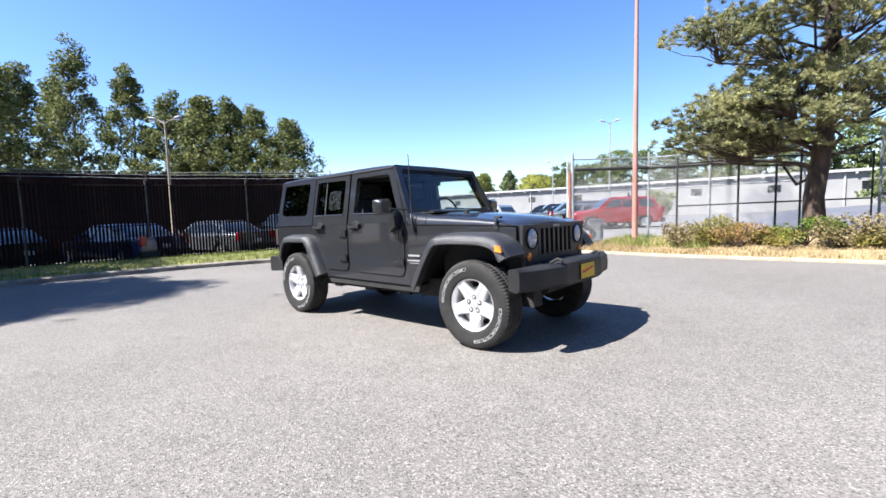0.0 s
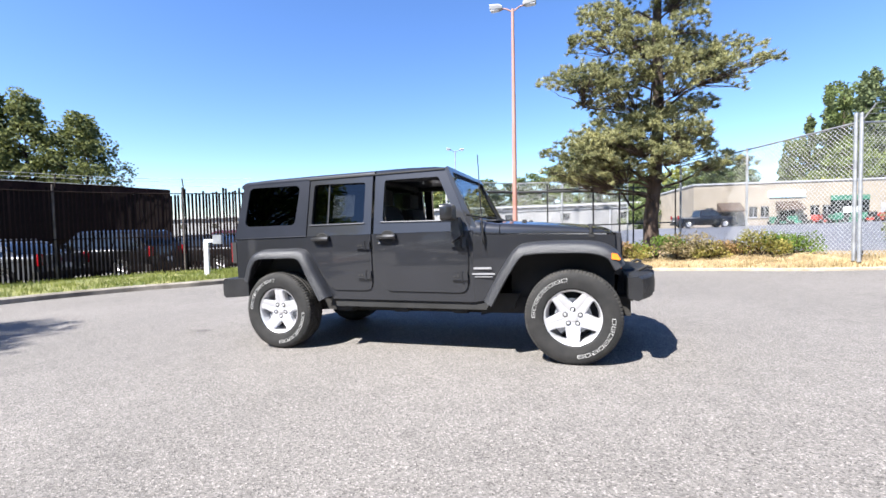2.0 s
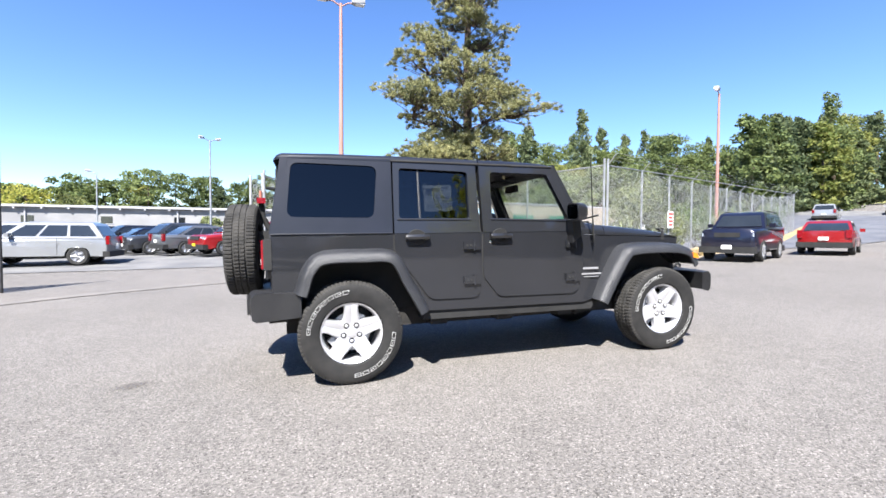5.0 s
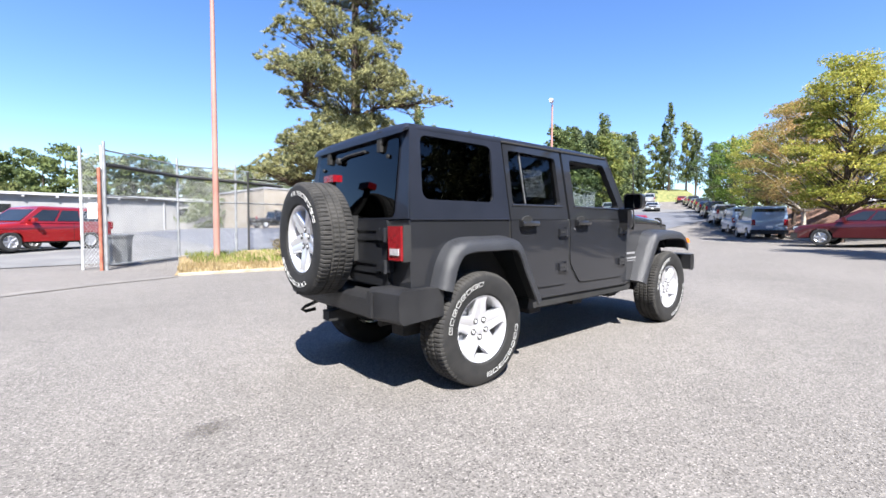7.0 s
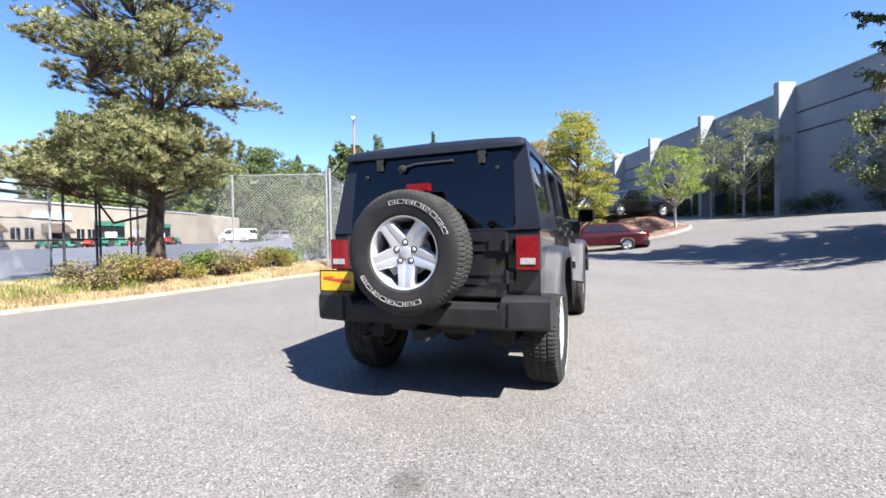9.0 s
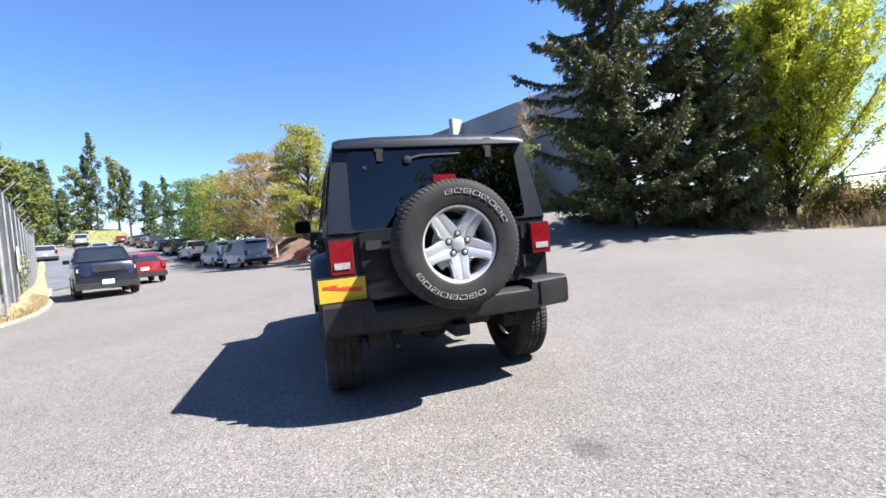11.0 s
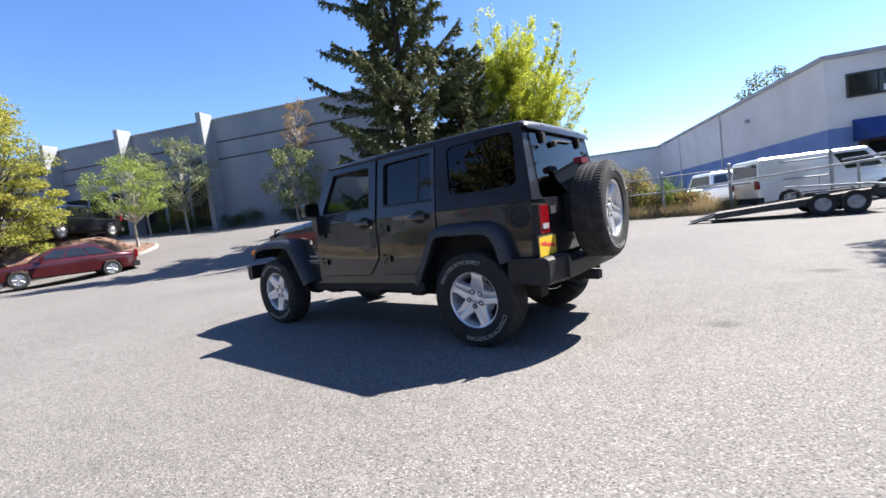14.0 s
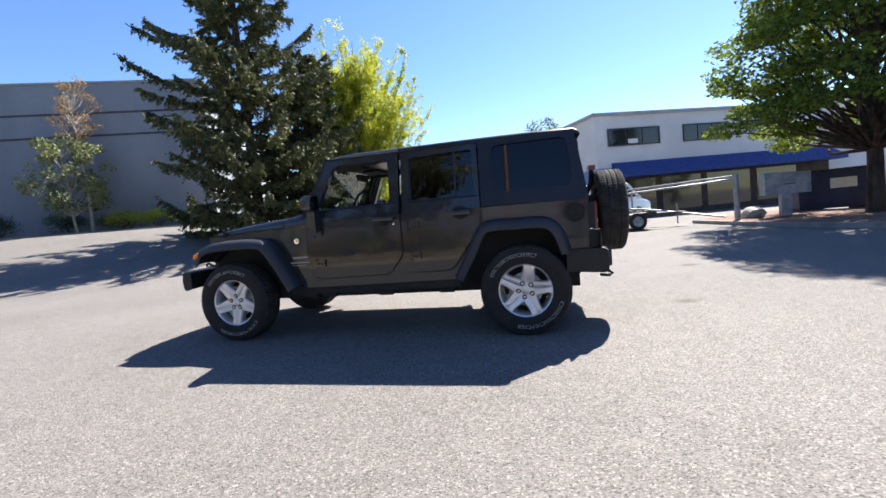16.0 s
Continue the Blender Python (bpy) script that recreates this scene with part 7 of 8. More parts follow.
def crown(name, verts, faces, mat_, parent, kind="stuff"):
    ob = new(name, array_mesh(name, np.concatenate(verts), np.concatenate([f + o for f, o in zip(faces, np.cumsum([0] + [len(v) for v in verts[:-1]]))]), mat_))
    ob.parent = parent
    ob["kind"] = kind
    return ob


def limb(bm, p0, p1, r0, r1, g, bend=0.15, sides=6):
    p0, p1 = Vector(p0), Vector(p1)
    q = [p0.lerp(p1, t) + Vector(g.normal(size=3)) * bend * (p1 - p0).length * 0.4 * math.sin(math.pi * t) for t in (0, 0.33, 0.66, 1)]
    q[0], q[-1] = p0, p1
    tube(q, [r0 + (r1 - r0) * t for t in (0, 0.33, 0.66, 1)], sides, bm)
    return q


PINE = leaf_material("pine_needles", (0.045, 0.062, 0.028), (0.42, 0.40, 0.185), 0.9, 0.16)
SPRUCE = leaf_material("spruce_needles", (0.030, 0.043, 0.021), (0.165, 0.172, 0.072), 0.8, 0.12)
LIME = leaf_material("bright_lime_leaves", (0.229, 0.286, 0.024), (0.592, 0.592, 0.076), 0.6, 0.5)
YELLOW_GREEN = leaf_material("yellowing_leaves", (0.153, 0.197, 0.033), (0.467, 0.423, 0.095), 0.5, 0.45)
ORANGE_LEAF = leaf_material("turning_orange_leaves", (0.197, 0.204, 0.058), (0.496, 0.307, 0.131), 0.35, 0.45)
GREEN = leaf_material("green_leaves", (0.05, 0.10, 0.018), (0.20, 0.28, 0.05), 0.5, 0.4)
MAPLE = leaf_material("shaded_maple_leaves", (0.045, 0.085, 0.012), (0.26, 0.33, 0.05), 0.5, 0.42)
SAPLING = leaf_material("sapling_leaves", (0.14, 0.20, 0.04), (0.38, 0.44, 0.12), 0.6, 0.45)
DEEP_GREEN = leaf_material("deep_green_leaves", (0.022, 0.045, 0.012), (0.10, 0.15, 0.035), 0.5, 0.3)
POPLAR = leaf_material("poplar_leaves", (0.024, 0.040, 0.017), (0.22, 0.235, 0.08), 0.35, 0.25)
OLIVE = leaf_material("grey_green_leaves", (0.10, 0.12, 0.05), (0.29, 0.32, 0.15), 0.8, 0.3)
BRAMBLE = leaf_material("bramble_leaves", (0.088, 0.102, 0.022), (0.365, 0.307, 0.088), 1.4, 0.45)
RUSTY = leaf_material("rusty_bramble_leaves", (0.13, 0.10, 0.035), (0.42, 0.26, 0.12), 1.2, 0.45)
DRY_BRAMBLE = leaf_material("dry_bramble_leaves", (0.109, 0.088, 0.040), (0.307, 0.248, 0.131), 1.4, 0.3)
STRAW = leaf_material("dry_straw", (0.234, 0.172, 0.080), (0.438, 0.350, 0.197), 1.0, 0.3)
GRASS = leaf_material("short_grass", (0.07, 0.11, 0.02), (0.30, 0.32, 0.09), 0.8, 0.35)
WOODS = leaf_material("wood_leaves", (0.045, 0.07, 0.028), (0.18, 0.215, 0.075), 0.05, 0.3)


def pine_tree(label, x, y, lift):
    """An old spreading pine: cloud-like shelves of needle tufts at the ends of crooked limbs, with sky between the tiers."""
    tree = thing("pine_tree", label, "tree", on(x, y, 0, lift))
    g = np.random.default_rng(11)
    bm = bmesh.new()
    spine = [(0, 0, -0.2), (-0.05, 0, 1.0), (0.10, 0.05, 2.4), (0.18, 0.05, 4.5), (0.12, 0, 7.0), (0.2, 0.05, 9.5), (0.2, 0, 12.0)]
    tube(spine, [0.27, 0.21, 0.19, 0.16, 0.13, 0.08, 0.03], 12, bm)
    shelves = [(-1.1, -0.8, 3.85, 0.75), (-1.6, -1.2, 3.4, 0.8), (-2.1, -1.5, 3.0, 0.82), (-1.0, -1.5, 3.2, 0.8), (-0.4, -1.0, 3.6, 0.78), (-1.4, 1.4, 3.1, 0.78), (-0.9, 0.9, 3.6, 0.72), (0.6, -1.2, 3.5, 0.7), (-2.2, -1.75, 2.4, 0.75), (-1.8, -1.6, 2.8, 0.8), (-1.5, 2.1, 2.5, 0.85), (-2.3, 0.6, 2.45, 0.8), (-2.0, -1.8, 4.95, 0.8), (-2.3, -0.8, 5.3, 0.75), (2.2, 0.6, 6.2, 0.7), (1.8, -1.2, 5.0, 0.75)]
    # low skirt, thin waist, broad middle, narrowing top: tiers with sky between
    for tier, n, r0, r1, size in ((2.5, 4, 0.8, 2.0, 0.85), (3.2, 4, 0.7, 1.8, 0.8), (4.0, 3, 0.4, 1.2, 0.62), (4.8, 6, 1.0, 1.95, 0.80), (5.7, 6, 0.9, 2.0, 0.78), (6.7, 5, 0.8, 1.8, 0.76), (7.6, 5, 0.7, 1.6, 0.70), (8.5, 4, 0.6, 1.3, 0.66), (9.3, 4, 0.5, 1.1, 0.58), (10.1, 3, 0.3, 0.9, 0.52), (10.9, 3, 0.2, 0.6, 0.46), (11.6, 3, 0.0, 0.4, 0.40)):
        for k in range(n):
            az = (k + g.uniform(-0.3, 0.3)) * 6.283 / n + tier * 2.1
            q = r0 + (r1 - r0) * g.uniform(0.1, 1) ** 0.7
            shelves.append((math.cos(az) * q, math.sin(az) * q, tier + g.normal() * 0.13 + 0.06 * q, size * g.uniform(0.75, 1.15)))
    vs, fs = [], []
    for sx, sy, sz, size in shelves:
        reach = math.hypot(sx, sy)
        path = limb(bm, (0.13, 0.03, max(sz - 0.3 - 0.22 * reach, 1.4)), (sx, sy, sz - 0.12), max(0.06 - 0.004 * sz, 0.02), 0.012, g, 0.22, 6)
        tufts = []
        for k in range(int(185 * size * size) + 10):
            a, q = g.uniform(0, 6.28), math.sqrt(g.uniform(0, 1))
            q *= 1 + 0.25 * math.sin(3 * a + sx * 5) + 0.12 * math.sin(7 * a + sy * 3)
            far, wid = math.cos(a) * q * size * 1.3, math.sin(a) * q * size * 0.95
            ux, uy = (sx / reach, sy / reach) if reach > 0.3 else (1.0, 0.0)
            c = np.array([sx + ux * far - uy * wid, sy + uy * far + ux * wid, sz + size * 0.62 * (1 - q * q) * g.uniform(-0.25, 1.0) + 0.10 * far - 0.10 * q * q + g.normal() * 0.04])
            if k % 5 == 0:
                limb(bm, path[2], tuple(c), 0.016, 0.005, g, 0.12, 4)
            tufts.append(c)
        tufts = np.repeat(np.array(tufts), 40, axis=0)
        way = g.normal(size=tufts.shape)
        way /= np.linalg.norm(way, axis=1, keepdims=True)
        way[:, 2] = way[:, 2] * 0.75 + 0.25
        v, f_ = cards(tufts + way * 0.07, 0.13, 0.021, int(g.integers(1e6)), 0.0, way, True, 0.12)
        vs.append(v)
        fs.append(f_)
    part("trunk", bm, BARK, tree, smooth=60)
    crown("crown", vs, fs, PINE, tree)


def spruce_tree(label, x, y, h, wide, seed, lift=0.0, mat_=None, density=1.0):
    """A dark spruce: long boughs that sag and lift at their tips, hung with short drooping sprays, sky showing between."""
    tree = thing("spruce_tree", label, "tree", on(x, y, 0, lift))
    g = np.random.default_rng(seed)
    bm = bmesh.new()
    tube([(0, 0, -0.2), (0.03, 0, h * 0.3), (0, 0.03, h * 0.7), (0, 0, h)], [0.24, 0.2, 0.11, 0.02], 10, bm)
    vs, fs = [], []
    count = int(215 * density)
    for i in range(count):
        t = ((i + 0.5) / count) ** 1.2
        z = 0.5 + (h - 0.7) * t + g.normal() * 0.4
        az = i * 2.399 + g.normal() * 0.5
        reach = wide * (1 - t) ** 0.42 * min(1, 0.72 + 2.0 * t) * g.uniform(0.4, 1.12) * (0.90 + 0.12 * math.sin(az * 2 + z * 1.7)) + 0.2
        out = np.array([math.cos(az), math.sin(az), 0])
        side = np.array([-out[1], out[0], 0])
        sag, rise = g.uniform(-0.04, 0.2), g.uniform(-0.08, 0.42)
        bough = lambda f: np.array([0, 0, z]) + out * reach * f + np.array([0, 0, reach * (rise * f - sag * math.sin(math.pi * f * 0.8) + 0.05 * f ** 4)]) + side * 0.12 * reach * math.sin(2.6 * f + i)
        tube([tuple(bough(f)) for f in (0, 0.33, 0.66, 1)], [0.035 * (1 - t) + 0.014, 0.024 * (1 - t) + 0.010, 0.013, 0.006], 5, bm)
        pts, ways = [], []
        steps = max(5, int(reach / 0.085))
        for k in range(steps):
            f = 0.16 + 0.84 * (k + g.uniform()) / steps
            root = bough(min(f, 1.0))
            for sgn in (-1, 1):
                d = out * g.uniform(0.3, 0.9) + side * sgn * g.uniform(0.35, 1.0) + np.array([0, 0, g.uniform(-0.9, 0.35)])
                d /= np.linalg.norm(d)
                ln = g.uniform(0.2, 0.58) * (1.15 - 0.5 * f) * min(1.0, 0.5 + reach / 3)
                u = g.uniform(0, 1, (13, 1))
                pts.append(root + d * ln * u + np.array([0, 0, -0.10]) * u * u + g.normal(size=(13, 3)) * 0.022)
                ways.append(np.repeat((d + np.array([0, 0, -0.15]))[None], 13, 0))
        u = g.uniform(0.86, 1.05, (30, 1))
        pts.append(np.array([bough(float(q)) for q in u[:, 0]]) + g.normal(size=(30, 3)) * 0.035)
        ways.append(np.repeat((out + np.array([0, 0, 0.25]))[None], 30, 0))
        v, f_ = cards(np.concatenate(pts), 0.16, 0.07, int(g.integers(1e6)), 0.0, np.concatenate(ways), True, 0.6)
        vs.append(v)
        fs.append(f_)
    part("trunk", bm, BARK, tree, smooth=60)
    crown("crown", vs, fs, mat_ or SPRUCE, tree)


def shoot_tree(label, x, y, h, wide, mat_, seed, lift=0.0, shoots=80, leaf=0.14, per=16, lean=(22, 44), low=0.06, high=0.74, name="leafy_tree", group="", bark=None, trunk_r=0.12, spray=0.7, drift=(0.0, 0.0)):
    """A feathery tree of long upswept shoots, each with rising side sprays of leaves and a bare-tipped end."""
    tree = thing(name, label, "tree", on(x, y, 0, lift), group)
    g = np.random.default_rng(seed)
    bm = bmesh.new()
    tube([(0, 0, -0.2), (0.04, 0, h * 0.3), (0, 0.04, h * 0.7), (drift[0] * 0.3, drift[1] * 0.3, h * 0.97)], [trunk_r * 1.3, trunk_r, trunk_r * 0.55, 0.012], 8, bm)
    pts, ways = [], []
    for i in range(shoots):
        t = (i + 0.5) / shoots
        z = h * (low + (high - low) * t)
        az = i * 2.399 + g.normal() * 0.3
        ang = radians(g.uniform(*lean)) * (1.15 - 0.35 * t)
        ln = min(wide * (1 - t) ** 0.55 * g.uniform(0.7, 1.15) / math.sin(ang) + 0.4, h * 1.02 - z)
        out = np.array([math.cos(az) + drift[0] * 0.25, math.sin(az) + drift[1] * 0.25, 0])
        way = lambda f: np.array([0, 0, z]) + out * ln * math.sin(ang) * (f ** 0.85) + np.array([0, 0, ln * math.cos(ang) * f ** 1.12])
        tube([tuple(way(f)) for f in (0, 0.33, 0.66, 1)], [trunk_r * 0.32, trunk_r * 0.2, trunk_r * 0.1, 0.004], 4, bm)
        for k in range(max(4, int(ln / 0.34))):
            f = 0.14 + 0.86 * (k + g.uniform()) / max(4, int(ln / 0.34))
            root = way(f)
            d = g.normal(size=3) * np.array([0.7, 0.7, 0.2]) + out * 0.35 + np.array([0, 0, 0.75])
            d /= np.linalg.norm(d)
            m = int(per * g.uniform(0.6, 1.3))
            u = g.uniform(0, 1, (m, 1))
            pts.append(root + d * spray * g.uniform(0.5, 1.2) * (1.1 - 0.45 * f) * u + g.normal(size=(m, 3)) * leaf * 0.55)
            ways.append(np.repeat(d[None], m, 0))
    v, f_ = cards(np.concatenate(pts), leaf, leaf * 0.5, seed + 5, 0.0, np.concatenate(ways), False, 0.6)
    part("trunk", bm, bark or BARK, tree, smooth=60)
    crown("crown", [v], [f_], mat_, tree)
    return tree


def leafy_tree(label, x, y, h, wide, mat_, seed, lift=0.0, stem=1.6, leaf=0.16, clumps=46, per=150, bark=None, trunk_r=0.11, pointed=0.0, group="", name="leafy_tree", flat=0.72, puff=1.0, belly=1.0):
    """A broadleaf tree: forked limbs, clumps of single leaves with sky between."""
    tree = thing(name, label, "tree", on(x, y, 0, lift), group)
    g = np.random.default_rng(seed)
    bm = bmesh.new()
    top = (g.normal() * 0.2, g.normal() * 0.2, h * 0.86)
    tube([(0, 0, -0.2), (g.normal() * 0.05, g.normal() * 0.05, stem * 0.6), (top[0] * 0.4, top[1] * 0.4, h * 0.5), top], [trunk_r * 1.3, trunk_r, trunk_r * 0.65, 0.02], 9, bm)
    vs, fs = [], []
    mid, half = (h + stem) / 2, (h - stem) / 2
    for i in range(clumps):
        t = (i + 0.5) / clumps
        zz = stem + (h - stem) * t
        w = wide * max(0.12, (1 - abs((zz - mid) / half * (1 if pointed == 0 else 0.9) * (belly if zz < mid else 1.0)) ** 2.2)) ** 0.5
        if pointed:
            w *= (1 - pointed * t)
        az = i * 2.399 + g.normal() * 0.4
        rad = w * math.sqrt(g.uniform(0.12, 1.0))
        cc = np.array([math.cos(az) * rad, math.sin(az) * rad, zz + g.normal() * 0.25 * half * 0.25])
        root_z = max(stem * 0.75, zz - rad * 0.8 - 0.3)
        limb(bm, (top[0] * root_z / h, top[1] * root_z / h, min(root_z, h * 0.8)), tuple(cc), trunk_r * 0.34, 0.008, g, 0.12, 5)
        rr = wide * g.uniform(0.20, 0.36) * puff
        n = int(per * g.uniform(0.6, 1.2))
        p = clump_points(cc, (rr, rr, rr * flat), n, g, 0.25)
        v, f_ = cards(p, leaf, leaf * 0.62, int(g.integers(1e6)), 0.3)
        vs.append(v)
        fs.append(f_)
    part("trunk", bm, bark or BARK, tree, smooth=60)
    crown("crown", vs, fs, mat_, tree)
    return tree


def bush(label, x, y, r, h, mat_, seed, leaf=0.08, n=1500, lift=0.0, name="bush", group=""):
    b = thing(name, label, "bush", on(x, y, 0, lift), group)
    g = np.random.default_rng(seed)
    bm = bmesh.new()
    for k in range(8):
        a = g.uniform(0, 6.28)
        limb(bm, (g.normal() * 0.08, g.normal() * 0.08, 0), (math.cos(a) * r * 0.7, math.sin(a) * r * 0.7, h * g.uniform(0.5, 0.95)), 0.02, 0.006, g, 0.2, 4)
    vs, fs = [], []
    for k in range(14):
        a, q = g.uniform(0, 6.28), r * math.sqrt(g.uniform(0, 0.7))
        cc = np.array([math.cos(a) * q, math.sin(a) * q, h * g.uniform(0.25, 0.8)])
        p = clump_points(cc, (r * 0.45, r * 0.45, h * 0.28), n // 14, g, 0.2)
        p[:, 2] = np.maximum(p[:, 2], 0.03)
        v, f_ = cards(p, leaf, leaf * 0.6, int(g.integers(1e6)), 0.2)
        vs.append(v)
        fs.append(f_)
    part("woody_stem", bm, BARK, b)
    crown("leaves", vs, fs, mat_, b)
    return b


pine_tree("old spreading pine with shelves of needles", 3.48, 10.45, 0.3)
spruce_tree("dark ragged spruce beside the grey building", 10.0, -11.9, 16.8, 4.8, 21, 0.0, None, 1.1)
spruce_tree("smaller dark spruce behind the first", 8.4, -14.0, 8.6, 2.7, 22, 0.0)
shoot_tree("bright lime-green tree with upswept branches", 7.3, -17.2, 10.6, 3.0, LIME, 31, 0.2, 165, 0.125, 50, (20, 42), 0.02, 0.72, spray=0.85, drift=(-0.5, -0.6))
leafy_tree("large green maple over a corner bed", -11.3, -10.7, 12.0, 4.6, MAPLE, 32, 0.15, 2.5, 0.15, 240, 330, pointed=0.42, trunk_r=0.19, flat=0.42, puff=0.62, belly=0.7)
# Stands out of view; added for the leaf shadow beside the entrance.
leafy_tree("unseen maple added for its shadow at the yard entrance", -16.4, -7.4, 8.6, 4.2, MAPLE, 33, 0.15, 2.0, 0.19, 100, 300, trunk_r=0.16, flat=0.5, puff=0.9)
leafy_tree("young yellow-green tree on a mulched bank", 22.9, 0.7, 8.0, 2.7, YELLOW_GREEN, 34, 0.1, 1.5, 0.115, 135, 260, pointed=0.45, group="bank trees", flat=0.4, puff=0.8)
leafy_tree("thin tree with orange leaves on a bank", 29.0, 3.2, 7.9, 2.9, ORANGE_LEAF, 35, 0.1, 1.6, 0.105, 100, 200, PALE_BARK, group="bank trees", flat=0.4, puff=0.75)
leafy_tree("orange and green tree on a bank", 33.5, 4.6, 8.0, 3.2, ORANGE_LEAF, 36, 0.1, 1.6, 0.12, 100, 220, group="bank trees", flat=0.4, puff=0.8)
leafy_tree("yellow-green tree on a bank", 38.8, 7.4, 7.2, 3.2, YELLOW_GREEN, 37, 0.1, 1.5, 0.13, 70, 220, group="bank trees", flat=0.5, puff=0.85)
leafy_tree("green tree on a bank", 45.5, 10.5, 7.5, 3.6, GREEN, 38, 0.1, 1.2, 0.17, 60, 160, group="bank trees", flat=0.5, puff=0.9)
leafy_tree("dark green tree on a bank", 53, 14.0, 8.0, 4.0, DEEP_GREEN, 39, 0.1, 1.0, 0.2, 56, 160, group="bank trees", flat=0.5, puff=0.9)
leafy_tree("slender young tree at the tip of a bed", 25.1, -5.0, 4.8, 2.1, SAPLING, 40, 0.1, 1.8, 0.11, 60, 150, PALE_BARK, 0.07, flat=0.45, puff=0.8)
leafy_tree("weeping birch against the grey wall", 30.5, -9.9, 6.6, 2.4, OLIVE, 41, 0.1, 2.0, 0.12, 60, 130, PALE_BARK, 0.08, puff=0.75)
leafy_tree("sparse weeping birch against the grey wall", 33.8, -8.6, 6.2, 1.9, OLIVE, 42, 0.1, 2.0, 0.12, 36, 150, PALE_BARK, 0.07)
leafy_tree("tall thin half-bare birch by the grey wall", 22.4, -14.6, 8.2, 1.3, RUSTY, 43, 0.1, 5.0, 0.11, 34, 60, PALE_BARK, 0.07)
leafy_tree("sapling with broad leaves by the grey wall", 22.6, -13.9, 5.0, 2.0, OLIVE, 44, 0.1, 1.2, 0.17, 40, 130, PALE_BARK, 0.06)
for i, (px, py, top) in enumerate(((-47.3, -2.2, 13.6), (-44.7, 0.2, 13.9), (-41.2, 3.3, 14.5), (-38.0, 6.0, 13.0), (-35.8, 8.1, 10.6), (-33.3, 9.9, 10.5), (-31.8, 11.2, 10.3), (-30.3, 12.5, 9.3), (-28.2, 14.2, 8.5), (-40, -1.5, 12.5), (-49, 3, 14), (-43.5, -5.5, 13), (-52, -8, 14.5), (-36.5, 10.5, 10.5))):
    leafy_tree("tall ragged poplar behind a brown wall", px, py, top + 0.6, 3.4 + 0.5 * (i % 3), POPLAR, 60 + i, 0.0, 1.0, 0.22, 130, 118, pointed=0.78, name="poplar_tree", group="poplars behind the yard", flat=0.9, puff=0.52)
for x, y, h, w, m in ((-46, 84, 9, 5, YELLOW_GREEN), (-41, 86, 8, 4, POPLAR), (-12, 88, 7.5, 3, POPLAR), (-14, 60, 3.4, 2.2, OLIVE), (-3.6, -66, 14.5, 4.5, POPLAR)):
    leafy_tree("leafy tree beyond the yard", x, y, h, w, m, int(abs(x) * 7 + abs(y)), 0.0, h * 0.15, 0.2 + 0.02 * abs(y) / 10, 36, 120)

# bushes and hedges
bush("grey-green willow bush inside a fence", 11.9, 11.4, 1.6, 3.1, OLIVE, 51, 0.12, 6500, 0.2)
bush("low grey-green bush inside a fence", 9.9, 10.3, 0.7, 1.5, OLIVE, 52, 0.12, 1600, 0.2)
for k, (s, h) in enumerate(((9.2, 1.6), (12.0, 2.3), (15.5, 2.0), (19.5, 2.4), (24, 2.2), (28.5, 2.4))):
    p = Vector((7.15, 7.9)) + U * s + N * 0.9
    bush("vine-covered bush along a fence", p.x, p.y, 1.3, h, (OLIVE, GREEN)[k % 2], 70 + k, 0.13, 1500, 0.2, group="fence bushes")
for s, h, m in ((9.5, 1.0, DEEP_GREEN), (11.2, 1.2, LIME), (13.2, 1.1, DEEP_GREEN), (16.0, 1.2, DEEP_GREEN), (19.2, 1.5, DEEP_GREEN), (21.0, 1.3, DEEP_GREEN), (24.5, 1.6, DEEP_GREEN), (27, 1.3, DEEP_GREEN), (32, 1.4, DEEP_GREEN), (36, 1.4, DEEP_GREEN)):
    bush("clipped evergreen bush along the grey wall", *site_point(s, -0.2), 1.1, h, m, int(s * 10), 0.08, 1800, 0.1, group="wall bushes")
g = np.random.default_rng(8)
for k in range(26):
    u = k / 25
    x = 9.2 - 9.8 * u + g.normal() * 0.25
    y = -15.3 - 2.3 * min(1.0, u * 1.6) + g.uniform(-1.2, 0.4)
    bush("weedy bush on a dry bank", x, y - 0.6, g.uniform(0.6, 1.0), (1.2 + 1.6 * g.uniform() ** 1.3) * (1.2 - 0.4 * u), (RUSTY, BRAMBLE, DRY_BRAMBLE, GREEN, BRAMBLE)[k % 5], 90 + k, 0.10, 1400, 0.1, group="bank bushes")
bush("round pale green bush by the grey wall", *site_point(12.6, 0.3), 1.2, 1.25, LIME, 133, 0.07, 2200, 0.1)
for k in range(10):
    x = 0.9 + 0.62 * k
    bush("yellowing bramble hedge on a verge", x, 8.75 + 0.12 * math.sin(k * 2.1), 0.66, 0.58 + 0.15 * math.sin(k * 1.7), (DRY_BRAMBLE, BRAMBLE, RUSTY, BRAMBLE, GREEN)[k % 5], 140 + k, 0.07, 1500, 0.2, group="bramble hedge")


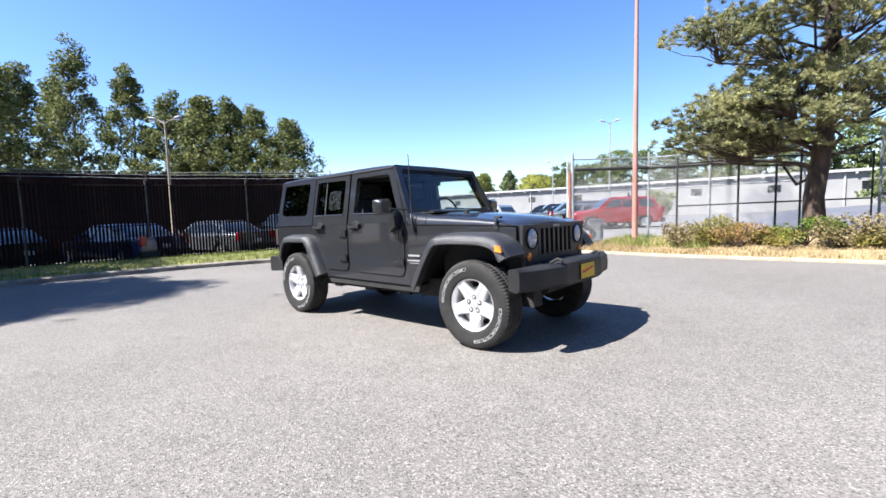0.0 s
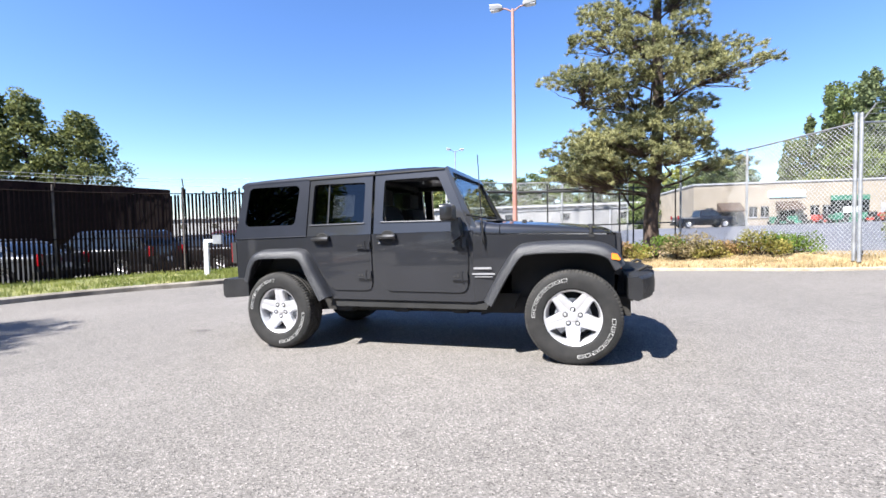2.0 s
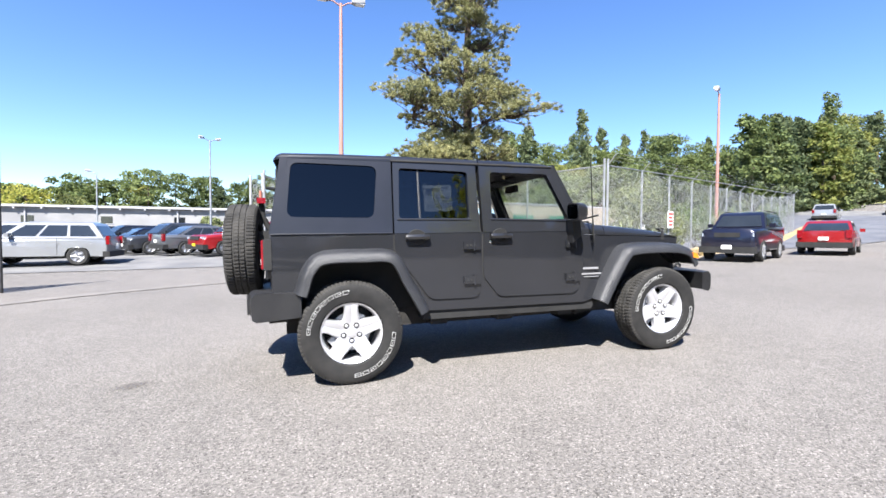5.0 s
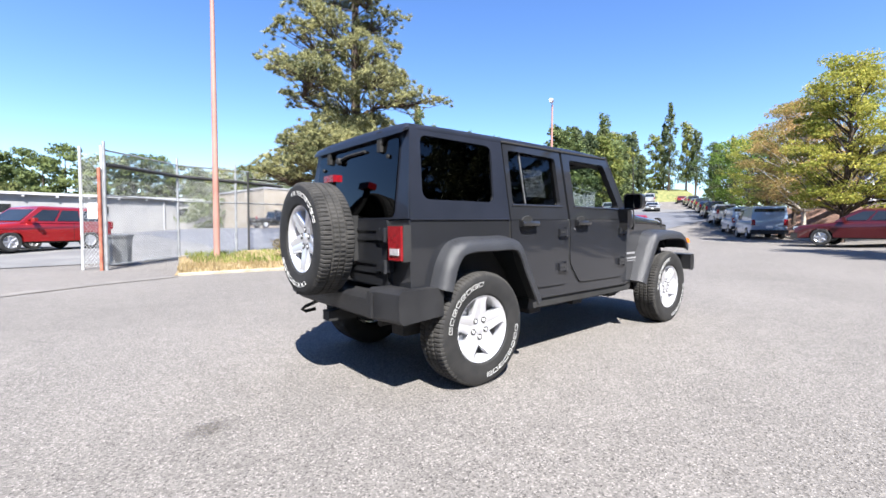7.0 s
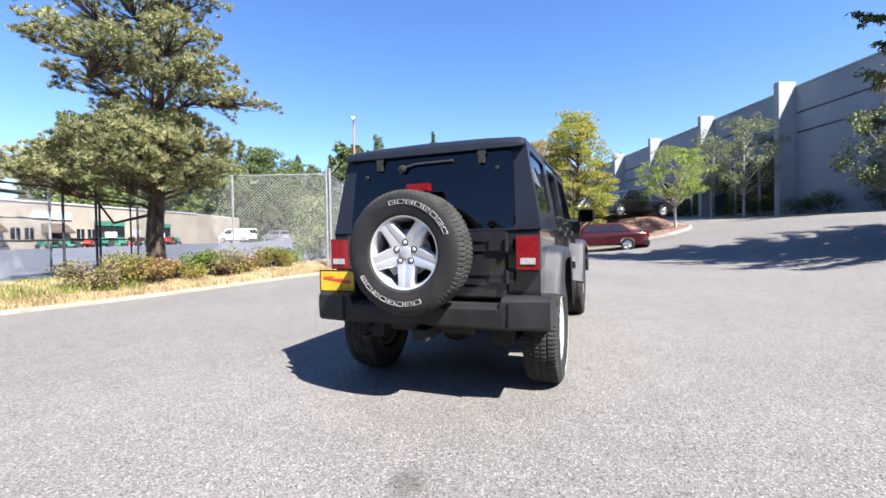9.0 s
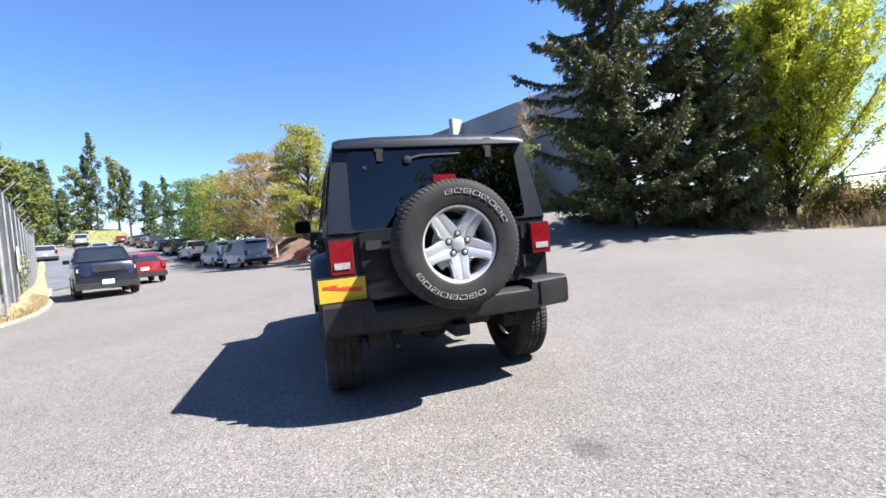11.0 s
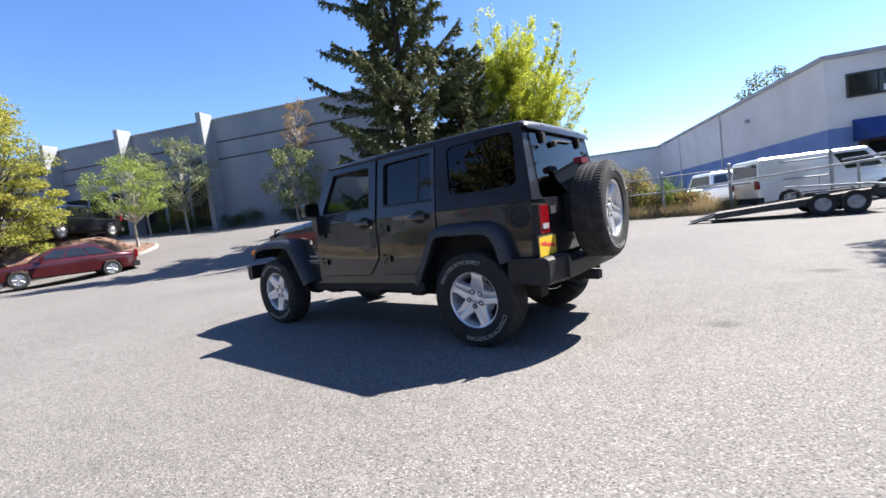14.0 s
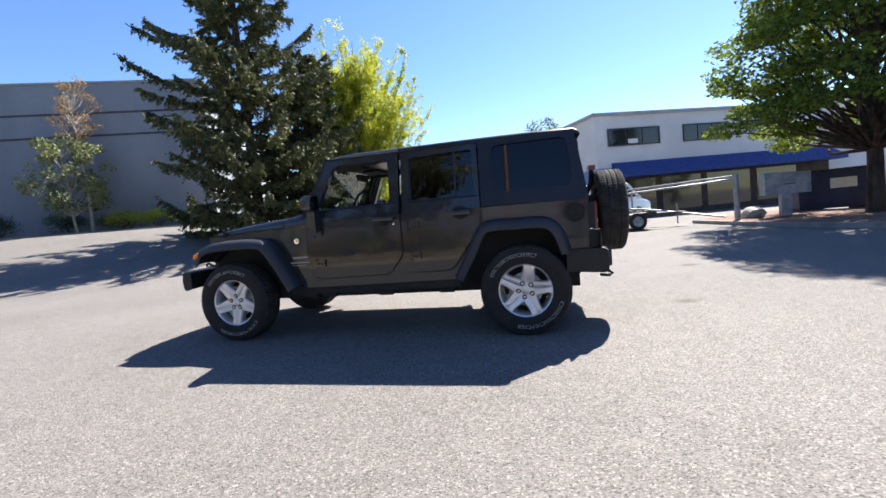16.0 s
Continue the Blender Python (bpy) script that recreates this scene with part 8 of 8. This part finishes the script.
def blades(name, label, line_a, line_b, n, tall, mat_, seed, lift, cat):
    """Single blades of grass sown between two lines of the plan."""
    g = np.random.default_rng(seed)
    a, b = np.array(smooth_path(line_a, 6)), np.array(smooth_path(line_b, 6))
    i = g.integers(0, len(a) - 1, n)
    t, w = g.uniform(0, 1, (n, 1)), g.uniform(0, 1, (n, 1))
    p = (a[i] + (a[i + 1] - a[i]) * t) * (1 - w) + (b[i] + (b[i + 1] - b[i]) * t) * w
    z = np.array([gz(x, y) for x, y in p]) + lift(w[:, 0])
    ang = g.uniform(0, 6.28, n)
    h = tall * g.uniform(0.5, 1.4, n)
    lean = g.normal(size=(n, 2)) * 0.35 * h[:, None]
    wd = 0.006 + 0.010 * g.uniform(size=n)
    dx, dy = np.cos(ang) * wd, np.sin(ang) * wd
    v = np.stack([np.stack([p[:, 0] - dx, p[:, 1] - dy, z - 0.03], 1), np.stack([p[:, 0] + dx, p[:, 1] + dy, z - 0.03], 1), np.stack([p[:, 0] + lean[:, 0], p[:, 1] + lean[:, 1], z + h], 1)], 1).reshape(-1, 3)
    tagged(new(name, array_mesh(name, v, np.arange(3 * n).reshape(-1, 3), mat_)), label, cat, kind="stuff")


blades("dry_grass", "straw-yellow dry grass along a kerb", [(x, y + 0.12) for x, y in RIGHT_KERB[:9]], [(x + (xb - x) * 0.5, y + 0.12 + (yb - y) * 0.5) for (x, y), (xb, yb) in zip(RIGHT_KERB[:9], RIGHT_FENCE_LINE[:9])], 15000, 0.07, STRAW, 5, lambda w: 0.08 + 0.18 * w, "grass")
blades("weeds", "green weeds at the foot of a fence", [(-1.5, 9.3), (-0.4, 8.4), (0.7, 8.1), (1.6, 8.0)], [(-1.4, 11.5), (-0.2, 11), (0.8, 11), (1.6, 11)], 1800, 0.11, GRASS, 6, lambda w: 0.22 + 0.1 * w, "grass")
blades("grass", "patchy short green grass along a kerb", [(x - 0.15, y + 0.05) for x, y in LEFT_KERB[1:]], LEFT_FENCE_LINE[1:], 16000, 0.10, GRASS, 7, lambda w: 0.14 + 0.07 * w, "grass")
blades("dry_weeds", "tall dry weeds on a bank", SCRUB_EDGE, [(12.5, -17.0), (9.0, -19), (5.6, -20), (3.0, -20.5), (0.9, -20.5), (-1.0, -20)], 9000, 0.45, STRAW, 9, lambda w: 0.02 + 0.3 * w, "grass")

blades("straw_grass", "tall straw-coloured grass at the end of a bank", [(4.5, -16.35), (2.3, -17.05), (0.6, -17.25), (-0.9, -17.05), (-2.0, -17.2)], [(4.8, -17.6), (2.5, -18.2), (0.7, -18.3), (-0.8, -18.2), (-2.0, -18.0)], 5500, 0.42, STRAW, 12, lambda w: 0.05 + 0.2 * w, "grass")

# far woods, sheets of leaves by kind of tree
g = np.random.default_rng(77)
FIRS = leaf_material("fir_needles", (0.048, 0.072, 0.038), (0.19, 0.22, 0.10), 0.05, 0.35)
TURNING = leaf_material("turning_wood_leaves", (0.10, 0.13, 0.03), (0.28, 0.28, 0.085), 0.05, 0.35)
sheets = {"fir": ([], []), "broadleaf": ([], []), "turning": ([], [])}
trunks = bmesh.new()


def far_tree(x, y, h, w, conifer, fine=1.0, bare=0.04, tufts=135):
    n = 28
    base = gz(x, y)
    tube([(x, y, base - 0.5), (x, y, base + h * 0.9)], [0.3, 0.05], 5, trunks)
    vs, fs = sheets["fir" if conifer else ("turning" if g.uniform() < 0.16 else "broadleaf")]
    for i in range(n):
        t = (i + 0.5) / n
        z = base + h * (bare + (1 - bare) * t)
        r = w * ((1 - t) ** 0.8 + 0.06) if conifer else w * math.sqrt(max(0.05, 1 - (2 * t - 1) ** 2 * 0.9))
        r *= g.uniform(0.45, 1.35)
        a = i * 2.399
        q = r * g.uniform(0.3, 0.9)
        cc = (x + math.cos(a) * q, y + math.sin(a) * q, z)
        k = (0.42 - 0.28 * t) if conifer else 0.36
        p = clump_points(cc, (w * k, w * k, h * 0.03 + 0.35), int(tufts / fine), g, 0.1)
        v, f_ = cards(p, 0.55 * fine, 0.30 * fine, int(g.integers(1e6)), 0.2, None, True)
        vs.append(v)
        fs.append(f_)


for k in range(72):
    x = 10 + k * 1.45
    far_tree(x + g.normal() * 1.2, 74 - 0.12 * (x - 30) + g.normal() * 5, (g.uniform(17.5, 22.5) + 3.5 * (k % 6 == 0)) * (0.42 + 0.5 * ss(x, 28, 33)), g.uniform(3.2, 5.0) * (0.6 + 0.4 * ss(x, 30, 38)), k % 6 == 0 or g.uniform() < (0.7 if 27 < x < 46 else 0.3))
for k in range(34):
    far_tree(13 + k * 1.8 + g.normal(), 63 + g.normal() * 2, g.uniform(10, 13.5) * (0.5 + 0.5 * ss(k, 8, 13)), g.uniform(3.6, 5.0), k % 9 == 4)
# loose tall trees beyond the end of the street
for k in range(24):
    far_tree(92 + 1.3 * k + g.normal() * 1.0, 68 - 2.3 * k + g.normal() * 1.5, g.uniform(15, 19) + 4.5 * (k % 5 == 1), g.uniform(2.2, 3.4), k % 3 > 0, 1.0, g.uniform(0.1, 0.4), 90)
for k in range(26):
    far_tree(46 + k * 1.7, 33 + 0.6 * k + g.normal() * 2, g.uniform(8, 12.5), g.uniform(2.5, 4), g.uniform() < 0.5)
for k in range(38):
    far_tree(-75 + k * 3.0, 108 + g.normal() * 6, g.uniform(11, 15) + 0.06 * k, g.uniform(4, 6), g.uniform() < 0.2, 1.3)
WOOD = thing("far_woods", "mixed green and yellowing woods along the skyline", "woods", kind="stuff")
for key, m in (("fir", FIRS), ("broadleaf", WOODS), ("turning", TURNING)):
    crown(key + "_canopy", *sheets[key], m, WOOD)
part("trunks", trunks, BARK, WOOD)
HILL = tagged(strip("grass_bank", [(88, 54), (94, 45), (101, 35), (108, 25), (114, 14)], [(100, 62), (106, 53), (113, 43), (120, 33), (126, 22)], GREEN_SOIL, 0.0, 3.2, 8, 0.3), "grassy bank at the end of the street", "bank", kind="structure")
